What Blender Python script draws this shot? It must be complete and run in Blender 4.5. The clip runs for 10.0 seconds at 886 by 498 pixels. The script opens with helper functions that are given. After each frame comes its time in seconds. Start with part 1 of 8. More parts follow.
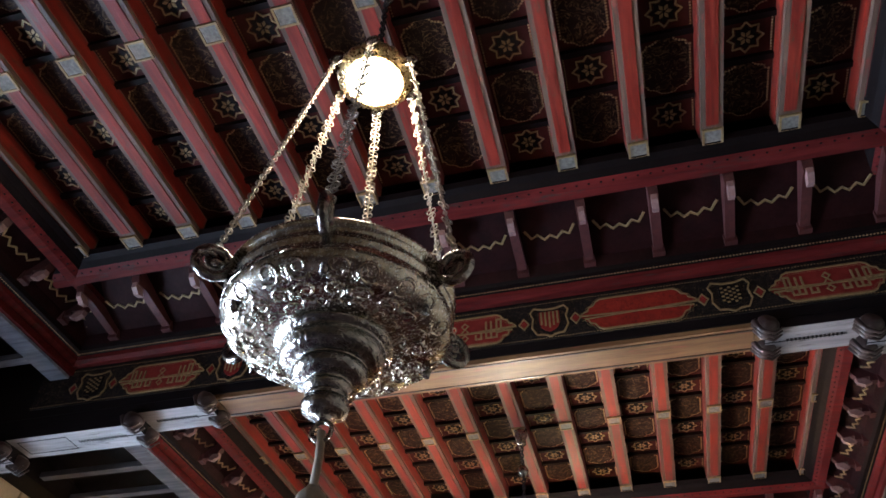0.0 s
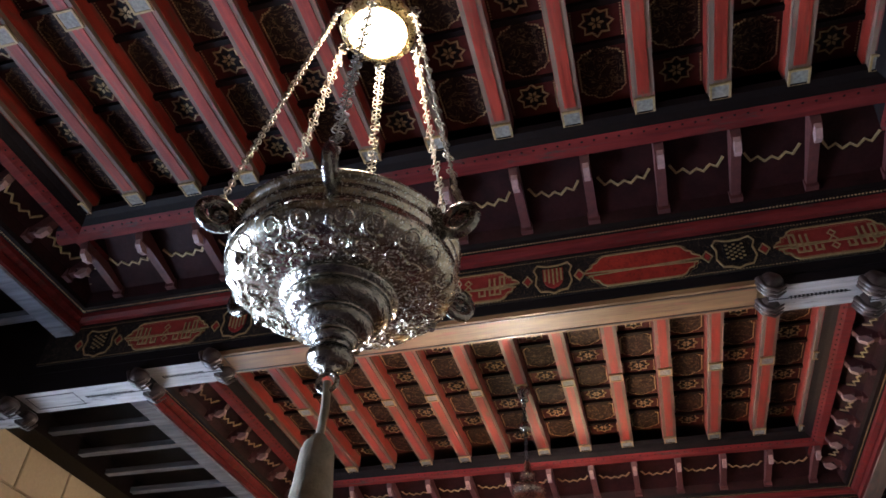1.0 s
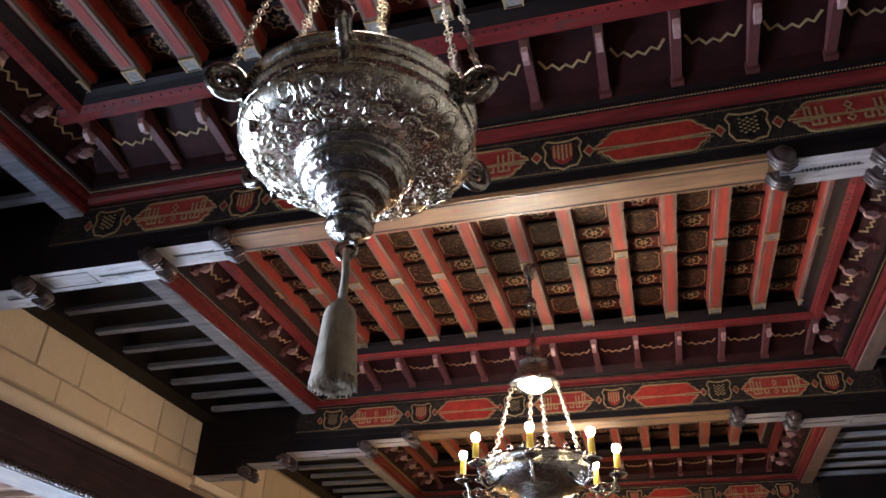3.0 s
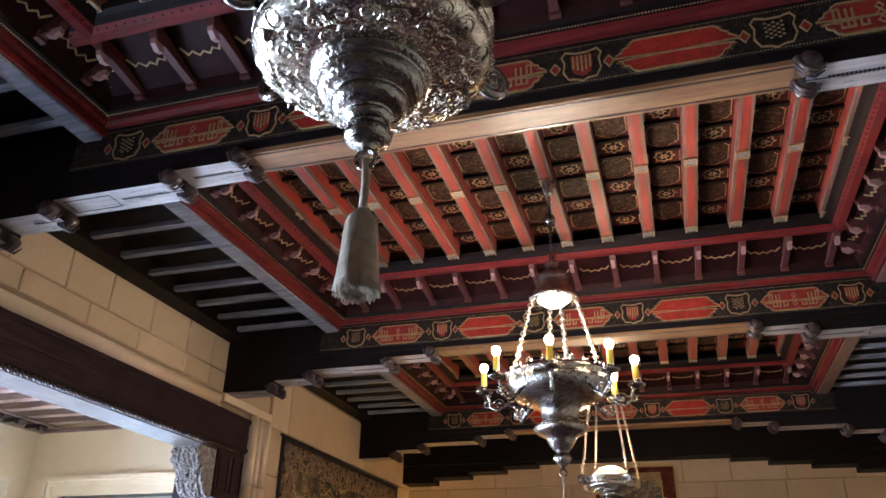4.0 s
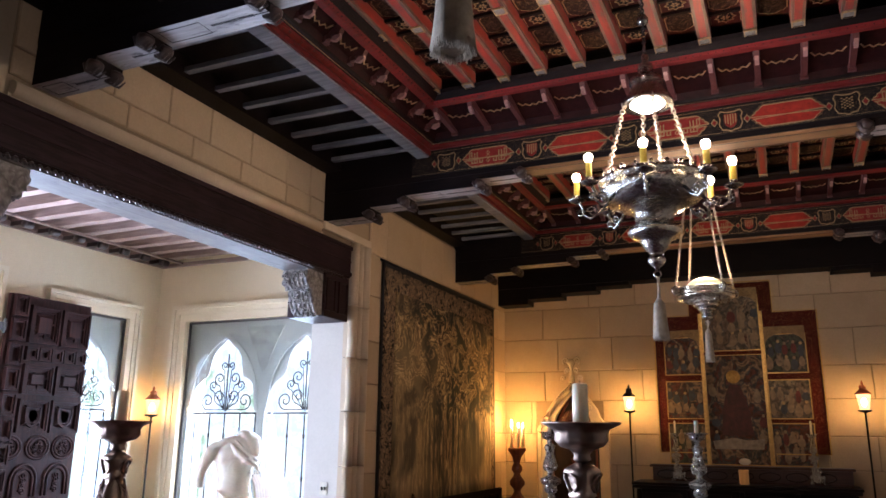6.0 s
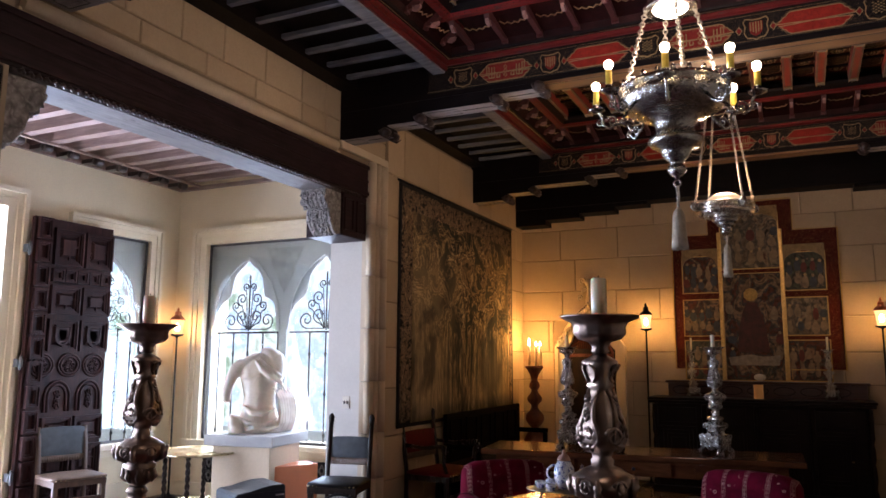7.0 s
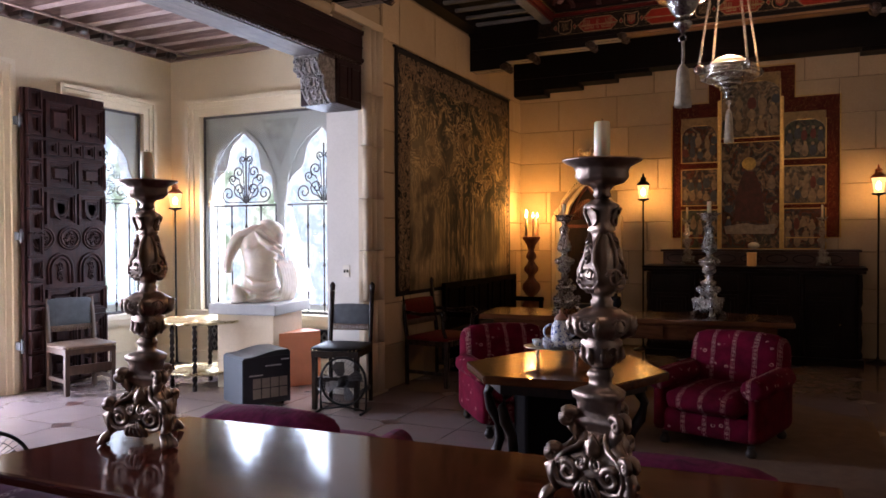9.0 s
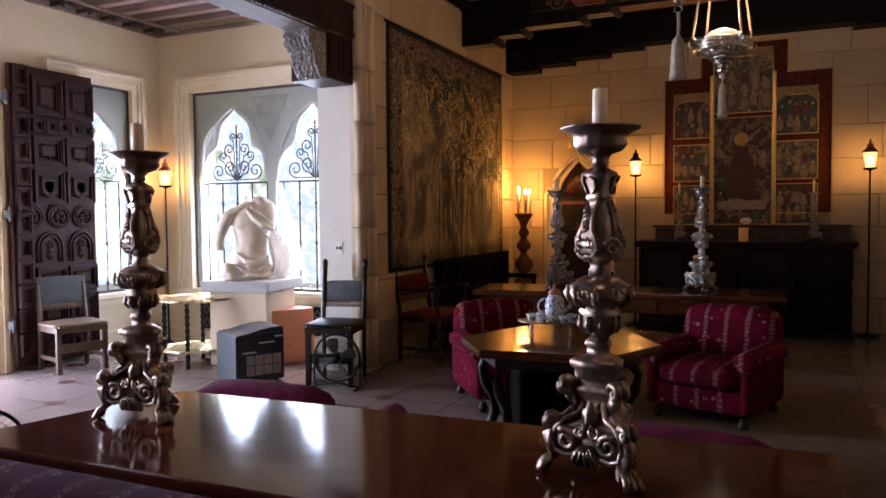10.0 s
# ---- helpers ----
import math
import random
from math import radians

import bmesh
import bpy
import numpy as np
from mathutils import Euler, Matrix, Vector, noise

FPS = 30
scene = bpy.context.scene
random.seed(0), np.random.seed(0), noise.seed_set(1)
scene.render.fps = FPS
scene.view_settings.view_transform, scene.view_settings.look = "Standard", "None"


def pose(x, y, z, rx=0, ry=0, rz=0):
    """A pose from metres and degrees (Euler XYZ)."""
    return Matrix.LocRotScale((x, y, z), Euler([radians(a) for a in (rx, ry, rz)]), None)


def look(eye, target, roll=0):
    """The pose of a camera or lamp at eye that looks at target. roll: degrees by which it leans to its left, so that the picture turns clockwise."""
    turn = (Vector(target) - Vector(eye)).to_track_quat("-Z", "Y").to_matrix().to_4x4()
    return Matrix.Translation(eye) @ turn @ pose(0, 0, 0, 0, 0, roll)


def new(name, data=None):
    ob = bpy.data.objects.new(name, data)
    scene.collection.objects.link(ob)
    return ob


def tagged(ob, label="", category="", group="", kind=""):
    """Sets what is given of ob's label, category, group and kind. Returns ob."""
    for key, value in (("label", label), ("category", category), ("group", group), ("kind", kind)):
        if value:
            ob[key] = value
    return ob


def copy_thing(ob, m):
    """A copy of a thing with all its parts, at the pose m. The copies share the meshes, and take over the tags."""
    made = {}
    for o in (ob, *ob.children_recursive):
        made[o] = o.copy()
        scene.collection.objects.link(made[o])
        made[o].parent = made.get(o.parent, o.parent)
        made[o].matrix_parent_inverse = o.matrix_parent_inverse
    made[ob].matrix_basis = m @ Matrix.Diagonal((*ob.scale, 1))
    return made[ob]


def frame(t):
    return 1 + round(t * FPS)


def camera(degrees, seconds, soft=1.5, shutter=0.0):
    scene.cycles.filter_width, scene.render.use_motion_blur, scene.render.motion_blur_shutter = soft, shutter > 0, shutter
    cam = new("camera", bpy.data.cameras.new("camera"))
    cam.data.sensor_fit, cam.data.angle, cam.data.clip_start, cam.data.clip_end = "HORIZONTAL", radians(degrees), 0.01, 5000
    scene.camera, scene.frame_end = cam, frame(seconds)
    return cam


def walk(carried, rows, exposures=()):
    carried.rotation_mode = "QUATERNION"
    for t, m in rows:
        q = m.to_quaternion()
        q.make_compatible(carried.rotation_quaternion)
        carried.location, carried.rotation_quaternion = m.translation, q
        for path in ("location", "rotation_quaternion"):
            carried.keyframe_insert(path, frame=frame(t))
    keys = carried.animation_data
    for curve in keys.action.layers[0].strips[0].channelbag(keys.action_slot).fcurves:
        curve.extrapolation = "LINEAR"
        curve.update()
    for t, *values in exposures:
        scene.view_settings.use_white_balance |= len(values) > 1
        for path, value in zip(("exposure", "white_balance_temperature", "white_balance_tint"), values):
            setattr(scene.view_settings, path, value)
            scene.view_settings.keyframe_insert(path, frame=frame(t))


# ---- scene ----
cam = camera(61.09, 10.0, soft=1.6)
# seconds, eye x y z, yaw, pitch, roll
ROWS = [
    (0.0, 0.125, -0.074, 1.899, 15.86, 43.93, 1.76),
    (0.5, 0.121, -0.063, 1.895, 15.96, 42.53, 1.87),
    (1.0, 0.115, -0.057, 1.892, 15.98, 40.96, 1.88),
    (1.5, 0.110, -0.053, 1.890, 16.03, 39.00, 1.98),
    (2.0, 0.099, -0.046, 1.886, 15.94, 36.88, 1.86),
    (2.5, 0.084, -0.042, 1.878, 15.76, 34.67, 1.56),
    (4.0, 0.073, -0.032, 1.845, 17.24, 26.21, 1.03),
    (4.5, 0.069, -0.033, 1.808, 18.89, 22.98, 0.98),
    (5.0, 0.061, -0.040, 1.769, 20.82, 19.92, 0.92),
    (5.5, 0.058, -0.034, 1.743, 22.60, 16.90, 0.80),
    (6.0, 0.052, -0.030, 1.696, 24.11, 13.87, 0.61),
    (7.5, 0.037, -0.019, 1.583, 25.69, 5.63, 0.06),
    (8.0, 0.030, -0.019, 1.557, 25.62, 2.92, 0.08),
    (8.5, 0.026, -0.017, 1.541, 25.43, 0.77, -0.09),
    (9.0, 0.021, -0.008, 1.526, 25.11, -0.92, -0.23),
    (9.5, 0.010, 0.001, 1.514, 24.76, -1.98, -0.50),
    (10.0, 0.000, -0.000, 1.500, 24.46, -2.53, -0.50),
]
EXPOSURES = [(0.0, 0.92, 5700, 16), (2.5, 1.18, 5700, 17), (4.5, 1.32, 5650, 19), (5.5, 1.1, 5650, 21), (6.2, 0.65, 5800, 25), (7.3, 0.32, 6000, 28), (10.0, 0.32, 6400, 33)]
walk(cam, [(t, pose(x, y, z, 0, 0, yaw) @ pose(0, 0, 0, 90 + pitch, 0, 0) @ pose(0, 0, 0, 0, 0, roll))
           for t, x, y, z, yaw, pitch, roll in ROWS], EXPOSURES)

# ---- world and daylight ----
world = bpy.data.worlds.new("sky")
scene.world = world
world.use_nodes = True
wn = world.node_tree
sky = wn.nodes.new("ShaderNodeTexSky")
sky.sky_type, sky.sun_disc = "NISHITA", False
sky.sun_elevation, sky.sun_rotation = radians(48), radians(-35)
wn.links.new(sky.outputs["Color"], wn.nodes["Background"].inputs["Color"])
wn.nodes["Background"].inputs["Strength"].default_value = 0.12


def lamp(name, kind, m, power, colour, size=0.1, size_y=None):
    data = bpy.data.lights.new(name, kind)
    data.energy, data.color = power, colour
    if kind == "AREA":
        data.shape, data.size, data.size_y = "RECTANGLE", size, size_y or size
    elif kind == "SUN":
        data.angle = size
    else:
        data.shadow_soft_size = size
    ob = new(name, data)
    ob.matrix_world = m
    return ob


lamp("sun", "SUN", look((-6, 20, 22), (0, 0, 0)), 3.0, (1.0, 0.95, 0.87), radians(0.6))
DAY = (0.70, 0.85, 1.0)
lamp("end_window_daylight", "AREA", look((-5.6, 7.62, 1.85), (-5.2, 2.5, 2.0)), 330, DAY, 3.4, 2.7)
lamp("side_window_daylight", "AREA", look((-7.6, 6.55, 1.9), (-3.0, 6.3, 1.5)), 75, DAY, 2.3, 2.6)
lamp("door_daylight", "AREA", look((-7.45, 4.1, 1.35), (-0.6, 2.3, 3.3)), 340, DAY, 1.3, 2.6)

# Added fill through an unseen opening, lights bowl and near bay from the left.
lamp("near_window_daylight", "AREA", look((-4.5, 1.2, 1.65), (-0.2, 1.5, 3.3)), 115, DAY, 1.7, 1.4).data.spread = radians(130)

WARM = (1.0, 0.50, 0.09)
lamp("lantern_light", "POINT", pose(-1.82, 10.25, 2.09), 10, WARM, 0.04)
lamp("lantern_light", "POINT", pose(0.92, 10.25, 2.09), 5.5, WARM, 0.04)
lamp("lantern_light", "POINT", pose(-6.66, 6.74, 1.945), 3, WARM, 0.04)
lamp("candle_light", "POINT", pose(-3.36, 10.15, 1.926), 21, WARM, 0.06)
lamp("chandelier_light", "POINT", pose(-0.42, 1.06, 3.735), 17, (1.0, 0.80, 0.55), 0.08)
lamp("chandelier_light", "POINT", pose(-0.50, 4.0, 3.13), 54, (1.0, 0.80, 0.55), 0.08)
lamp("chandelier_light", "POINT", pose(-0.50, 6.95, 3.14), 32, (1.0, 0.68, 0.36), 0.08)

# ---- materials ----


class Nodes:
    """A small builder for one node material."""

    def __init__(self, name):
        self.mat = bpy.data.materials.new(name)
        self.mat.use_nodes = True
        self.tree = self.mat.node_tree
        self.bsdf = self.tree.nodes["Principled BSDF"]
        self.coord = self.tree.nodes.new("ShaderNodeTexCoord").outputs["Object"]

    def add(self, kind, **inputs):
        n = self.tree.nodes.new(kind)
        for k, val in inputs.items():
            self.put(n.inputs[k.replace("_", " ")], val)
        return n

    def put(self, socket, val):
        if isinstance(val, bpy.types.NodeSocket):
            self.tree.links.new(val, socket)
        elif isinstance(val, (tuple, list)) and len(val) == 3 and socket.type == "RGBA":
            socket.default_value = (*val, 1)
        else:
            socket.default_value = val

    def scaled(self, scale, turn=(0, 0, 0), src=None):
        n = self.tree.nodes.new("ShaderNodeMapping")
        self.put(n.inputs["Vector"], src or self.coord)
        n.inputs["Scale"].default_value = scale
        n.inputs["Rotation"].default_value = turn
        return n.outputs["Vector"]

    def noise(self, scale, detail=4.0, rough=0.55, vector=None, distortion=0.0):
        n = self.add("ShaderNodeTexNoise", Scale=scale, Detail=detail, Roughness=rough, Distortion=distortion)
        self.put(n.inputs["Vector"], vector or self.coord)
        return n.outputs["Fac"]

    def voronoi(self, scale, feature="F1", vector=None, out="Distance"):
        n = self.tree.nodes.new("ShaderNodeTexVoronoi")
        n.feature = feature
        n.inputs["Scale"].default_value = scale
        self.put(n.inputs["Vector"], vector or self.coord)
        return n.outputs[out]

    def ramp(self, fac, *stops):
        n = self.tree.nodes.new("ShaderNodeValToRGB")
        self.put(n.inputs["Fac"], fac)
        e = n.color_ramp.elements
        while len(e) < len(stops):
            e.new(0.5)
        for el, (pos, col) in zip(e, stops):
            el.position = pos
            el.color = (*col, 1) if isinstance(col, (tuple, list)) else (col, col, col, 1)
        return n.outputs["Color"]

    def mix(self, fac, a, b, mode="MIX"):
        n = self.tree.nodes.new("ShaderNodeMix")
        n.data_type, n.blend_type = "RGBA", mode
        self.put(n.inputs["Factor"], fac)
        self.put(n.inputs["A"], a)
        self.put(n.inputs["B"], b)
        return n.outputs["Result"]

    def math(self, op, a, b=0.0):
        n = self.tree.nodes.new("ShaderNodeMath")
        n.operation = op
        self.put(n.inputs[0], a)
        self.put(n.inputs[1], b)
        return n.outputs[0]

    def axis(self, which, src=None):
        n = self.tree.nodes.new("ShaderNodeSeparateXYZ")
        self.put(n.inputs[0], src or self.coord)
        return n.outputs[which]

    def random(self):
        return self.tree.nodes.new("ShaderNodeObjectInfo").outputs["Random"]

    def done(self, colour, rough=0.6, metal=0.0, bump=None, strength=0.3, distance=0.01, **more):
        self.put(self.bsdf.inputs["Base Color"], colour)
        self.put(self.bsdf.inputs["Roughness"], rough)
        self.put(self.bsdf.inputs["Metallic"], metal)
        for k, val in more.items():
            self.put(self.bsdf.inputs[k.replace("_", " ")], val)
        if bump is not None:
            b = self.add("ShaderNodeBump", Strength=strength, Distance=distance, Height=bump)
            self.put(self.bsdf.inputs["Normal"], b.outputs["Normal"])
        return self.mat


def wood(name, dark, light, along="x", rough=0.5, wear=None, grain=18.0, bump=0.35):
    n = Nodes(name)
    s = {"x": (0.09, 1, 1), "y": (1, 0.09, 1), "z": (1, 1, 0.09)}[along]
    v = n.scaled(s)
    g = n.noise(grain * 2, 6, 0.6, v, 0.6)
    c = n.ramp(g, (0.3, dark), (0.7, light))
    big = n.noise(2.3, 3)
    c = n.mix(n.ramp(big, (0.35, 0.0), (0.75, 0.6)), c, tuple(0.55 * k for k in dark))
    if wear:
        w = n.ramp(n.noise(26, 7, 0.7, n.scaled(tuple(k ** 0.6 for k in s))), (0.56, 0.0), (0.68, 1.0))
        c = n.mix(w, c, wear)
    return n.done(c, n.ramp(g, (0.2, max(rough - 0.12, 0.05)), (0.8, min(rough + min(0.15, rough * 0.6), 1.0))), 0, g, bump, 0.004)


def plaster(name, a, b, rough=0.85, scale=1.6, bump=0.25):
    n = Nodes(name)
    c = n.mix(n.ramp(n.noise(scale, 5, 0.6), (0.3, 0.0), (0.7, 1.0)), a, b)
    f = n.noise(60, 6, 0.6)
    c = n.mix(n.ramp(f, (0.4, 0.0), (0.8, 0.35)), c, tuple(0.7 * k for k in a))
    return n.done(c, rough, 0, f, bump, 0.004)


def stone(name, a, b):
    n = Nodes(name)
    c = n.mix(n.ramp(n.noise(2.2, 6, 0.65), (0.3, 0.0), (0.72, 1.0)), a, b)
    r = n.random()
    c = n.mix(n.math("MULTIPLY", r, 0.55), c, tuple(0.72 * k for k in b))
    f = n.noise(45, 8, 0.7)
    c = n.mix(n.ramp(f, (0.42, 0.0), (0.75, 0.4)), c, tuple(0.6 * k for k in a))
    pits = n.ramp(n.voronoi(38), (0.05, 0.0), (0.25, 1.0))
    h = n.mix(0.5, f, pits)
    return n.done(c, 0.8, 0, h, 0.35, 0.006)


def metal(name, dark, light, rough=0.28, relief=0.6, scale=42.0, tarnish=0.5):
    """Chased silver or bronze: rounded bosses and scrolls in relief, dark in the hollows."""
    n = Nodes(name)
    w = n.noise(scale * 0.35, 3, 0.5)
    v = n.mix(0.12, n.coord, w, "ADD")
    cell = n.voronoi(scale, "SMOOTH_F1", v)
    fine = n.noise(scale * 3, 4, 0.6)
    h = n.mix(0.25, n.ramp(cell, (0.0, 1.0), (0.7, 0.0)), fine)
    t = n.ramp(n.noise(9, 5, 0.65), (0.35, 0.0), (0.7, tarnish))
    c = n.mix(n.ramp(cell, (0.15, 0.0), (0.75, 0.8)), light, dark)
    c = n.mix(t, c, dark)
    return n.done(c, n.ramp(fine, (0.2, rough * 0.75), (0.8, rough * 1.5)), 1.0, h, relief, 0.02)


def matte(mat, level=0.12):
    """A dull surface with little gloss."""
    mat.node_tree.nodes["Principled BSDF"].inputs["Specular IOR Level"].default_value = level
    return mat


def plain(name, colour, rough=0.6, metallic=0.0, vary=0.25, scale=14.0, bump=0.2):
    n = Nodes(name)
    f = n.noise(scale, 5, 0.6)
    g = n.noise(scale * 8, 4, 0.6)
    c = n.mix(n.ramp(f, (0.3, 0.0), (0.75, 1.0)), colour, tuple(k * (1 - vary) for k in colour))
    return n.done(c, n.ramp(g, (0.2, max(0.03, rough - 0.08)), (0.8, min(1.0, rough + 0.1))), metallic, g, bump, 0.003)


def glow(name, colour, strength):
    n = Nodes(name)
    return n.done(colour, 0.4, 0, Emission_Color=colour, Emission_Strength=strength)


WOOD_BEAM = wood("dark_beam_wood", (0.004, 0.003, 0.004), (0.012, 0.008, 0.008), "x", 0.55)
WOOD_LINTEL = wood("lintel_wood", (0.014, 0.008, 0.010), (0.048, 0.026, 0.030), "y", 0.45)
# Outer joist colour lifted to pale blue-grey: daylight from below is painted in.
WOOD_DAY_TINT = wood("day_tinted_joist_wood", (0.12, 0.13, 0.16), (0.30, 0.32, 0.37), "x", 0.6)
WOOD_RED = wood("red_painted_wood", (0.14, 0.012, 0.008), (0.34, 0.036, 0.018), "y", 0.42, (0.11, 0.05, 0.03))
WOOD_RED_X = wood("red_painted_moulding", (0.075, 0.009, 0.009), (0.17, 0.021, 0.019), "x", 0.5, (0.05, 0.03, 0.026))
WOOD_EDGE = wood("worn_joist_edge", (0.075, 0.048, 0.034), (0.21, 0.14, 0.10), "y", 0.55, (0.3, 0.06, 0.045))
WOOD_SOFFIT = wood("soffit_wood", (0.13, 0.062, 0.026), (0.30, 0.17, 0.075), "x", 0.5, (0.24, 0.07, 0.045))
# Corbel underside tone carries the daylight reaching it from below.
WOOD_CORBEL_LIT = wood("lit_underside_corbel_wood", (0.20, 0.18, 0.18), (0.46, 0.43, 0.42), "x", 0.5, (0.04, 0.03, 0.03))
# Lintel soffit: window light is painted in as a paler wood.
WOOD_DAYLIT = wood("daylit_lintel_wood", (0.05, 0.042, 0.04), (0.19, 0.165, 0.15), "y", 0.6, (0.03, 0.022, 0.02))
WOOD_KNOB = wood("knob_wood", (0.022, 0.012, 0.011), (0.075, 0.045, 0.038), "x", 0.35)
WOOD_ALCOVE = wood("alcove_joist_wood", (0.20, 0.125, 0.105), (0.40, 0.28, 0.245), "x", 0.55)
PANEL_RED = plain("coffer_board", (0.070, 0.013, 0.010), 0.6, 0, 0.6, 9)
COVE_BOARD = plain("cove_board", (0.024, 0.005, 0.005), 0.6, 0, 0.7, 9)
PANEL_DARK = plain("coffer_dark", (0.007, 0.0035, 0.0035), 0.55, 0, 0.5, 12)
GOLD = plain("gold_paint", (0.40, 0.28, 0.13), 0.42, 0.35, 0.5, 60)
GOLD_LEAF = plain("gilded_wood", (0.62, 0.40, 0.13), 0.35, 0.8, 0.5, 40)
FRIEZE_RED = plain("frieze_red", (0.27, 0.034, 0.028), 0.55, 0, 0.45, 16)
FRIEZE_BLACK = plain("frieze_black", (0.009, 0.007, 0.008), 0.5, 0, 0.5, 16)
BLACK = matte(plain("black_paint", (0.007, 0.006, 0.007), 0.45, 0, 0.3), 0.15)
DEAD_BLACK = matte(plain("black_oak", (0.006, 0.004, 0.004), 0.8, 0, 0.4), 0.03)
BRACKET = plain("dark_red_bracket", (0.085, 0.020, 0.018), 0.55, 0, 0.5, 30)
PALE_TIP = plain("pale_painted_tip", (0.34, 0.20, 0.18), 0.5, 0, 0.4, 60)
WALL_STONE = stone("stone_block", (0.62, 0.48, 0.32), (0.50, 0.375, 0.235))
WALL_JOINT = plaster("stone_joint", (0.30, 0.23, 0.15), (0.22, 0.165, 0.11))
STONE_TRIM = plaster("cut_stone_trim", (0.66, 0.55, 0.40), (0.56, 0.45, 0.31), 0.75, 2.5)
PLASTER = plaster("cream_plaster", (0.78, 0.66, 0.46), (0.70, 0.58, 0.39), 0.9, 1.2)
PLASTER_WHITE = plaster("white_plaster", (0.66, 0.63, 0.57), (0.58, 0.55, 0.49), 0.8, 1.4)
WALL_DARK = plaster("plain_wall", (0.40, 0.32, 0.22), (0.33, 0.26, 0.18))


def scroll_mat(name, ground, line, scale=26.0, width=0.06):
    """Painted scrollwork: wandering gold lines on a dark ground."""
    n = Nodes(name)
    f = n.noise(scale, 2, 0.5, None, 1.6)
    a = n.math("ABSOLUTE", n.math("SUBTRACT", f, 0.5))
    k = n.ramp(a, (0.0, 1.0), (width, 0.0))
    worn = n.ramp(n.noise(40, 4), (0.35, 0.0), (0.6, 1.0))
    k2 = n.mix(1.0, k, worn, "MULTIPLY")
    c = n.mix(n.ramp(n.noise(8, 4), (0.3, 0.0), (0.7, 0.7)), ground, tuple(0.4 * q for q in ground))
    return n.done(n.mix(k2, c, line), 0.55, 0, k2, 0.3, 0.003)


SCROLL_DARK = scroll_mat("scroll_on_dark", (0.018, 0.006, 0.005), (0.15, 0.095, 0.045), 24, 0.05)
SCROLL_BLACK = scroll_mat("scroll_on_black", (0.014, 0.011, 0.012), (0.16, 0.11, 0.06), 55, 0.022)
PATCH = plain("pale_joist_plate", (0.25, 0.235, 0.21), 0.5, 0, 0.7, 70)
SCROLL_RED = scroll_mat("scroll_on_red", (0.36, 0.035, 0.022), (0.11, 0.014, 0.012), 46, 0.07)
SCROLL_STONE = scroll_mat("carved_stone", (0.54, 0.53, 0.50), (0.32, 0.31, 0.29), 28, 0.09)

for dull in (COVE_BOARD, WOOD_LINTEL, WOOD_BEAM, WOOD_DAY_TINT, PANEL_RED, PANEL_DARK, FRIEZE_BLACK, FRIEZE_RED, SCROLL_DARK, SCROLL_BLACK, SCROLL_RED, WOOD_RED_X):
    matte(dull)

SILVER = metal("chased_silver", (0.13, 0.12, 0.105), (0.74, 0.72, 0.68), 0.24, 0.14, 34, 0.4)
SILVER_BOWL = metal("bright_chased_silver", (0.30, 0.26, 0.19), (0.92, 0.87, 0.74), 0.22, 0.02, 60, 0.2)
SILVER_FINE = metal("turned_silver", (0.12, 0.11, 0.10), (0.62, 0.59, 0.54), 0.2, 0.2, 70, 0.45)
BRONZE = metal("dark_silvered_metal", (0.08, 0.052, 0.040), (0.50, 0.37, 0.29), 0.34, 0.14, 26, 0.35)
BRASS = metal("brass", (0.30, 0.20, 0.07), (0.85, 0.66, 0.32), 0.25, 0.35, 40, 0.4)
CHAIN = metal("silver_chain", (0.12, 0.10, 0.08), (0.46, 0.40, 0.30), 0.32, 0.1, 90, 0.4)
DARK_CHAIN = metal("tarnished_chain", (0.05, 0.045, 0.04), (0.30, 0.27, 0.23), 0.35, 0.1, 90, 0.6)
IRON = plain("wrought_iron", (0.02, 0.02, 0.022), 0.45, 0.7, 0.4)

# ---- mesh kit ----


def box(bm, x0, x1, y0, y1, z0, z1, m=None, mi=0, bevel=0.0):
    vs = [bm.verts.new((x, y, z)) for x in (x0, x1) for y in (y0, y1) for z in (z0, z1)]
    quads = ((0, 1, 3, 2), (4, 6, 7, 5), (0, 4, 5, 1), (2, 3, 7, 6), (0, 2, 6, 4), (1, 5, 7, 3))
    fs = [bm.faces.new([vs[i] for i in q]) for q in quads]
    for f in fs:
        f.material_index = mi
    if bevel:
        edges = list({e for f in fs for e in f.edges})
        got = bmesh.ops.bevel(bm, geom=edges, offset=bevel, segments=2, affect="EDGES", profile=0.6, material=-1)
        vs = list({w for f in got["faces"] for w in f.verts} | {w for w in vs if w.is_valid})
    if m is not None:
        bmesh.ops.transform(bm, matrix=m, verts=vs)
    return vs


def lathe(bm, profile, seg=32, m=None, mi=0, wave=None, smooth=True):
    """Turns (radius, height) pairs round z. wave(angle, height) scales the radius."""
    rings, vs = [], []
    for r, z in profile:
        ring = []
        for k in range(seg):
            a = 2 * math.pi * k / seg
            q = max(r, 0.0004) * (wave(a, z) if wave else 1.0)
            p = Vector((q * math.cos(a), q * math.sin(a), z))
            ring.append(bm.verts.new(m @ p if m is not None else p))
        rings.append(ring)
    for a, b in zip(rings, rings[1:]):
        for k in range(seg):
            f = bm.faces.new((a[k], a[(k + 1) % seg], b[(k + 1) % seg], b[k]))
            f.smooth, f.material_index = smooth, mi
    for ring, flip in ((rings[0], True), (rings[-1], False)):
        f = bm.faces.new(list(reversed(ring)) if flip else ring)
        f.material_index = mi
    return rings


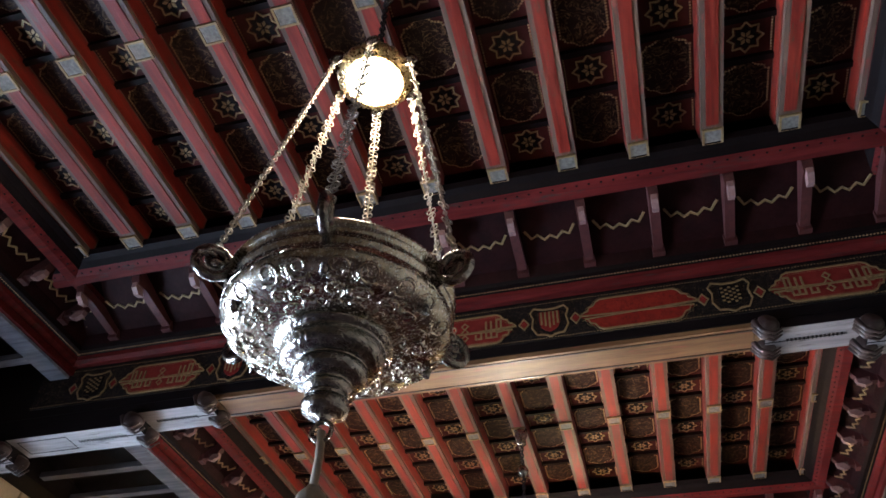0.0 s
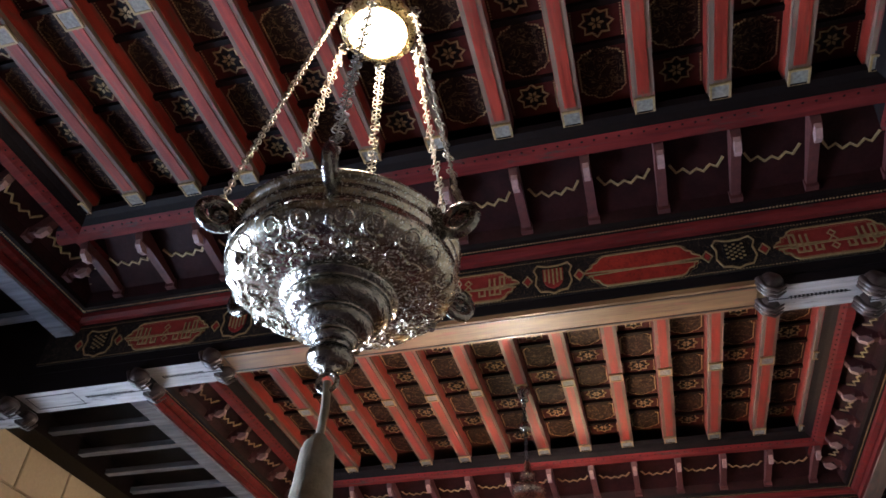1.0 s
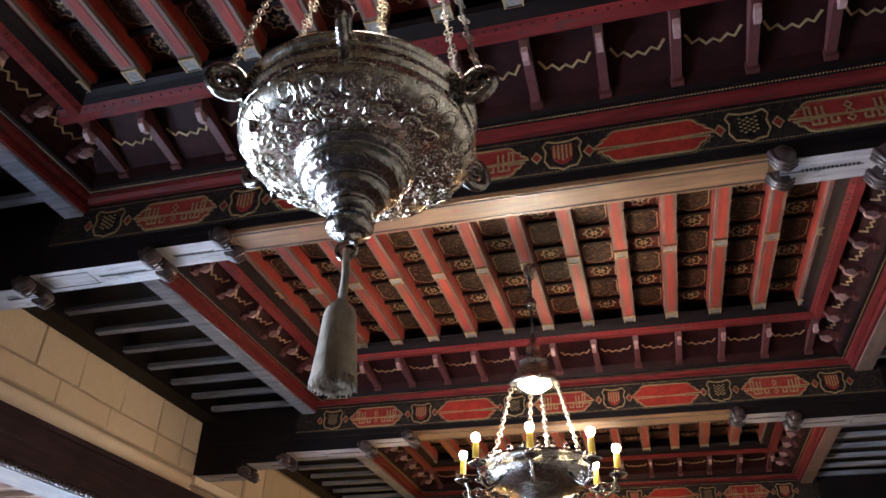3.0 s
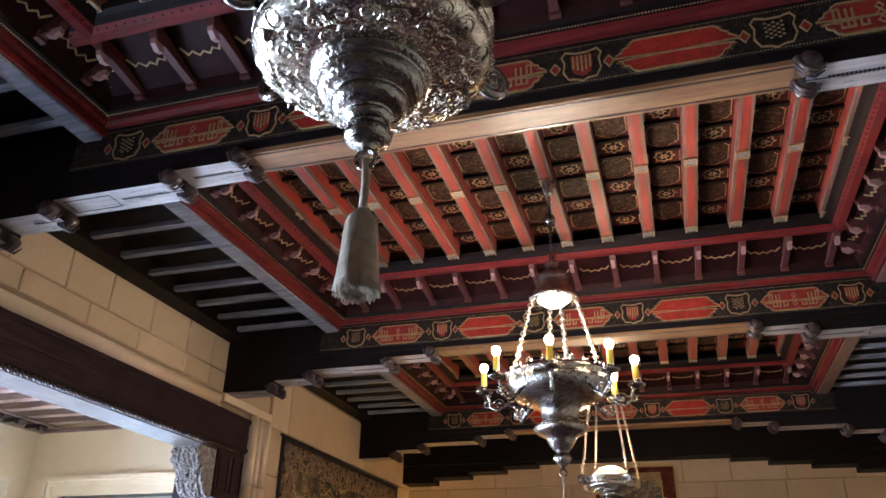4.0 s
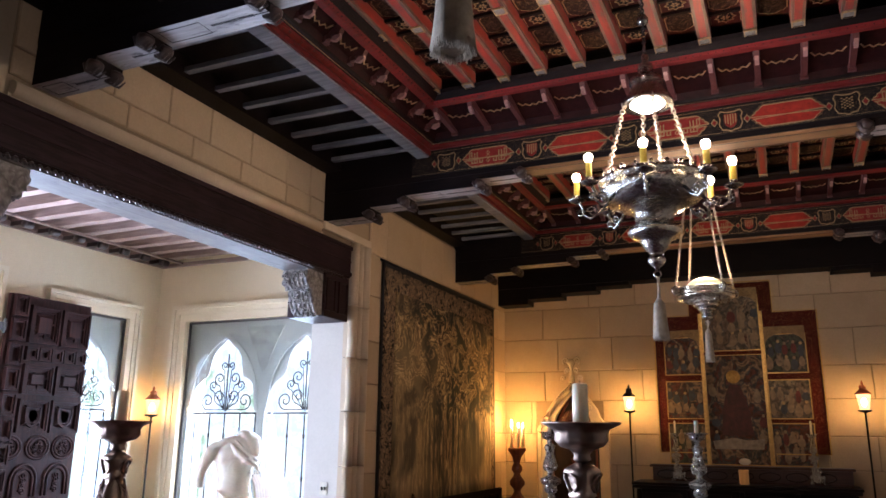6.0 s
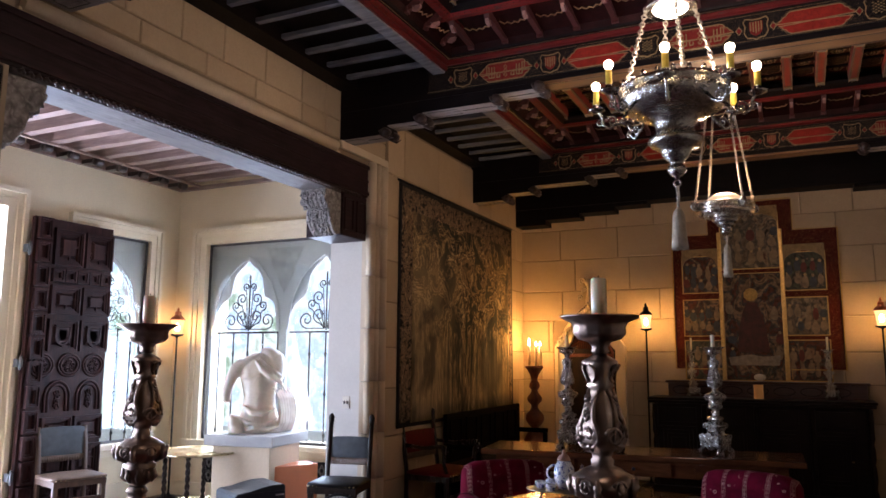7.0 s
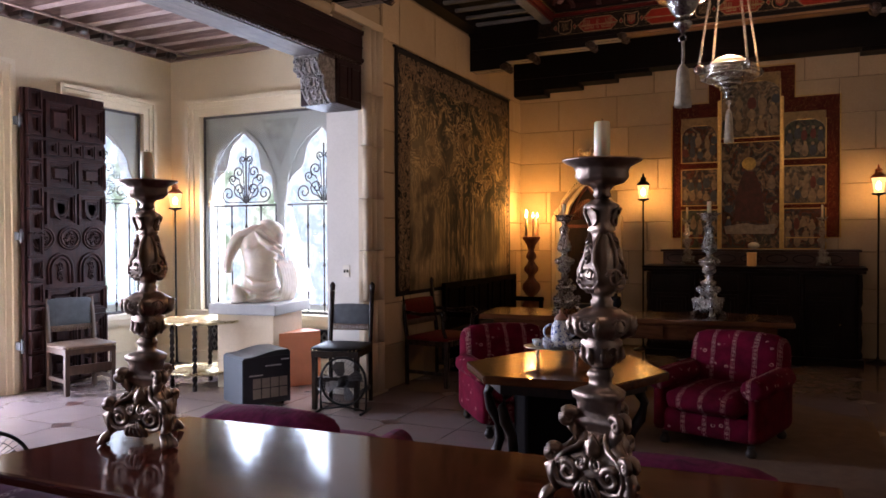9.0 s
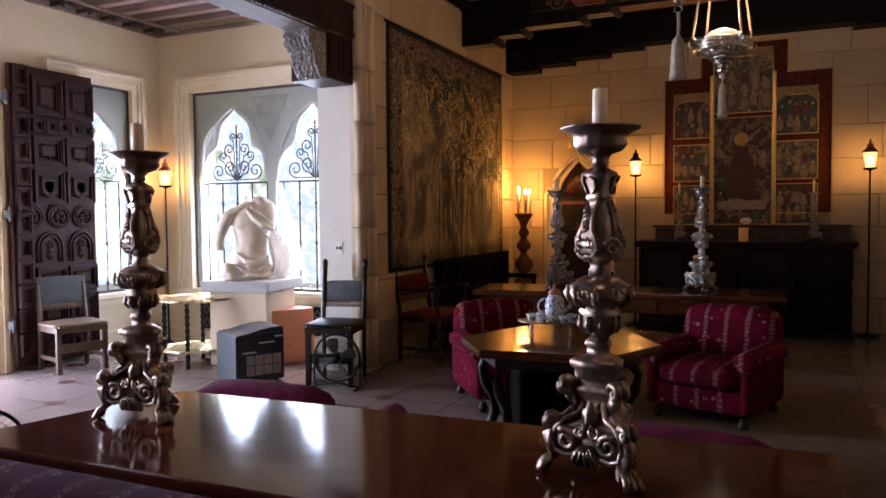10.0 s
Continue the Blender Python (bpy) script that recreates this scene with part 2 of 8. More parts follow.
def tube(bm, pts, r, seg=8, mi=0, closed=False, taper=None):
    """A round bar along a line of points."""
    pts = [Vector(p) for p in pts]
    n, rings = len(pts), []
    up = Vector((0.13, 0.31, 0.94)).normalized()
    for i, p in enumerate(pts):
        a = pts[(i - 1) % n] if (closed or i > 0) else p
        b = pts[(i + 1) % n] if (closed or i < n - 1) else p
        d = (b - a).normalized()
        s = d.cross(up)
        if s.length < 1e-3:
            s = d.cross(Vector((1, 0, 0)))
        s.normalize()
        u = s.cross(d)
        q = r * (taper(i / max(1, n - 1)) if taper else 1.0)
        rings.append([bm.verts.new(p + q * (math.cos(2 * math.pi * k / seg) * s + math.sin(2 * math.pi * k / seg) * u)) for k in range(seg)])
    pairs = list(zip(rings, rings[1:])) + ([(rings[-1], rings[0])] if closed else [])
    for a, b in pairs:
        for k in range(seg):
            f = bm.faces.new((a[k], a[(k + 1) % seg], b[(k + 1) % seg], b[k]))
            f.smooth, f.material_index = True, mi
    if not closed:
        for ring in (rings[0], rings[-1]):
            bm.faces.new(ring).material_index = mi
    return rings


def prism(bm, poly, m, depth, mi=0, smooth=False):
    """Extrudes a flat outline (u, v) by depth along w; m takes (u, v, w) to the thing."""
    a = [bm.verts.new(m @ Vector((u, v, 0))) for u, v in poly]
    b = [bm.verts.new(m @ Vector((u, v, depth))) for u, v in poly]
    n = len(poly)
    bm.faces.new(list(reversed(a))).material_index = mi
    bm.faces.new(b).material_index = mi
    for k in range(n):
        f = bm.faces.new((a[k], a[(k + 1) % n], b[(k + 1) % n], b[k]))
        f.material_index, f.smooth = mi, smooth
    return a + b


def ribbon(bm, pts, width, m, depth, mi=0, closed=True):
    """A flat raised line of the given width along (u, v) points."""
    n = len(pts)
    rows = []
    for i in range(n):
        p = Vector(pts[i])
        a = Vector(pts[(i - 1) % n]) if (closed or i) else p
        b = Vector(pts[(i + 1) % n]) if (closed or i < n - 1) else p
        d = (b - a).normalized()
        s = Vector((-d.y, d.x)) * width / 2
        rows.append([bm.verts.new(m @ Vector((q.x, q.y, w))) for q, w in ((p - s, 0), (p - s, depth), (p + s, depth), (p + s, 0))])
    for i in range(n if closed else n - 1):
        a, b = rows[i], rows[(i + 1) % n]
        for k in range(3):
            bm.faces.new((a[k], a[k + 1], b[k + 1], b[k])).material_index = mi


def beads(bm, pts, r, step, m, mi=0, closed=True, lift=0.0):
    """A row of small round beads along (u, v) points."""
    n = len(pts)
    left = 0.0
    for i in range(n if closed else n - 1):
        a, b = Vector(pts[i]), Vector(pts[(i + 1) % n])
        length = (b - a).length
        while left < length:
            p = a.lerp(b, left / length)
            top = bm.verts.new(m @ Vector((p.x, p.y, lift + r)))
            ring = [bm.verts.new(m @ Vector((p.x + r * math.cos(t), p.y + r * math.sin(t), lift))) for t in (0, 1.2566, 2.5133, 3.7699, 5.0265)]
            for k in range(5):
                f = bm.faces.new((ring[k], ring[(k + 1) % 5], top))
                f.material_index, f.smooth = mi, True
            left += step
        left -= length


def scroll(c, r, turns, side, start=0.0, n=26):
    return [(c[0] + side * r * (1 - 0.82 * k / (n - 1)) * math.cos(start + turns * 2 * math.pi * k / (n - 1)), c[1] + r * (1 - 0.82 * k / (n - 1)) * math.sin(start + turns * 2 * math.pi * k / (n - 1))) for k in range(n)]


def finish(bm, name, mats):
    bmesh.ops.recalc_face_normals(bm, faces=bm.faces)
    me = bpy.data.meshes.new(name)
    bm.to_mesh(me)
    bm.free()
    for q in mats if isinstance(mats, (list, tuple)) else (mats,):
        me.materials.append(q)
    return me


def part(name, bm, material, parent, label=""):
    """Links a bmesh as one mesh object under a thing or a part."""
    ob = new(name, finish(bm, name, material))
    ob.parent = parent
    if label:
        ob["label"] = label
    return ob


def piece(name, me, parent, m):
    ob = new(name, me)
    ob.parent = parent
    ob.matrix_basis = m
    return ob


def thing(name, label, category, m=None, group="", kind=""):
    ob = new(name)
    ob.empty_display_size = 0.1
    if m is not None:
        ob.matrix_basis = m
    return tagged(ob, label, category, group, kind)


def solid(name, bm, material, label, category, kind="structure", m=None):
    ob = new(name, finish(bm, name, material))
    if m is not None:
        ob.matrix_basis = m
    return tagged(ob, label, category, "", kind)


def fresh():
    return bmesh.new()


# ---- the plan ----
XC = -0.51                   # the room's long axis
XL, XR = -3.68, 2.66         # side walls
YF, YB = 10.6, -4.6          # end walls
TOP = 4.62                   # above the ceiling boards
AX, AY, AZ = -6.97, 7.0, 3.72   # alcove: outer wall, end wall, ceiling
OPEN0, OPEN1 = 2.45, 6.10    # opening of the alcove
LINTEL_Z0, LINTEL_Z1 = 3.145, 3.47

# floor
bm = fresh()
box(bm, AX - 0.5, XR + 0.4, YB - 0.4, YF + 0.4, -0.2, 0.0)
n = Nodes("floor_tiles")
br = n.tree.nodes.new("ShaderNodeTexBrick")
br.offset, br.inputs["Scale"].default_value = 0.0, 1.0
br.inputs["Brick Width"].default_value, br.inputs["Row Height"].default_value, br.inputs["Mortar Size"].default_value = 0.6, 0.6, 0.004
n.put(br.inputs["Vector"], n.coord)
n.put(br.inputs["Color1"], (0.235, 0.18, 0.168))
n.put(br.inputs["Color2"], (0.205, 0.155, 0.145))
n.put(br.inputs["Mortar"], (0.12, 0.085, 0.07))
st = n.ramp(n.noise(5, 6, 0.65), (0.35, 0.0), (0.75, 0.28))
fl = n.mix(st, br.outputs["Color"], (0.29, 0.235, 0.225))
FLOOR = n.done(fl, n.ramp(n.noise(9, 5), (0.3, 0.10), (0.75, 0.24)), 0, n.noise(30, 4), 0.05, 0.004)
INSET = plain("dark_inset", (0.10, 0.045, 0.035), 0.3)
floor = solid("floor", bm, FLOOR, "polished pinkish stone tile floor with small dark insets", "floor")
bm = fresh()
box(bm, -0.075, 0.075, -0.075, 0.075, 0, 0.003, pose(0, 0, 0, 0, 0, 45))
inset_me = finish(bm, "inset_tile", INSET)
for i in range(-11, 5):
    for j in range(3, 18):
        if (i + j) % 2 == 0:
            piece("inset_tile", inset_me, floor, pose(i * 0.6, j * 0.6, 0.0005))

# plain walls that close the place
bm = fresh()
box(bm, XR, XR + 0.4, YB - 0.4, YF + 0.4, 0, TOP)
solid("wall_east", bm, WALL_DARK, "plain stone-coloured side wall", "wall")
bm = fresh()
box(bm, XL - 0.45, XR, YB - 0.4, YB, 0, TOP)
solid("wall_south", bm, WALL_DARK, "plain stone-coloured end wall", "wall")
bm = fresh()
box(bm, XL - 0.45, XR, YF, YF + 0.4, 0, TOP)
wall_n = solid("wall_north", bm, WALL_JOINT, "end wall of large cut stone blocks", "wall")
bm = fresh()
box(bm, XL - 0.45, XL, OPEN1 + 0.35, YF, 0, TOP)
box(bm, XL - 0.43, XL - 0.02, OPEN0 - 0.3, OPEN1 + 0.35, LINTEL_Z1, TOP)
wall_w = solid("wall_west", bm, WALL_JOINT, "side wall of cut stone blocks above the alcove opening", "wall")
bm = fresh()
# The gap at y 0.3 to 2.1 is unseen, added for the near fill.
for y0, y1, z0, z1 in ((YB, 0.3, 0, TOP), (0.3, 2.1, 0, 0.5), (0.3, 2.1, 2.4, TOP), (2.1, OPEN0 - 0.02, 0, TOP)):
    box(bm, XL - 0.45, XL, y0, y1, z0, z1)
solid("wall_west_near", bm, WALL_DARK, "plain near side wall with an added unseen opening", "wall")

# alcove walls with their openings
W2A, W2B, W2Z0, W2Z1 = 5.56, 6.535, 0.66, 2.99     # side window
D0, D1, DZ = 3.4, 4.70, 3.08                      # garden door
E0, E1, EZ0, EZ1 = -6.485, -4.3, 0.66, 2.99       # end window
bm = fresh()
for y0, y1, z0, z1 in ((1.6, D0, 0, TOP), (D0, D1, DZ, TOP), (D1, W2A, 0, TOP), (W2A, W2B, 0, W2Z0), (W2A, W2B, W2Z1, TOP), (W2B, AY + 0.4, 0, TOP)):
    box(bm, AX - 0.13, AX, y0, y1, z0, z1)
solid("alcove_wall_west", bm, PLASTER, "cream plaster alcove wall with door and window openings", "wall")
bm = fresh()
for x0, x1, z0, z1 in ((AX, E0, 0, TOP), (E0, E1, 0, EZ0), (E0, E1, EZ1, TOP), (E1, XL - 0.45, 0, TOP)):
    box(bm, x0, x1, AY, AY + 0.4, z0, z1)
solid("alcove_wall_north", bm, PLASTER, "cream plaster alcove wall round the arched window", "wall")
bm = fresh()
box(bm, AX - 0.4, XL - 0.45, 1.2, 1.6, 0, TOP)
solid("alcove_wall_south", bm, PLASTER, "cream plaster alcove wall", "wall")
bm = fresh()
box(bm, XL - 0.44, XL - 0.07, OPEN1 + 0.06, AY, 0, LINTEL_Z1)
solid("alcove_pier", bm, PLASTER_WHITE, "white painted pier beside the alcove opening", "pier")

# ceiling boards over all
bm = fresh()
box(bm, XL - 0.45, XR + 0.4, YB - 0.4, YF + 0.4, TOP, TOP + 0.15)
solid("ceiling_boards", bm, PANEL_DARK, "dark boards above the coffered ceiling", "ceiling")
bm = fresh()
box(bm, AX - 0.4, XL - 0.43, 1.2, AY + 0.4, AZ + 0.16, AZ + 0.3, None, 0)
for k in range(17):
    y = 1.75 + k * 0.31
    box(bm, AX, XL - 0.43, y, y + 0.1, AZ + 0.015, AZ + 0.16, None, 1)
box(bm, AX, AX + 0.05, 1.6, AY, AZ - 0.03, AZ + 0.03, None, 1)
box(bm, AX + 0.05, XL - 0.43, AY - 0.05, AY, AZ - 0.03, AZ + 0.014, None, 1)
for k in range(17):
    y = 1.75 + k * 0.31
    box(bm, AX + 0.05, AX + 0.26, y + 0.005, y + 0.095, AZ - 0.03, AZ + 0.0145, None, 2)
    lathe(bm, [(0.0, -0.05), (0.04, -0.05), (0.045, -0.03), (0.045, 0.03), (0.04, 0.05), (0.0, 0.05)], 12, Matrix(((1, 0, 0, AX + 0.25), (0, 0, 1, y + 0.05), (0, -1, 0, AZ - 0.02), (0, 0, 0, 1))), 2)
box(bm, AX + 0.33, AX + 0.37, 1.6, AY - 0.05, AZ - 0.01, AZ + 0.0125, None, 1)
solid("alcove_ceiling", bm, [WOOD_ALCOVE, WOOD_ALCOVE, WOOD_KNOB], "brown timber joist ceiling of the alcove", "ceiling")

# ---- coffered ceiling ----
JOIST_Z = 4.31
JOISTS = [XC + 0.2885 * k for k in range(-5, 6)]
EDGE0, EDGE1 = XC - 0.2885 * 6, XC + 0.2885 * 6
LOW0, LOW1 = XC - 2.10, XC + 2.10            # outer frame of the painted field
BOARD_Z = 4.425
BAYS = [(-2.82, -0.94, -3.1, -0.38), (0.12, 2.0, -0.18, 2.57), (3.06, 4.94, 2.78, 5.59), (6.1, 8.0, 5.82, 8.66)]
BEAMS = [(-0.38, -0.18), (2.58, 2.77), (5.60, 5.81), (8.67, 8.88)]


def lobed(w, l):
    """Outline of a lobed panel, w wide and l long."""
    q = [(1, 0.62), (0.86, 0.66), (0.80, 0.78), (0.62, 0.80), (0.42, 0.86), (0.30, 0.97), (0.0, 1.0)]
    right = [(w * a, l * b) for a, b in q]
    top = right + [(-u, v) for u, v in reversed(right[:-1])]
    return top + [(-u, -v) for u, v in top]


def star(r, k=0.72, n=8):
    return [(r * (1 if i % 2 == 0 else k) * math.cos(math.pi * i / n), r * (1 if i % 2 == 0 else k) * math.sin(math.pi * i / n)) for i in range(2 * n)]


def face_down(x, y, z):
    """(u, v, w) lies along x, y and downwards."""
    return Matrix(((1, 0, 0, x), (0, -1, 0, y), (0, 0, -1, z), (0, 0, 0, 1)))


CEILING_MATS = [PANEL_RED, PANEL_DARK, SCROLL_DARK, GOLD, WOOD_RED, WOOD_EDGE, FRIEZE_BLACK, WOOD_RED_X, PALE_TIP, WOOD_DAY_TINT, SCROLL_BLACK, PATCH, BRACKET, COVE_BOARD]


def coffers(bm, y0, y1, fine):
    xs = [EDGE0] + JOISTS + [EDGE1]
    box(bm, EDGE0, EDGE1, y0, y1, BOARD_Z, BOARD_Z + 0.05, None, 0)
    for x in xs:
        w = 0.042
        box(bm, x - w, x + w, y0, y1, JOIST_Z + 0.004, BOARD_Z, None, 5)
        box(bm, x - w * 0.55, x + w * 0.55, y0 + 0.1, y1 - 0.1, JOIST_Z, JOIST_Z + 0.02, None, 4)
        box(bm, x - w - 0.002, x - w, y0 + 0.01, y1 - 0.01, JOIST_Z + 0.03, BOARD_Z - 0.01, None, 4)
        box(bm, x + w, x + w + 0.002, y0 + 0.01, y1 - 0.01, JOIST_Z + 0.03, BOARD_Z - 0.01, None, 4)
        for y in (y0 + 0.045, (y0 + y1) / 2, y1 - 0.045):
            ribbon(bm, [(-0.036, -0.036), (0.036, -0.036), (0.036, 0.036), (-0.036, 0.036)], 0.012, face_down(x, y, JOIST_Z), 0.010, 3)
            box(bm, x - 0.034, x + 0.034, y - 0.034, y + 0.034, JOIST_Z - 0.006, JOIST_Z + 0.01, None, 11)
    if not fine:
        return
    big, small = 0.29, 0.18
    for c, (a, b) in enumerate(zip(xs, xs[1:])):
        x = (a + b) / 2
        half = (b - a) / 2 - 0.046
        y = y1 - 0.01
        k = c % 2
        while y > y0 + 0.12:
            l = big if k % 2 == 0 else small
            l = min(l, y - y0 - 0.01)
            mid = y - l / 2
            box(bm, a + 0.044, b - 0.044, y - l - 0.012, y - l + 0.012, BOARD_Z - 0.022, BOARD_Z, None, 1)
            if k % 2 == 0:
                m = face_down(x, mid, BOARD_Z)
                prism(bm, lobed(half * 0.86, l / 2 - 0.022), m, 0.003, 2)
                beads(bm, lobed(half * 0.9, l / 2 - 0.018), 0.0055, 0.0125, m, 3)
            else:
                m = face_down(x, mid, BOARD_Z)
                s = min(half, l / 2) * 0.92
                ribbon(bm, star(s * 0.78), 0.008, m, 0.004, 3)
                prism(bm, star(s * 0.62), m, 0.003, 6)
                for q in range(6):
                    t = q * math.pi / 3
                    d = Matrix.Translation((s * 0.22 * math.cos(t), s * 0.22 * math.sin(t), 0.002)) @ Matrix.Rotation(t, 4, "Z")
                    prism(bm, [(-s * 0.16, 0), (0, s * 0.09), (s * 0.16, 0), (0, -s * 0.09)], m @ d, 0.003, 3)
                hw, hl = half * 0.95, l / 2 - 0.016
                beads(bm, [(hw, -hl), (hw, hl)], 0.0045, 0.0125, m, 3, False)
                beads(bm, [(-hw, -hl), (-hw, hl)], 0.0045, 0.0125, m, 3, False)
                beads(bm, [(-hw, hl), (hw, hl)], 0.0045, 0.0125, m, 3, False)
            y -= l
            k += 1


def cove(bm, a, b, inner, outer, count):
    """The carved border between frame and joists along the line a-b: inner and outer are its edges' offsets."""
    a, b, inward = Vector((*a, 0)), Vector((*b, 0)), Vector(inner)
    d = (b - a).normalized()
    length = (b - a).length
    run = outer
    m = Matrix.Translation(a) @ Matrix(((d.x, inward.x, 0, 0), (d.y, inward.y, 0, 0), (0, 0, 1, 0), (0, 0, 0, 1)))
    # u along, v inwards (0 at the frame), w up
    prof = [(0.0, 4.115), (0.03, 4.112), (0.055, 4.125), (0.06, 4.145), (0.10, 4.148), (0.11, 4.165)]
    top = [(run - 0.11, 4.262), (run - 0.105, 4.245), (run - 0.06, 4.25), (run - 0.03, 4.268), (run - 0.005, 4.29), (run + 0.02, 4.305), (run + 0.03, 4.33)]

    def strip(points, mi, u0=0.0, u1=length):
        rows = [[bm.verts.new(m @ Vector((u, v, w))) for v, w in points] for u in (u0, u1)]
        for i in range(len(points) - 1):
            bm.faces.new((rows[0][i], rows[0][i + 1], rows[1][i + 1], rows[1][i])).material_index = mi

    strip(prof[:4], 7)
    strip(prof[3:], 1)
    strip([prof[-1], (0.13, 4.215), (run - 0.13, 4.30), top[0]], 13)
    strip(top[:4], 7)
    strip(top[3:], 1)
    slope = Matrix(((1, 0, 0, 0), (0, 0.95, 0, 0), (0, 0.30, -1, 0), (0, 0, 0, 1)))
    beads(bm, [(0.0, 0.075), (length, 0.075)], 0.006, 0.014, m @ Matrix(((1, 0, 0, 0), (0, 1, 0, 0), (0, 0, -1, 4.147), (0, 0, 0, 1))), 3, False)
    beads(bm, [(0.0, run - 0.045), (length, run - 0.045)], 0.006, 0.05, m @ Matrix(((1, 0, 0, 0), (0, 1, 0, 0), (0, 0, -1, 4.257), (0, 0, 0, 1))), 1, False)
    step = length / count
    vs0, ws0, vs1, ws1 = 0.12, 4.175, run - 0.115, 4.262
    for k in range(count + 1):
        u = k * step
        # a carved console with a pale painted nose
        pr = [(vs0, ws0 + 0.05), (vs0, ws0 + 0.012), (vs0 + 0.06, ws0 + 0.018), (vs1 - 0.08, ws1 - 0.045), (vs1 - 0.02, ws1 - 0.05), (vs1, ws1 - 0.015), (vs1, ws1 + 0.05)]
        mm = m @ Matrix(((0, 0, 1, u - 0.02), (1, 0, 0, 0), (0, 1, 0, 0), (0, 0, 0, 1)))
        prism(bm, pr, mm, 0.04, 12)
        nose = [(vs1 - 0.085, ws1 - 0.078), (vs1 - 0.05, ws1 - 0.09), (vs1 - 0.015, ws1 - 0.07), (vs1 - 0.01, ws1 - 0.045), (vs1 - 0.06, ws1 - 0.05)]
        mm = m @ Matrix(((0, 0, 1, u - 0.013), (1, 0, 0, 0), (0, 1, 0, 0), (0, 0, 0, 1)))
        prism(bm, nose, mm, 0.026, 8)
        box(bm, u - 0.026, u + 0.026, vs0 - 0.012, vs0 + 0.02, ws0 - 0.004, ws0 + 0.05, m, 12)
        if k < count:
            c = u + step / 2
            half = step / 2 - 0.04
            zig = [(-half, 0.045), (-half * 0.75, 0.0), (-half * 0.5, 0.016), (-half * 0.25, -0.012), (0, 0.006), (half * 0.25, -0.012), (half * 0.5, 0.016), (half * 0.75, 0.0), (half, 0.045)]
            vm = (vs0 + vs1) / 2 - 0.02
            wm = 4.215 + (4.30 - 4.215) * (vm - 0.13) / (run - 0.26)
            sl = math.atan2(0.085, run - 0.26)
            mm = m @ Matrix.Translation((c, vm, wm - 0.002)) @ Matrix.Rotation(sl, 4, "X") @ Matrix.Diagonal((1, 1, -1, 1))
            ribbon(bm, zig, 0.010, mm, 0.006, 3, False)


for i, (y0, y1, a, b) in enumerate(BAYS):
    bm = fresh()
    coffers(bm, y0, y1, i > 0)
    if i > 0:
        cove(bm, (LOW1, b), (LOW0, b), (0, -1, 0), b - y1, 14)
        cove(bm, (LOW0, a), (LOW1, a), (0, 1, 0), y0 - a, 14)
        cove(bm, (LOW0, b), (LOW0, a), (1, 0, 0), EDGE0 - LOW0, 9)
        cove(bm, (LOW1, a), (LOW1, b), (-1, 0, 0), LOW1 - EDGE1, 9)
    for s in (-1, 1):
        # the side timber, the outer joists and the wall plate
        x0, x1 = sorted((XC + s * 2.10, XC + s * 2.21))
        # Daylight is put into the colour of the window-side timber only.
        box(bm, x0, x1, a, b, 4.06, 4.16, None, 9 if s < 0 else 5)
        xi = XC + s * 2.10
        box(bm, min(xi, xi - s * 0.02), max(xi, xi - s * 0.02), a, b, 4.075, 4.112, None, 7)
        wall = XL if s < 0 else XR
        o0, o1 = sorted((XC + s * 2.21, wall))
        n_j = 9
        for k in range(n_j):
            y = a + (k + 0.5) * (b - a) / n_j
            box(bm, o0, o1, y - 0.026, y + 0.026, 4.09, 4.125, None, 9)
        box(bm, o0, o1, a, b, 4.2, 4.23, None, 1)
        p0, p1 = sorted((wall, wall - s * 0.18))
        box(bm, p0, p1, a, b, 4.055, 4.2, None, 1)
    tagged(new("coffered_ceiling", finish(bm, "coffered_ceiling", CEILING_MATS)), "red painted coffered ceiling with gilt lobed and star panels", "ceiling", "ceiling bays", "structure")


# ---- ceiling beams ----
def capsule(w, h):
    """Pointed cartouche outline."""
    q = [(1.0, 0.0), (0.93, 0.22), (0.86, 0.30), (0.84, 0.52), (0.76, 0.60), (0.70, 0.88), (0.62, 1.0)]
    up = [(w * a, h * b) for a, b in q]
    half = up + [(-u, v) for u, v in reversed(up)]
    return half + [(-u, -v) for u, v in reversed(half[1:-1])]


def shield(w, h):
    return [(-w, h), (w, h), (w, -0.1 * h), (0.82 * w, -0.55 * h), (0.45 * w, -0.85 * h), (0, -h), (-0.45 * w, -0.85 * h), (-0.82 * w, -0.55 * h), (-w, -0.1 * h)]


def ornate(w, h):
    return [(-0.8 * w, h), (-0.3 * w, 0.85 * h), (0.3 * w, 0.85 * h), (0.8 * w, h), (w, 0.7 * h), (0.86 * w, 0.3 * h), (0.95 * w, -0.3 * h), (0.7 * w, -0.8 * h), (0.3 * w, -0.85 * h), (0, -h), (-0.3 * w, -0.85 * h), (-0.7 * w, -0.8 * h), (-0.95 * w, -0.3 * h), (-0.86 * w, 0.3 * h), (-w, 0.7 * h)]


def upright(x, y, z):
    """(u, v, w) lies along x, z and towards the viewer (-y)."""
    return Matrix(((1, 0, 0, x), (0, 0, -1, y), (0, 1, 0, z), (0, 0, 0, 1)))


ZF = 3.99


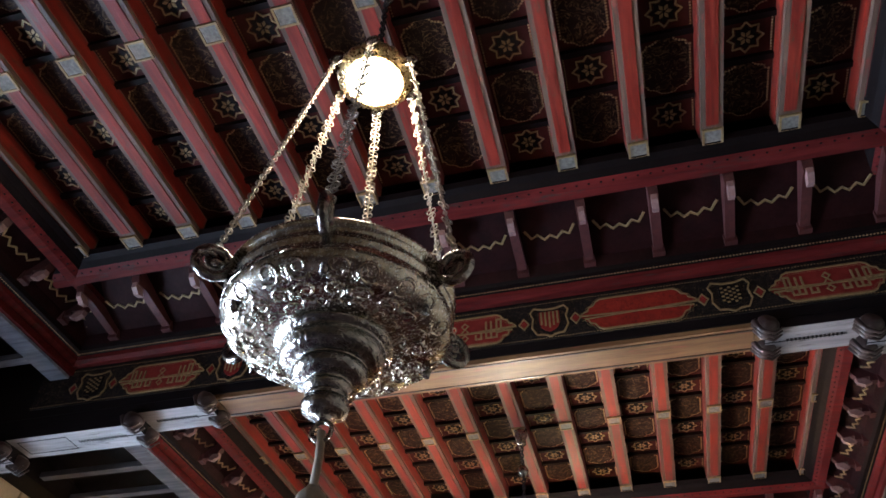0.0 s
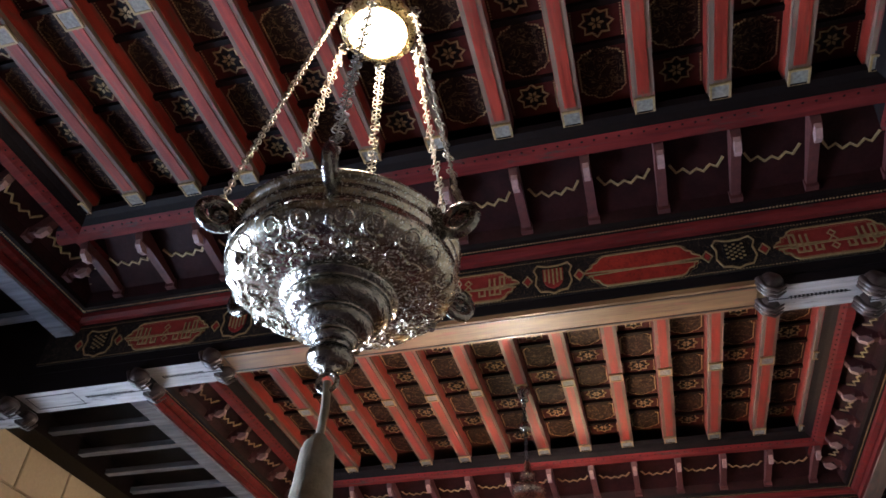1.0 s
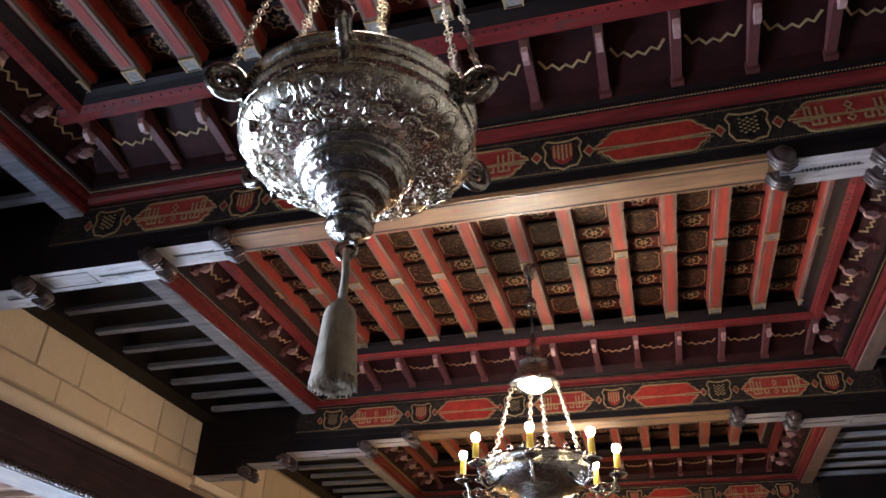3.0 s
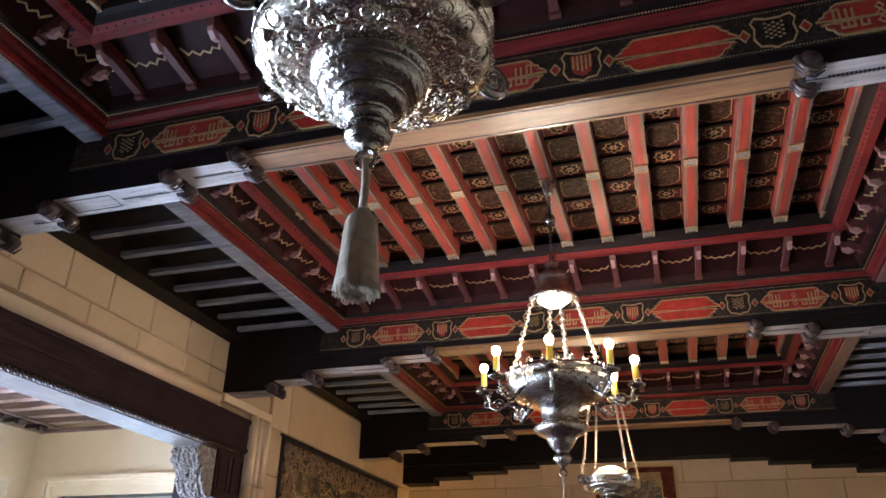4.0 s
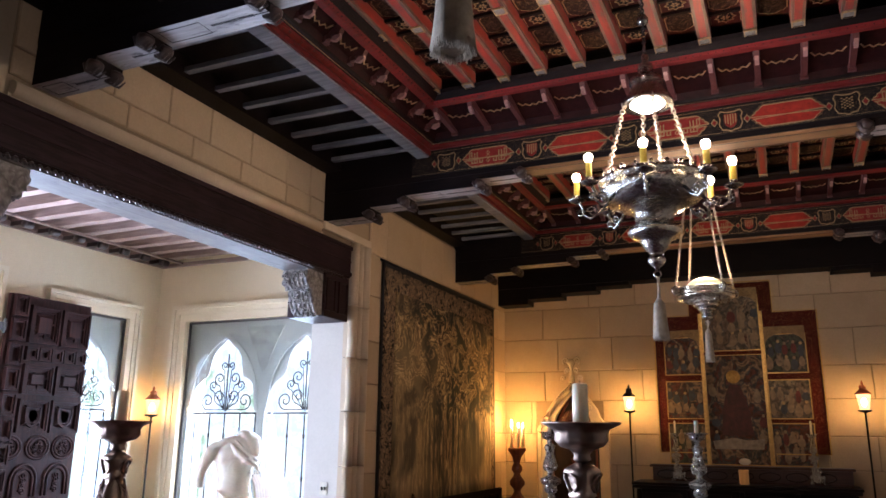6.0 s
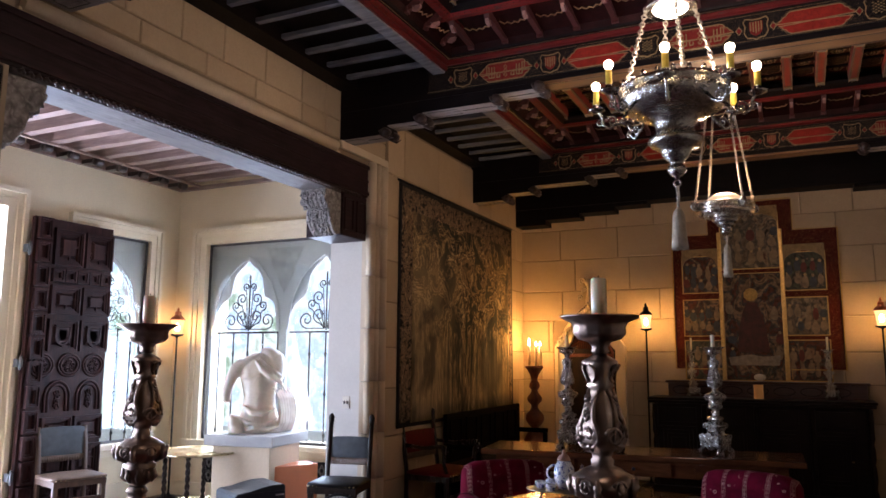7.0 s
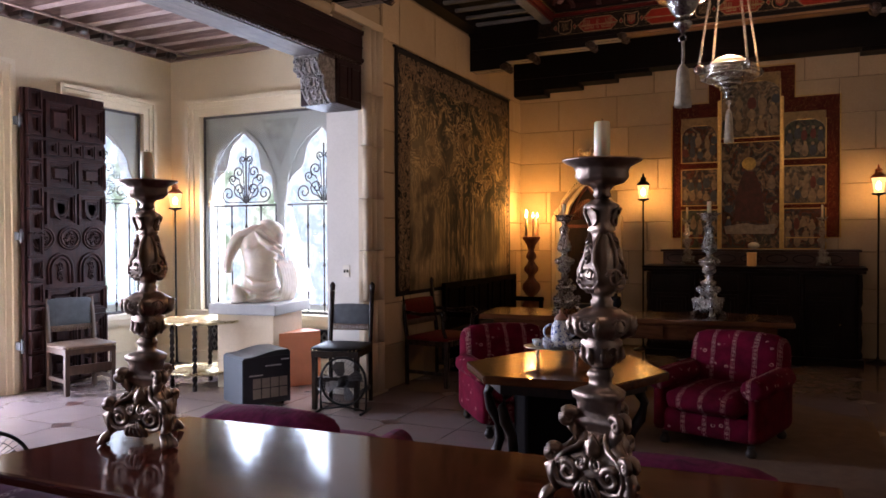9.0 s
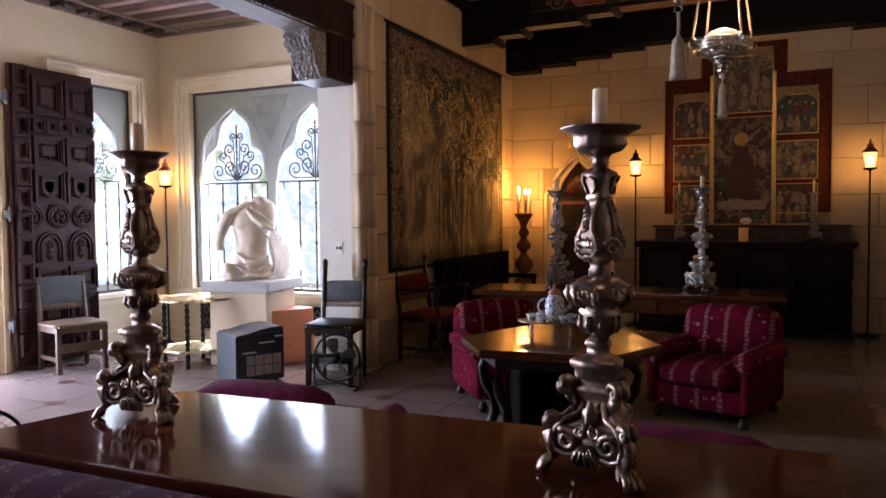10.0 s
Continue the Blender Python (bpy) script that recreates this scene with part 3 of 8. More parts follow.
def script_panel():
    bm = fresh()
    m = upright(0, 0, 0)
    prism(bm, capsule(0.235, 0.078), m, 0.004, 0)
    ribbon(bm, capsule(0.235, 0.078), 0.007, m, 0.008, 1)
    for s in (-1, 1):
        # plain bars in place of the script
        for u, v0, v1 in ((0.050, -0.046, -0.022), (0.075, -0.046, -0.010), (0.098, -0.046, 0.046), (0.121, -0.046, 0.046), (0.146, -0.046, 0.050), (0.166, -0.020, 0.050)):
            box(bm, s * u - 0.0042, s * u + 0.0042, -0.008, 0, v0, v1, None, 1)
        for u0, u1, v in ((0.046, 0.080, -0.046), (0.094, 0.150, -0.046), (0.142, 0.170, 0.050), (0.150, 0.170, -0.020)):
            box(bm, min(s * u0, s * u1), max(s * u0, s * u1), -0.0078, 0, v - 0.004, v + 0.004, None, 1)
    for v in (-0.034, 0.0, 0.034):
        ribbon(bm, [(-0.015, v), (0, v + 0.017), (0.015, v), (0, v - 0.017)], 0.0065, m, 0.008, 1)
    beads(bm, capsule(0.222, 0.068), 0.0022, 0.009, m, 1, True, 0.004)
    return finish(bm, "script_cartouche", [FRIEZE_RED, GOLD])


def plain_panel():
    bm = fresh()
    m = upright(0, 0, 0)
    prism(bm, capsule(0.25, 0.082), m, 0.004, 0)
    ribbon(bm, capsule(0.25, 0.082), 0.0055, m, 0.008, 1)
    beads(bm, capsule(0.262, 0.092), 0.0028, 0.009, m, 1)
    return finish(bm, "red_cartouche", [SCROLL_RED, GOLD])


def shield_panel(kind):
    bm = fresh()
    m = upright(0, 0, 0)
    ribbon(bm, ornate(0.085, 0.082), 0.007, m, 0.006, 1)
    prism(bm, shield(0.045, 0.055), m, 0.005, 0)
    if kind == 0:
        for k in range(-2, 3):
            box(bm, k * 0.018 - 0.004, k * 0.018 + 0.004, -0.008, 0, -0.035 + 0.01 * abs(k), 0.052, None, 1)
    else:
        for i in range(-2, 3):
            for j in range(-3, 5):
                if (i + j) % 2 == 0 and abs(i) * 0.012 + max(0, -j) * 0.01 < 0.045:
                    box(bm, i * 0.016 - 0.006, i * 0.016 + 0.006, -0.0075, 0, j * 0.011 - 0.004, j * 0.011 + 0.004, None, 1)
    return finish(bm, "shield", [FRIEZE_RED if kind == 0 else FRIEZE_BLACK, GOLD])


def diamond_panel():
    bm = fresh()
    m = upright(0, 0, 0)
    ribbon(bm, [(-0.022, 0), (0, 0.03), (0.022, 0), (0, -0.03)], 0.006, m, 0.006, 1)
    prism(bm, [(-0.016, 0), (0, 0.022), (0.016, 0), (0, -0.022)], m, 0.004, 0)
    return finish(bm, "diamond", [FRIEZE_RED, GOLD])


SCRIPT, REDC, SHIELDS, DIAMOND = script_panel(), plain_panel(), [shield_panel(0), shield_panel(1)], diamond_panel()


def knob_mesh():
    """A carved roll that ends one step of a corbel."""
    bm = fresh()
    prof = [(0.0, 0.0), (0.014, 0.0), (0.026, 0.006), (0.040, 0.014), (0.045, 0.03), (0.042, 0.055), (0.034, 0.075), (0.0, 0.08)]
    lathe(bm, prof, 20, Matrix.Rotation(math.pi / 2, 4, "X"), 0, lambda a, z: 1 + 0.10 * math.cos(3 * a))
    for j in range(3):
        # carved leaf lying over the roll
        y = -0.014 - 0.024 * j
        tube(bm, [(-0.05, y, 0.02), (-0.03, y - 0.003, -0.030), (0.012, y, -0.052), (0.052, y + 0.004, -0.026)], 0.013, 6, 0, False, lambda q: 1.1 - 0.8 * q)
    return finish(bm, "knob", WOOD_KNOB)


KNOB = knob_mesh()


def saw(bm, x0, x1, y, z):
    """A row of small notched teeth cut along a corbel's underside."""
    c = int(abs(x1 - x0) / 0.016)
    for k in range(c):
        x = min(x0, x1) + k * 0.016
        prism(bm, [(x, y - 0.012), (x + 0.008, y + 0.012), (x + 0.011, y - 0.012)], Matrix(((1, 0, 0, 0), (0, 1, 0, 0), (0, 0, -1, z), (0, 0, 0, 1))), 0.002, 1)


def beam(y0, y1, carved=True, soffit_z=3.85):
    ob = thing("ceiling_beam", "heavy dark beam with a painted red and gilt frieze", "beam", None, "ceiling beams", "structure")
    bm = fresh()
    box(bm, XL, XR, y0, y1, soffit_z, TOP, None, 0)
    part("beam_body", bm, WOOD_BEAM, ob)
    if not carved:
        return ob
    bm = fresh()
    fx0, fx1 = XC - 2.26, XC + 2.26
    box(bm, fx0, fx1, y0 - 0.006, y0, soffit_z + 0.045, 4.112, None, 0)
    m = upright(0, y0 - 0.006, 0)
    beads(bm, [(fx0, soffit_z + 0.055), (fx1, soffit_z + 0.055)], 0.0035, 0.013, m, 1, False)
    beads(bm, [(fx0, 4.098), (fx1, 4.098)], 0.0035, 0.013, m, 1, False)
    fr = part("frieze", bm, [SCROLL_BLACK, GOLD], ob, "black painted frieze with gilt beading")
    for k in range(-6, 7):
        x = XC + k * 0.386
        if abs(x - XC) > 2.2:
            continue
        if k % 4 == 0:
            piece("script_cartouche", SCRIPT, fr, pose(x, y0 - 0.006, ZF))
        elif k % 2 == 0:
            piece("red_cartouche", REDC, fr, pose(x, y0 - 0.006, ZF))
        else:
            piece("shield", SHIELDS[(k // 2) % 2], fr, pose(x, y0 - 0.006, ZF))
        for s in (-1, 1):
            if k % 2:
                piece("diamond", DIAMOND, fr, pose(x + s * 0.115, y0 - 0.006, ZF))
    # soffit plank with a sunk border
    bm = fresh()
    box(bm, XC - 1.25, XC + 1.25, y0 + 0.01, y1 - 0.01, soffit_z - 0.022, soffit_z, None, 0)
    m = face_down(XC, (y0 + y1) / 2, soffit_z - 0.022)
    hw = (y1 - y0) / 2 - 0.03
    ribbon(bm, [(-1.21, -hw), (1.21, -hw), (1.21, hw), (-1.21, hw)], 0.008, m, 0.003, 1)
    part("soffit_plank", bm, [WOOD_SOFFIT, WOOD_KNOB], ob, "worn golden brown soffit plank")
    for s in (-1, 1):
        steps = [(1.25, 1.62, 0.05), (1.62, 2.33, 0.11), (2.33, 2.68, 0.18), (2.68, 3.17, 0.26)]
        for i, (p, q, drop) in enumerate(steps):
            x0, x1 = sorted((XC + s * p, XC + s * q))
            bm = fresh()
            z = soffit_z - drop
            ym = (y0 + y1) / 2
            box(bm, x0, x1, y0 + 0.004, y1 - 0.004, z, soffit_z - 0.001, None, 0)
            inner, outer = (x1, x0) if s < 0 else (x0, x1)
            far = inner + (outer - inner) * (0.85 if i == 0 else 0.5)
            saw(bm, inner - 0.08 * (1 if s < 0 else -1), far, ym, z)
            box(bm, min(inner, far), max(inner, far), ym - 0.002, ym + 0.002, z - 0.002, z + 0.001, None, 1)
            if i in (1, 3):
                lo, hi = sorted((far, outer))
                ribbon(bm, [(lo + 0.04, y0 + 0.04), (hi - 0.04, y0 + 0.04), (hi - 0.04, y1 - 0.04), (lo + 0.04, y1 - 0.04)], 0.004, Matrix(((1, 0, 0, 0), (0, 1, 0, 0), (0, 0, -1, z), (0, 0, 0, 1))), 0.002, 1)
            # Upright faces go near-black, undersides stay pale: light and shade in the colour.
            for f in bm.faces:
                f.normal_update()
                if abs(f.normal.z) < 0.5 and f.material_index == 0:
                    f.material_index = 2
            cb = part("corbel", bm, [WOOD_CORBEL_LIT, BLACK, WOOD_BEAM], ob, "carved stepped corbel, underside coloured pale for daylight")
            for c in (y0 + 0.045 + 0.004, y1 - 0.045 + 0.041):
                piece("knob", KNOB, cb, pose(XC + s * (p + 0.01), c, z + 0.02, 0, 0, 0))
    return ob


for i, (y0, y1) in enumerate(BEAMS):
    beam(y0, y1, i > 0)
# the last beam, against the end wall, lower and unpainted
wb = thing("wall_beam", "black stepped beam along the end wall", "beam", None, "", "structure")
bm = fresh()
box(bm, XL, XR, YF - 0.32, YF, 3.78, TOP)
part("beam_body", bm, WOOD_BEAM, wb)
for s in (-1, 1):
    for p, q, drop in ((1.25, 1.7, 0.05), (1.7, 2.2, 0.11), (2.2, 2.7, 0.17), (2.7, 3.17, 0.24)):
        bm = fresh()
        x0, x1 = sorted((XC + s * p, XC + s * q))
        box(bm, x0, x1, YF - 0.31, YF, 3.78 - drop, 3.779, None, 0, 0.008)
        part("corbel", bm, WOOD_BEAM, wb)
bm = fresh()
for x in JOISTS + [EDGE0, EDGE1]:
    box(bm, x - 0.045, x + 0.045, 8.88, YF - 0.32, 4.31, 4.42, None, 0)
box(bm, XL, XR, 8.88, YF - 0.32, 4.42, 4.45, None, 1)
tagged(new("end_ceiling", finish(bm, "end_ceiling", [WOOD_DAY_TINT, PANEL_DARK])), "dark joists between the last two beams", "ceiling", "", "structure")

# ---- alcove lintel ----
lintel = thing("lintel", "massive dark carved timber lintel over the alcove opening", "lintel", None, "", "structure")
bm = fresh()
box(bm, XL - 0.29, XL + 0.015, OPEN0 - 0.3, OPEN1 - 0.004, LINTEL_Z0, LINTEL_Z1, None, 0, 0.012)
part("beam_body", bm, WOOD_LINTEL, lintel)
for z0, z1, out in ((LINTEL_Z0 + 0.02, LINTEL_Z0 + 0.055, 0.030), (LINTEL_Z0 + 0.15, LINTEL_Z0 + 0.165, 0.024), (LINTEL_Z1 - 0.05, LINTEL_Z1 - 0.012, 0.032)):
    bm = fresh()
    box(bm, XL + 0.012, XL + out, OPEN0 - 0.28, OPEN1 - 0.006, z0, z1, None, 0, 0.004)
    part("moulding", bm, WOOD_LINTEL, lintel)
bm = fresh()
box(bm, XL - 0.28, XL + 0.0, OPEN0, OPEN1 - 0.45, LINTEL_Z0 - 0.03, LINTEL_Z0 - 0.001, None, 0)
part("soffit_plank", bm, matte(WOOD_DAYLIT, 0.3), lintel, "soffit plank with daylight put into its pale colour")
bm = fresh()
for k in range(int((OPEN1 - OPEN0 - 0.1) / 0.05)):
    y = OPEN0 + 0.02 + k * 0.05
    tube(bm, [(XL + 0.018, y, LINTEL_Z0 - 0.018), (XL + 0.024, y + 0.018, LINTEL_Z0 - 0.004), (XL + 0.018, y + 0.036, LINTEL_Z0 - 0.022)], 0.011, 6)
part("leaf_moulding", bm, WOOD_KNOB, lintel, "carved leaf moulding")

# corbels that carry the lintel
# The console's pale tone is daylight put into the colour of its carving.
LEAF = metal("daylit_carved_wood", (0.06, 0.055, 0.055), (0.42, 0.40, 0.39), 0.6, 0.9, 34, 0.3)
LEAF.node_tree.nodes["Principled BSDF"].inputs["Metallic"].default_value = 0.0
for y_end, s in ((OPEN1, -1), (OPEN0 - 0.46, 1)):
    block = fresh()
    y0, y1 = sorted((y_end - 0.003 * -s, y_end + s * 0.42))
    box(block, XL - 0.40, XL + 0.0, y0, y1, 2.725, LINTEL_Z0 - 0.002, None, 0, 0.01)
    for k in range(2):
        c = y0 + (k + 0.5) * (y1 - y0) / 2
        ribbon(block, [(c - 0.07, 2.79), (c + 0.07, 2.79), (c + 0.07, 3.08), (c - 0.07, 3.08)], 0.022, Matrix(((0, 0, 1, XL), (1, 0, 0, 0), (0, 1, 0, 0), (0, 0, 0, 1))), 0.012, 0)
    cb = part("corbel_block", block, WOOD_LINTEL, lintel, "panelled dark corbel block")
    con = fresh()
    prof = [(0, 2.735), (0.045, 2.73), (0.10, 2.77), (0.145, 2.84), (0.165, 2.91), (0.16, 2.95), (0.20, 2.962), (0.235, 3.0), (0.255, 3.06), (0.255, LINTEL_Z0 - 0.032), (0, LINTEL_Z0 - 0.032)]
    mm = Matrix(((0, 0, 1, XL - 0.28), (s, 0, 0, y_end + s * 0.425), (0, 1, 0, 0), (0, 0, 0, 1)))
    prism(con, prof, mm, 0.26)
    for k in range(6):
        x = XL - 0.265 + k * 0.046
        tube(con, [(x, y_end + s * (0.425 + a), b - 0.002) for a, b in prof[1:9]], 0.013, 7)
    rnd = random.Random(7)
    for k in range(46):
        a, b = prof[1 + k % 8]
        x = XL - 0.27 + 0.24 * rnd.random()
        side = 1 if rnd.random() < 0.5 else -1
        yy = y_end + s * (0.425 + a + 0.006)
        tube(con, [(x + p[0], yy + s * 0.012 * math.sin(3 * j / 12), b + p[1]) for j, p in enumerate(scroll((0, 0), rnd.uniform(0.02, 0.036), 1.2, side, rnd.uniform(0, 6), 12))], 0.009, 5, 0, False, lambda q: 1.2 - 0.7 * q)
    for x in (XL - 0.27, XL - 0.03):
        pts = []
        for k in range(26):
            t = k / 25
            r = 0.055 * (1 - 0.8 * t)
            pts.append((x, y_end + s * (0.425 + 0.19 + r * math.cos(9 * t)), 2.985 + r * math.sin(9 * t)))
        tube(con, pts, 0.012, 6)
    part("carved_console", con, LEAF, cb, "acanthus-carved console coloured pale for daylight")

# stone trim of the opening
bm = fresh()
ys = [OPEN0 + 0.02, OPEN1 - 0.56]
z = 3.525
arc = [(0.0, -0.05)] + [(0.05 * math.cos(t) + 0.012, 0.05 * math.sin(t)) for t in [(-90 + 18 * k) * math.pi / 180 for k in range(11)]] + [(0.0, 0.05)]
prism(bm, arc, Matrix(((1, 0, 0, XL - 0.02), (0, 0, 1, ys[0]), (0, 1, 0, z), (0, 0, 0, 1))), ys[1] - ys[0], 0, True)
box(bm, XL - 0.3, XL + 0.005, OPEN0, OPEN1 - 0.5, 3.474, 3.49)
solid("trim_string_course", bm, STONE_TRIM, "half-round cut stone moulding above the lintel", "moulding")
jamb = thing("opening_jamb", "moulded cut stone jamb of the alcove opening", "jamb", None, "", "structure")
zs = [0.02, 0.5, 0.92, 1.4, 1.9, 2.4, 2.9, 3.52]
for z0, z1 in zip(zs, zs[1:]):
    bm = fresh()
    box(bm, XL - 0.07, XL + 0.012, OPEN1 + 0.04, OPEN1 + 0.36, z0, z1 - 0.006, None, 0, 0.004)
    for yc, r in ((OPEN1 + 0.07, 0.045), (OPEN1 + 0.19, 0.03), (OPEN1 + 0.29, 0.05)):
        lathe(bm, [(r, z0), (r, z1 - 0.006)], 14, Matrix.Translation((XL + 0.012, yc, 0)))
    part("jamb_stone", bm, STONE_TRIM, jamb)
bm = fresh()
box(bm, XL - 0.01, XL + 0.03, OPEN1 - 0.5, OPEN1 + 0.36, 3.522, 3.60, None, 0, 0.012)
part("head_stone", bm, STONE_TRIM, jamb)
bm = fresh()
box(bm, XL - 0.06, XL + 0.055, OPEN1 + 0.02, OPEN1 + 0.38, 0.0, 0.019, None, 0)
part("plinth", bm, STONE_TRIM, jamb)


# window and door surrounds of the alcove
def surround(bm, u0, u1, v0, v1, m, w=0.16, sill=True):
    """Stepped moulding round an opening; w runs out of the wall."""
    for k, (off, wid, dep) in enumerate(((0.0, w * 0.45, 0.035), (w * 0.45, w * 0.3, 0.05), (w * 0.75, w * 0.25, 0.075))):
        a, b = off, off + wid
        for x0, x1, y0, y1 in ((u0 - b, u0 - a, v0, v1 + b), (u1 + a, u1 + b, v0, v1 + b), (u0 - a, u1 + a, v1 + a, v1 + b)):
            box(bm, x0, x1, y0, y1, 0, dep, m)
    if sill:
        box(bm, u0 - w, u1 + w, v0 - 0.06, v0 - 0.001, 0, 0.10, m, 0, 0.008)
        box(bm, u0 - w + 0.02, u1 + w - 0.02, v0 - 0.12, v0 - 0.06, 0, 0.06, m)


TO_Y = lambda y: Matrix(((1, 0, 0, 0), (0, 0, -1, y), (0, 1, 0, 0), (0, 0, 0, 1)))       # faces -y
TO_X = lambda x: Matrix(((0, 0, 1, x), (1, 0, 0, 0), (0, 1, 0, 0), (0, 0, 0, 1)))        # faces +x
TRIM = plaster("cream_painted_trim", (0.80, 0.70, 0.52), (0.73, 0.62, 0.44), 0.6, 3.0, 0.12)
FRAME = plain("bronze_window_frame", (0.11, 0.105, 0.11), 0.4, 0.5)
GLASS = bpy.data.materials.new("window_glass")
GLASS.use_nodes = True
gt = GLASS.node_tree
gt.nodes.clear()
g_out, g_mix, g_clear, g_gloss = (gt.nodes.new("ShaderNode" + k) for k in ("OutputMaterial", "MixShader", "BsdfTransparent", "BsdfGlossy"))
g_gloss.inputs["Roughness"].default_value, g_clear.inputs["Color"].default_value = 0.02, (0.93, 0.96, 0.95, 1)
g_mix.inputs[0].default_value = 0.05
gt.links.new(g_clear.outputs[0], g_mix.inputs[1])
gt.links.new(g_gloss.outputs[0], g_mix.inputs[2])
gt.links.new(g_mix.outputs[0], g_out.inputs[0])
TRACERY = plaster("grey_tracery_stone", (0.56, 0.55, 0.53), (0.47, 0.46, 0.45), 0.85, 4.0, 0.4)


def arch_plate(bm, c, half, spring, apex, top, u0, u1, m, d0, d1, mi=0, cusp=False, n=24):
    """Fills the field between u0 and u1 above an arched opening up to top."""
    us = [u0] + [c - half + 2 * half * k / n for k in range(n + 1)] + [u1]

    def low(u):
        t = abs(u - c) / half
        if t >= 0.9999:
            return spring
        if cusp:
            if t < 0.5:
                return spring + (apex - spring) * (0.50 + 0.42 * math.sqrt(max(0, 1 - (t / 0.5) ** 2)) + 0.08 * max(0, 1 - t / 0.12))
            return spring + (apex - spring) * 0.46 * math.sqrt(max(0, 1 - ((t - 0.42) / 0.58) ** 2))
        # two-centred pointed arch
        return spring + (apex - spring) * math.sqrt(max(0, 1 - ((t + 0.45) / 1.45) ** 2)) / math.sqrt(1 - (0.45 / 1.45) ** 2)

    rows = [[bm.verts.new(m @ Vector((u, v, w))) for v, w in ((low(u), d0), (top, d0), (top, d1), (low(u), d1))] for u in us]
    for a, b in zip(rows, rows[1:]):
        for k in range(4):
            bm.faces.new((a[k], a[(k + 1) % 4], b[(k + 1) % 4], b[k])).material_index = mi
    return [(u, low(u)) for u in us[1:-1]]


def gothic_window(name, label, u0, u1, v0, v1, centres, half, spring, apex, m, deep=1.0, wide=0.16):
    ob = thing(name, label, "window", None, "", "structure")
    bm = fresh()
    surround(bm, u0, u1, v0, v1, m, wide)
    part("surround", bm, TRIM, ob, "cream moulded surround")
    m = m @ Matrix.Diagonal((1, 1, deep, 1))
    bm = fresh()
    d = -0.12
    for x0, x1, y0, y1 in ((u0, u0 + 0.03, v0, v1), (u1 - 0.03, u1, v0, v1), (u0 + 0.03, u1 - 0.03, v1 - 0.03, v1), (u0 + 0.03, u1 - 0.03, v0, v0 + 0.03)):
        box(bm, x0, x1, y0, y1, d, d + 0.03, m, 0)
    part("window_frame", bm, FRAME, ob, "dark bronze window frame")
    bm = fresh()
    box(bm, u0 + 0.03, u1 - 0.03, v0 + 0.03, v1 - 0.03, d + 0.012, d + 0.018, m)
    pane = part("pane", bm, GLASS, ob)
    pane.visible_shadow = False
    bm = fresh()
    edges = [u0] + [(a + b) / 2 for a, b in zip(centres, centres[1:])] + [u1]
    for c, a, b in zip(centres, edges, edges[1:]):
        line = arch_plate(bm, c, half, spring, apex, v1, a, b, m, -0.27, -0.19)
        ribbon(bm, line, 0.05, m @ Matrix.Translation((0, 0, -0.19)), 0.025, 0, False)
        arch_plate(bm, c, half + 0.005, spring + 0.02, apex - 0.02, apex + 0.06, c - half - 0.03, c + half + 0.03, m, -0.30, -0.272, 0, True)
        for x0, x1 in ((a, c - half), (c + half, b)):
            if x1 - x0 > 0.02:
                box(bm, x0, x1, v0, spring, -0.27, -0.19, m)
    part("tracery", bm, TRACERY, ob, "grey carved gothic tracery")
    if len(centres) > 1:
        bm = fresh()
        for a, b in zip(centres, centres[1:]):
            mid = (a + b) / 2
            prism(bm, [(mid, spring + 0.42), (mid + 0.27, v1 - 0.09), (mid - 0.27, v1 - 0.09)], m @ Matrix.Translation((0, 0, -0.19)), 0.012)
        part("spandrel_relief", bm, SCROLL_STONE, ob, "carved scroll relief")
    bm = fresh()
    g = -0.36
    to = lambda pts: [m @ Vector((u, v, g)) for u, v in pts]
    for c in centres:
        k = 5
        for i in range(k):
            u = c - half + 0.06 + i * (2 * half - 0.12) / (k - 1)
            tube(bm, to([(u, v0), (u, spring - 0.02)]), 0.010, 6)
            for v in (v0 + 0.1, v0 + 0.55, v0 + 1.0):
                tube(bm, to([(u, v - 0.03), (u, v), (u, v + 0.03)]), 0.019, 6, 0, False, lambda t: 0.5 + 0.5 * math.sin(math.pi * t))
        tube(bm, to([(c - half, spring - 0.02), (c + half, spring - 0.02)]), 0.012, 6)
        tube(bm, to([(c, spring), (c, apex - 0.2)]), 0.010, 6)
        for s in (-1, 1):
            for cc, r in (((c + s * 0.27, spring + 0.12), 0.10), ((c + s * 0.10, spring + 0.17), 0.09), ((c + s * 0.11, spring + 0.38), 0.08), ((c + s * 0.2, spring + 0.30), 0.06), ((c + s * 0.05, spring + 0.53), 0.05)):
                tube(bm, to(scroll(cc, r, 1.4, s, -1.6)), 0.009, 5)
                tube(bm, to([(cc[0], cc[1] - r), (c + s * 0.02, spring + 0.02)]), 0.007, 5)
    part("iron_grille", bm, IRON, ob, "wrought iron grille with scrolls")
    return ob


gothic_window("window_1", "twin pointed gothic window with iron grille", E0, E1, EZ0, EZ1, [-5.93, -4.82], 0.50, 1.93, 2.80, TO_Y(AY), 0.4, 0.195)
gothic_window("window_2", "single pointed gothic window with iron grille", W2A, W2B, W2Z0, W2Z1, [6.05], 0.44, 1.95, 2.78, TO_X(AX), 0.3)

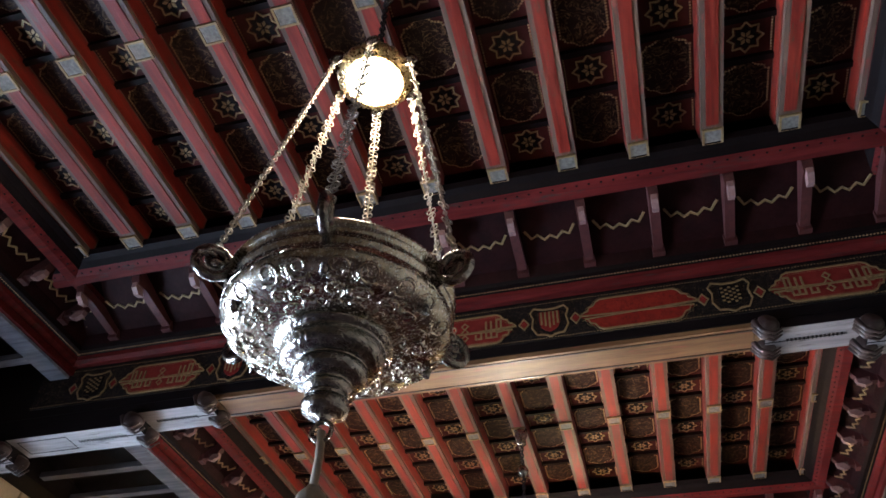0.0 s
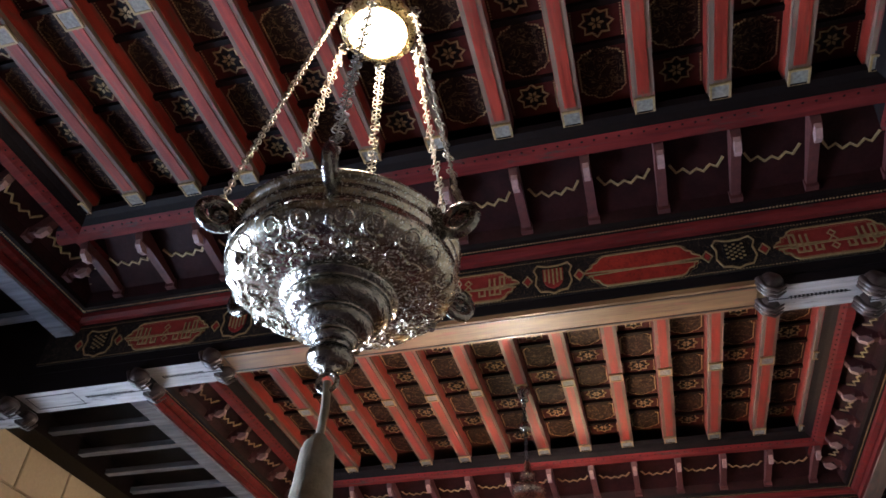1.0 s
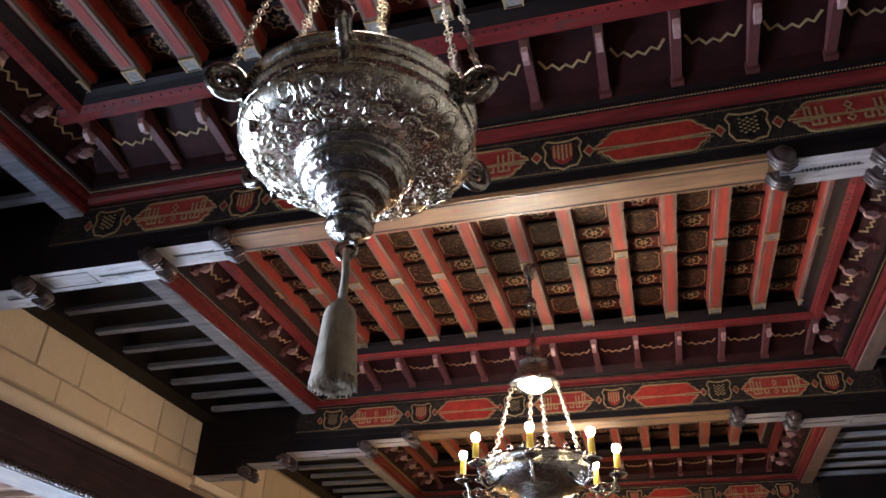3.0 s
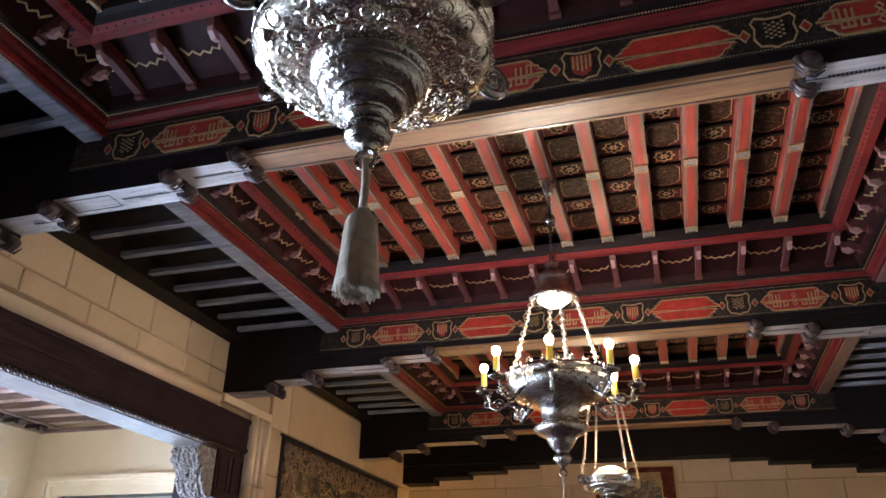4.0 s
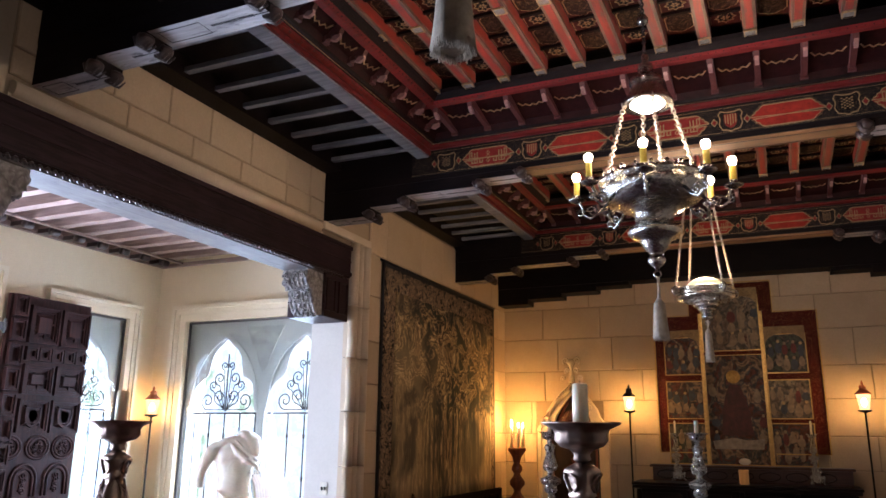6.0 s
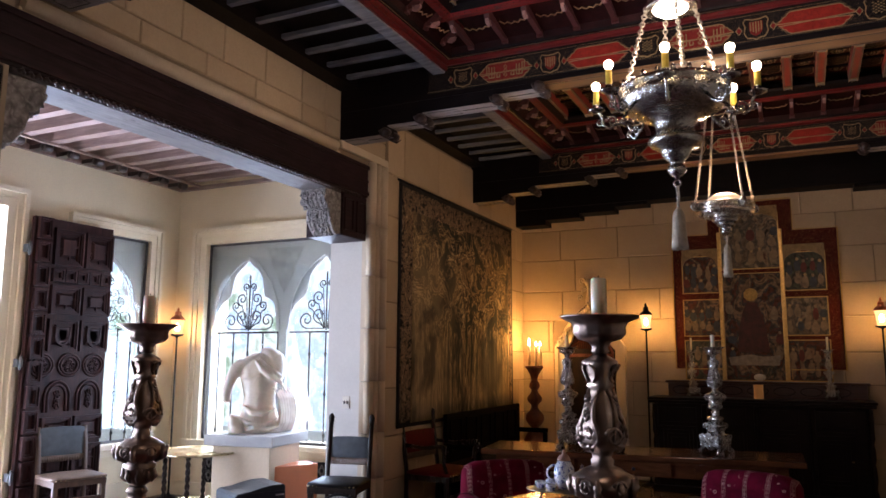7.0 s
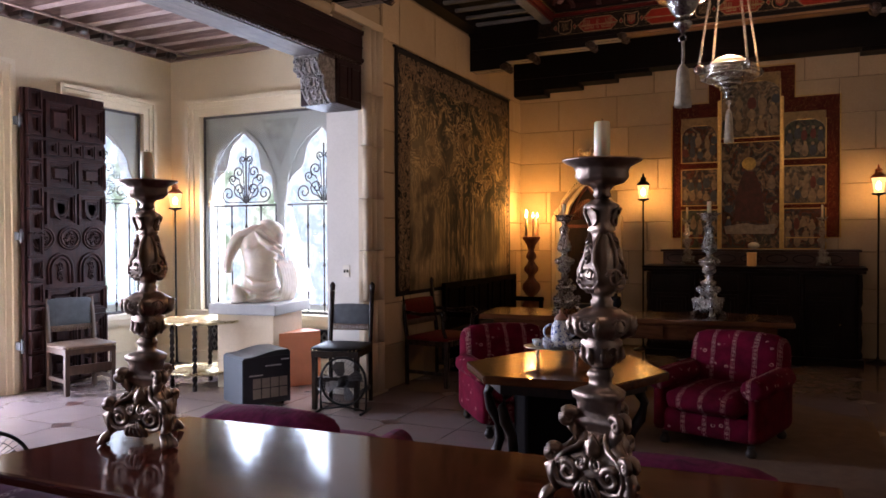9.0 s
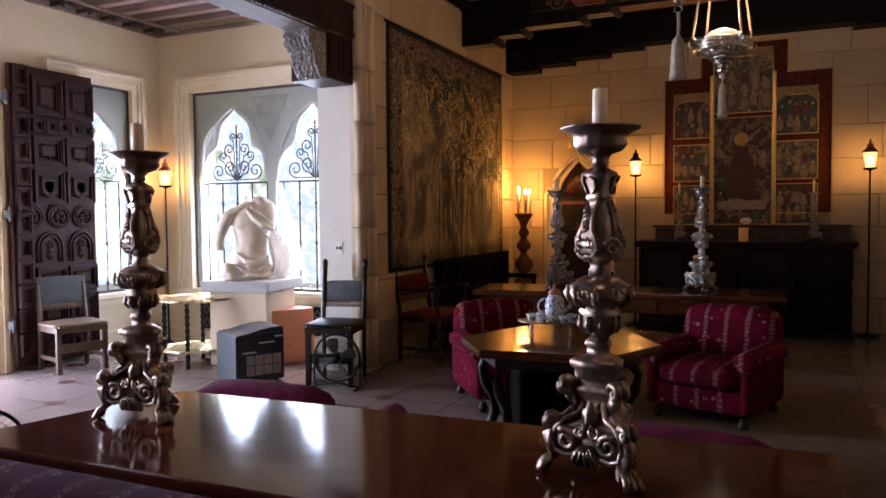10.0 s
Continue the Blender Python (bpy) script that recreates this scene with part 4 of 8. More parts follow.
# baseboards, radiator grille and door surround in the alcove
bm = fresh()
surround(bm, D0, D1, 0, DZ, TO_X(AX), 0.2, False)
box(bm, AX - 0.2, AX + 0.03, D1 + 0.001, D1 + 0.04, 0.0, DZ)
solid("door_surround", bm, TRIM, "cream moulded garden door surround", "door frame")
bm = fresh()
box(bm, AX, AX + 0.02, D1 + 0.15, AY, 0, 0.22)
box(bm, AX, AX + 0.03, D1 + 0.15, AY, 0.52, 0.56)
box(bm, AX + 0.02, XL - 0.46, AY - 0.02, AY, 0, 0.16)
solid("baseboard", bm, TRIM, "cream painted baseboard", "baseboard")
grille = thing("radiator_grille", "black pierced metal grille below the window", "grille")
bm = fresh()
box(bm, -6.35, -4.35, AY - 0.03, AY - 0.021, 0.18, 0.5)
part("backing", bm, BLACK, grille)
bm = fresh()
for i in range(14):
    for j in range(2):
        cx, cz = -6.28 + i * 0.143, 0.26 + j * 0.15
        ribbon(bm, star(0.062, 0.55, 4), 0.012, upright(cx, AY - 0.03, cz), 0.008)
        ribbon(bm, [(0.03 * math.cos(t), 0.03 * math.sin(t)) for t in [k * math.pi / 5 for k in range(10)]], 0.010, upright(cx, AY - 0.03, cz), 0.008)
part("lattice", bm, plain("grille_metal", (0.16, 0.15, 0.14), 0.5, 0.5), grille)

# ---- outside ----
bm = fresh()
box(bm, -400, 400, -400, 400, -0.6, -0.3)
PAVING = plaster("pale_paving", (0.62, 0.58, 0.52), (0.5, 0.47, 0.42), 0.9, 0.8)
solid("ground", bm, PAVING, "pale paved terrace outside", "ground")
# Emission stands in for outdoor brightness; pale and green blotches suggest a garden.
n = Nodes("glowing_garden")
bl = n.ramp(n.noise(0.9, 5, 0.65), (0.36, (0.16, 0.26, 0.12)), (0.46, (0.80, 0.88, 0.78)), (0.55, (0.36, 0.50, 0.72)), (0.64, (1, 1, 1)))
GARDEN_GLOW = n.done((0.2, 0.23, 0.2), 1.0, 0, Emission_Color=bl, Emission_Strength=1.25)
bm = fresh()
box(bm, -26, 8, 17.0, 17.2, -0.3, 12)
solid("backdrop", bm, GARDEN_GLOW, "glowing sheet for the sunlit garden beyond the windows", "backdrop")
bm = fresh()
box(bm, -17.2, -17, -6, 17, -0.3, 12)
solid("backdrop", bm, GARDEN_GLOW, "glowing sheet for the sunlit garden beyond the door", "backdrop")

# ---- garden door leaf ----
DOOR_WOOD = matte(wood("carved_door_wood", (0.014, 0.007, 0.008), (0.070, 0.027, 0.023), "z", 0.5), 0.12)
leaf = thing("door_leaf", "tall dark carved panelled door leaf standing open", "door", pose(AX + 0.10, 4.915, 0.03) @ Matrix.Diagonal((1, 0.955, 0.982, 1)))
LW, LH = 1.0, 3.04
bm = fresh()
box(bm, 0, 0.05, 0, LW, 0, LH, None, 0, 0.004)
part("board", bm, DOOR_WOOD, leaf)


def nested(bm, u0, u1, v0, v1, steps=3, start=0.05):
    """A coffered panel: frames one inside the other, stepping down."""
    for k in range(steps):
        i = 0.022 * k
        d = start + 0.045 - 0.013 * k
        a0, a1, b0, b1 = u0 + i, u1 - i, v0 + i, v1 - i
        if a1 - a0 < 0.05 or b1 - b0 < 0.05:
            break
        for p in ((a0, a0 + 0.02, b0, b1), (a1 - 0.02, a1, b0, b1), (a0 + 0.02, a1 - 0.02, b0, b0 + 0.02), (a0 + 0.02, a1 - 0.02, b1 - 0.02, b1)):
            box(bm, 0.048, d, p[0], p[1], p[2], p[3])
    i = 0.022 * steps + 0.02
    if u1 - u0 > 2 * i + 0.04 and v1 - v0 > 2 * i + 0.04:
        cx, cy, hx, hy = (u0 + u1) / 2, (v0 + v1) / 2, (u1 - u0) / 2 - i, (v1 - v0) / 2 - i
        a = [bm.verts.new((0.05, cx + s * hx, cy + t * hy)) for s, t in ((-1, -1), (1, -1), (1, 1), (-1, 1))]
        b = [bm.verts.new((0.078, cx + s * hx * 0.75, cy + t * hy * 0.75)) for s, t in ((-1, -1), (1, -1), (1, 1), (-1, 1))]
        bm.faces.new(b)
        for k in range(4):
            bm.faces.new((a[k], a[(k + 1) % 4], b[(k + 1) % 4], b[k]))


CARVED = scroll_mat("carved_door_relief", (0.06, 0.03, 0.026), (0.018, 0.011, 0.011), 60, 0.16)


def door_panel(u0, u1, v0, v1, steps=3):
    bm = fresh()
    nested(bm, u0, u1, v0, v1, steps)
    if steps == 3:
        # an L-shaped inner moulding and a row of carved leaves
        du, dv = u1 - u0, v1 - v0
        for p in ((u0 + 0.52 * du, u0 + 0.58 * du, v0 + 0.1 * dv, v0 + 0.6 * dv), (u0 + 0.58 * du, u1 - 0.06, v0 + 0.52 * dv, v0 + 0.58 * dv)):
            box(bm, 0.05, 0.072, *p)
        for k in range(5):
            y, z = u0 + du * (0.2 + 0.06 * k), v0 + dv * (0.3 + 0.09 * k)
            tube(bm, [(0.056, y + q[0], z + q[1]) for q in scroll((0, 0), 0.028, 1.2, 1 if k % 2 else -1, 0.5, 12)], 0.007, 5)
    return part("carved_panel", bm, DOOR_WOOD, leaf)


for z in [0.12 + 0.245 * k for k in range(12)]:
    door_panel(0.03, 0.19, z, z + 0.22, 2)
cols = ((0.23, 0.59), (0.62, 0.98))
for z0, z1 in ((2.56, 2.95), (2.05, 2.35), (0.36, 0.70), (0.04, 0.32)):
    for a, b in cols:
        door_panel(a, b, z0, z1)
for k in range(5):
    door_panel(0.23 + 0.151 * k, 0.23 + 0.151 * k + 0.14, 2.385, 2.525, 2)
for a, b in cols:
    door_panel(a, b, 1.67, 2.0, 2)
    door_panel(a, b, 0.74, 1.0, 2)
    bm = fresh()
    c = (a + b) / 2
    ribbon(bm, [(c + u, 1.83 + v) for u, v in shield(0.085, 0.10)], 0.022, TO_X(0.05), 0.034)
    prism(bm, [(c + u, 1.83 + v) for u, v in shield(0.05, 0.06)], TO_X(0.05), 0.028)
    part("carved_shield", bm, DOOR_WOOD, leaf)
for c in (0.20, 0.53, 0.84):
    bm = fresh()
    for r in (0.135, 0.105):
        tube(bm, [(0.056, c + r * math.cos(t), 1.525 + r * 0.85 * math.sin(t)) for t in [k * math.pi / 14 for k in range(28)]], 0.014, 6, 0, True)
    for k in range(6):
        tube(bm, [(0.056, c + p[0], 1.525 + p[1]) for p in scroll((0.045 * math.cos(k * 1.047), 0.045 * math.sin(k * 1.047)), 0.028, 1.2, 1 if k % 2 else -1, k, 12)], 0.008, 5)
    part("carved_roundel", bm, DOOR_WOOD, leaf)
for a, b in cols:
    bm = fresh()
    c = (a + b) / 2
    for w, top in ((0.15, 0.16), (0.11, 0.12)):
        tube(bm, [(0.056, c - w, 1.05)] + [(0.056, c + w * math.cos(t), 1.2 + top * math.sin(t)) for t in [math.pi - k * math.pi / 14 for k in range(15)]] + [(0.056, c + w, 1.05)], 0.015, 6)
    for k in range(4):
        tube(bm, [(0.056, c + p[0], 1.10 + 0.05 * k + p[1]) for p in scroll((0.0, 0.0), 0.04, 1.3, 1 if k % 2 else -1, k, 12)], 0.009, 5)
    part("carved_arch", bm, DOOR_WOOD, leaf)
STEEL = plain("painted_hinge", (0.15, 0.16, 0.17), 0.45, 0.4)
for z in (0.45, 1.55, 2.7):
    bm = fresh()
    box(bm, -0.02, 0.045, -0.06, 0.0, z - 0.04, z + 0.04, None, 0, 0.004)
    lathe(bm, [(0.014, z - 0.07), (0.014, z + 0.07)], 10, Matrix.Translation((0.05, -0.035, 0)))
    part("hinge", bm, STEEL, leaf, "grey steel hinge")



# ---- hanging lamps ----
BULB = glow("warm_bulb", (1.0, 0.78, 0.45), 22.0)
DISH = glow("lit_glass_dish", (1.0, 0.86, 0.60), 9.0)
DOME = glow("lit_opal_dome", (0.85, 0.68, 0.42), 0.35)
FLAME = glow("flame", (1.0, 0.66, 0.25), 30.0)
YELLOW = plain("yellow_candle_sleeve", (0.75, 0.52, 0.06), 0.45)
TASSEL = plain("grey_silk_tassel", (0.47, 0.38, 0.27), 0.8, 0, 0.5, 30, 0.5)
WAX = plain("ivory_wax", (0.80, 0.70, 0.48), 0.4, 0, 0.15)
WAX.node_tree.nodes["Principled BSDF"].inputs["Subsurface Weight"].default_value = 0.15


def ring(bm, m, big, small, seg=14, sides=6):
    tube(bm, [m @ Vector((big * math.cos(t), big * math.sin(t), 0)) for t in [2 * math.pi * k / seg for k in range(seg)]], small, sides, 0, True)


def chain(bm, a, b, link, thick, wide=1.0):
    """Links from a to b, each turned a quarter against the last."""
    a, b = Vector(a), Vector(b)
    d = b - a
    c = max(2, int(d.length / (link * 1.45)))
    q = d.to_track_quat("X", "Z").to_matrix().to_4x4()
    for k in range(c + 1):
        m = Matrix.Translation(a + d * (k / c)) @ q @ Matrix.Rotation(math.pi / 2 * (k % 2), 4, "X") @ Matrix.Diagonal((1, 0.62 * wide, 1, 1))
        ring(bm, m, link, thick, 10, 5)


def tassel(parent, z0, z1, r, top=0.045):
    bm = fresh()
    tube(bm, [(0, 0, z0 + top), (0.003, 0, z0 + top * 0.5), (0, 0, z0)], 0.008, 8)
    h = z0 - z1
    lathe(bm, [(0.010, z0 + 0.002), (r * 0.36, z0 - 0.03 * h), (r * 0.60, z0 - 0.09 * h), (r * 0.72, z0 - 0.18 * h), (r * 0.77, z0 - 0.32 * h), (r * 0.84, z0 - 0.55 * h), (r * 0.93, z0 - 0.8 * h), (r, z1), (r * 0.7, z1 + 0.004)], 64, None, 0, lambda a, z: 1 + 0.018 * math.sin(29 * a) + 0.012 * math.sin(11 * a + 40 * z) + (0.04 * math.sin(7 * a + 1) if z < z1 + 0.06 * h else 0))
    rnd = random.Random(4)
    for k in range(320):
        t = rnd.uniform(0, 6.283)
        q = r * rnd.uniform(0.55, 1.0)
        tube(bm, [(q * math.cos(t), q * math.sin(t), z1 + 0.012), (q * 1.03 * math.cos(t + 0.04), q * 1.03 * math.sin(t + 0.04), z1 - rnd.uniform(0.001, 0.009))], 0.0011, 3)
    part("tassel", bm, TASSEL, parent, "grey fringed silk tassel")


def scroll_handle(m, size):
    """A pierced scroll lug on the bowl's rim."""
    bm = fresh()
    ring(bm, m @ Matrix.Rotation(math.pi / 2, 4, "X"), size * 0.92, size * 0.34, 18, 8)
    for s in (-1, 1):
        pts = [m @ Vector((p[0], 0, p[1])) for p in scroll((s * size * 0.15, s * size * 0.2), size * 0.5, 1.2, s, 0.5, 18)]
        tube(bm, pts, size * 0.19, 6)
    tube(bm, [m @ Vector((-size * 0.9, 0, -size * 0.5)), m @ Vector((-size * 1.5, 0, -size * 1.2)), m @ Vector((-size * 1.8, 0, -size * 2.6))], size * 0.22, 7)
    return bm


SCROLLS = {}


def boss_ring(parent, count, r, z, size, tilt=0.0, turn=0.0, mat=None):
    """Chased scrolls standing proud round a turned body, each a part of its own."""
    mat = mat or SILVER_FINE
    for k in range(count):
        t = 2 * math.pi * k / count + turn
        side = 1 if k % 2 else -1
        key = (round(size, 4), side, mat.name)
        if key not in SCROLLS:
            bm = fresh()
            tube(bm, [(0.0, p[0], p[1]) for p in scroll((0, 0), size, 1.5, side, 0.3, 16)], size * 0.2, 5, 0, False, lambda q: 1 - 0.45 * q)
            SCROLLS[key] = finish(bm, "chased_scroll", mat)
        piece("chased_scroll", SCROLLS[key], parent, Matrix.Rotation(t, 4, "Z") @ Matrix.Translation((r, 0, z)) @ Matrix.Rotation(tilt, 4, "Y"))


def along(prof, q):
    """Radius and height a share q of the way along a profile."""
    lens = [math.dist(a, b) for a, b in zip(prof, prof[1:])]
    left = q * sum(lens)
    for (a, b), l in zip(zip(prof, prof[1:]), lens):
        if left <= l:
            t = left / max(l, 1e-6)
            return a[0] + (b[0] - a[0]) * t, a[1] + (b[1] - a[1]) * t
        left -= l
    return prof[-1]


def chased(bm, prof, z, lines):
    """Raised lines (turn, share of the profile) of the given thickness laid on a turned body."""
    for line, thick in lines:
        pts = []
        for t, q in line:
            r, h = along(prof, q)
            pts.append(((r - thick * 0.25) * math.cos(t), (r - thick * 0.25) * math.sin(t), z + h + thick * 0.2))
        tube(bm, pts, thick, 6, 0, False, lambda k: 1.15 - 0.6 * k)


def curl(t, q, rt, rq, turns, side, start, n=18):
    return [(t + side * rt * (1 - 0.8 * k / (n - 1)) * math.cos(start + turns * 6.2832 * k / (n - 1)), q + rq * (1 - 0.8 * k / (n - 1)) * math.sin(start + turns * 6.2832 * k / (n - 1))) for k in range(n)]


def plate_chain(bm, a, b, link, thick):
    """A flat chain of paired rings with a knop between the pairs."""
    a, b = Vector(a), Vector(b)
    d = b - a
    c = max(2, int(d.length / (link * 2.1)))
    q = d.to_track_quat("X", "Z").to_matrix().to_4x4()
    for k in range(c + 1):
        m = Matrix.Translation(a + d * (k / c)) @ q @ Matrix.Rotation(0.5 * math.sin(k * 1.9), 4, "X")
        for s in (-1, 1):
            ring(bm, m @ Matrix.Translation((0, s * link * 0.75, 0)), link * 0.78, thick, 9, 5)
        ring(bm, m @ Matrix.Translation((link * 1.05, 0, 0)) @ Matrix.Rotation(math.pi / 2, 4, "X"), link * 0.5, thick, 7, 4)


def sanctuary_lamp(x, y, z, r, deep, lamp_z, hook_z, tassel_z, label, dome):
    ob = thing("hanging_lamp", label, "lamp", pose(x, y, 0), "lamps hung along the ceiling")
    k, q = r / 0.245, deep / 0.25
    to = lambda prof: [(a * k, b * q) for a, b in prof]
    lift = lambda prof: [(a, z + b) for a, b in prof]
    rim = to([(0.205, 0.0), (0.236, 0.005), (0.245, 0.001), (0.246, -0.005), (0.239, -0.010), (0.233, -0.014), (0.231, -0.024), (0.235, -0.029), (0.242, -0.033), (0.243, -0.038), (0.237, -0.043), (0.234, -0.048)])
    body = to([(0.234, -0.048), (0.240, -0.056), (0.240, -0.066), (0.232, -0.078), (0.215, -0.089), (0.190, -0.097), (0.160, -0.102), (0.120, -0.105)])
    bm = fresh()
    lathe(bm, lift(rim + body[1:]), 96)
    bowl = part("bowl", bm, SILVER_BOWL, ob, "chased silver bowl")
    count = 10 if not dome else 8
    bm = fresh()
    w = math.pi / count
    lines = []
    for s in (-1, 1):
        lines += [(curl(s * w * 0.46, 0.34, w * 0.40, 0.17, 1.5, s, 0.6), 0.0052 * k), (curl(s * w * 0.50, 0.66, w * 0.42, 0.13, 1.4, s, 2.4), 0.0048 * k)]
        lines += [([(s * w * 0.1, 0.86), (s * w * 0.35, 0.80), (s * w * 0.75, 0.84), (s * w, 0.94)], 0.0040 * k), ([(s * w * 0.05, 0.12), (s * w * 0.3, 0.10), (s * w * 0.7, 0.13), (s * w * 0.95, 0.20)], 0.0028 * k)]
    for j in range(-2, 3):
        lines.append(([(j * w * 0.05, 0.52), (j * w * 0.13, 0.42), (j * w * 0.17, 0.30), (j * w * 0.12, 0.20)], 0.0030 * k))
    lines.append(([(0.0, 0.58), (0.0, 0.68), (0.0, 0.78)], 0.0080 * k))
    for i in range(count):
        chased(bm, body, z, [([(t + 2 * w * i + 0.2, u) for t, u in line], thick) for line, thick in lines])
    tagged(part("chased_relief", bm, SILVER_BOWL, bowl, "chased scrolls and leaves"), kind="stuff")
    low = to([(0.116, -0.103), (0.122, -0.107), (0.120, -0.112), (0.108, -0.115), (0.104, -0.118), (0.107, -0.124), (0.107, -0.134), (0.101, -0.143), (0.088, -0.149), (0.074, -0.151), (0.070, -0.154), (0.076, -0.158), (0.076, -0.166), (0.070, -0.174), (0.058, -0.179), (0.046, -0.181), (0.042, -0.185), (0.048, -0.189), (0.048, -0.195), (0.042, -0.198), (0.040, -0.204)])
    bm = fresh()
    lathe(bm, lift(low), 64)
    base = part("stepped_base", bm, SILVER_FINE, bowl, "stepped silver rings")
    bm = fresh()
    knop = to([(0.040, -0.204), (0.034, -0.207), (0.033, -0.210), (0.043, -0.214), (0.047, -0.222), (0.044, -0.233), (0.030, -0.241), (0.012, -0.245), (0.013, -0.247), (0.006, -0.25)])
    lathe(bm, lift(knop), 40)
    ring(bm, Matrix.Translation((0, 0, z - deep - 0.02)) @ Matrix.Rotation(math.pi / 2, 4, "X"), 0.02 * k, 0.005 * k)
    part("finial", bm, SILVER_FINE, bowl, "turned silver finial")
    # the crown that carries the light
    cz, cr = lamp_z, (0.108 if not dome else 0.102) * k
    bm = fresh()
    lathe(bm, [(cr * 0.70, cz + 0.006), (cr * 0.74, cz - 0.012), (cr * 0.82, cz - 0.016), (cr * 0.86, cz - 0.004), (cr, cz), (cr * 1.02, cz + 0.02), (cr * 0.9, cz + 0.03), (cr * 0.84, cz + 0.06), (cr * 0.6, cz + 0.095), (cr * 0.3, cz + 0.115), (cr * 0.26, cz + 0.14), (cr * 0.34, cz + 0.15), (cr * 0.2, cz + 0.175), (0.008, cz + 0.19)], 40, None, 0, lambda a, h: 1 + 0.012 * math.cos(20 * a))
    crown = part("crown", bm, BRASS if not dome else SILVER_FINE, ob, "pierced metal crown over the light")
    bm = fresh()
    if dome:
        lathe(bm, [(r * 0.66, z + 0.0), (r * 0.6, z + 0.045 * k), (r * 0.42, z + 0.08 * k), (r * 0.2, z + 0.098 * k), (0.003, z + 0.102 * k)], 32)
    else:
        lathe(bm, [(0.003, cz - 0.012), (cr * 0.4, cz - 0.008), (cr * 0.70, cz + 0.004), (cr * 0.5, cz + 0.008)], 32)
    part("light_dish", bm, DOME if dome else DISH, bowl if dome else crown, "glowing glass dish")
    # lugs on the rim, each with its chain to the crown
    lugs = [-75 + 60 * i for i in range(6)] if not dome else [35 + 90 * i for i in range(4)]
    for i, degrees in enumerate(lugs):
        t = math.radians(degrees)
        m = Matrix.Rotation(t, 4, "Z") @ Matrix.Translation((0.278 * k, 0, z - 0.026 * k))
        part("handle", scroll_handle(m, 0.036 * k), SILVER_FINE, bowl, "pierced scroll lug")
        e = m @ Vector((0.0, 0, 0.034 * k))
        top = Vector((cr * 1.12 * math.cos(t), cr * 1.12 * math.sin(t), cz + 0.012))
        bm = fresh()
        if dome:
            chain(bm, e, top, 0.0135, 0.0032, 1.25)
        elif i == 5:
            chain(bm, e, top, 0.0085, 0.0022, 1.25)
        else:
            plate_chain(bm, e, top, 0.0088, 0.0017)
        part("chain", bm, DARK_CHAIN if i == 0 and not dome else CHAIN, ob)
        bm = fresh()
        ring(bm, Matrix.Translation(top) @ Matrix.Rotation(math.pi / 2, 4, "X"), 0.018, 0.005)
        part("loop", bm, SILVER_FINE, crown)
    bm = fresh()
    chain(bm, (0, 0, cz + 0.19), (0, 0, hook_z - 0.06), 0.013, 0.0035)
    part("chain", bm, IRON, ob, "dark suspension chain")
    bm = fresh()
    lathe(bm, [(0.012, hook_z - 0.06), (0.028, hook_z - 0.045), (0.024, hook_z - 0.03), (0.034, hook_z - 0.008), (0.034, hook_z)], 20)
    part("ceiling_rose", bm, SILVER_FINE, ob)
    tassel(ob, *tassel_z, 0.040, 0.11)
    return ob


sanctuary_lamp(-0.42, 1.06, 2.932, 0.245, 0.297, 3.77, JOIST_Z, (2.505, 2.345), "large chased silver sanctuary lamp with chains and tassel", False)
sanctuary_lamp(-0.50, 6.95, 2.98, 0.25, 0.28, 3.9, JOIST_Z, (2.62, 2.34), "small silver sanctuary lamp with a glowing dome", True)


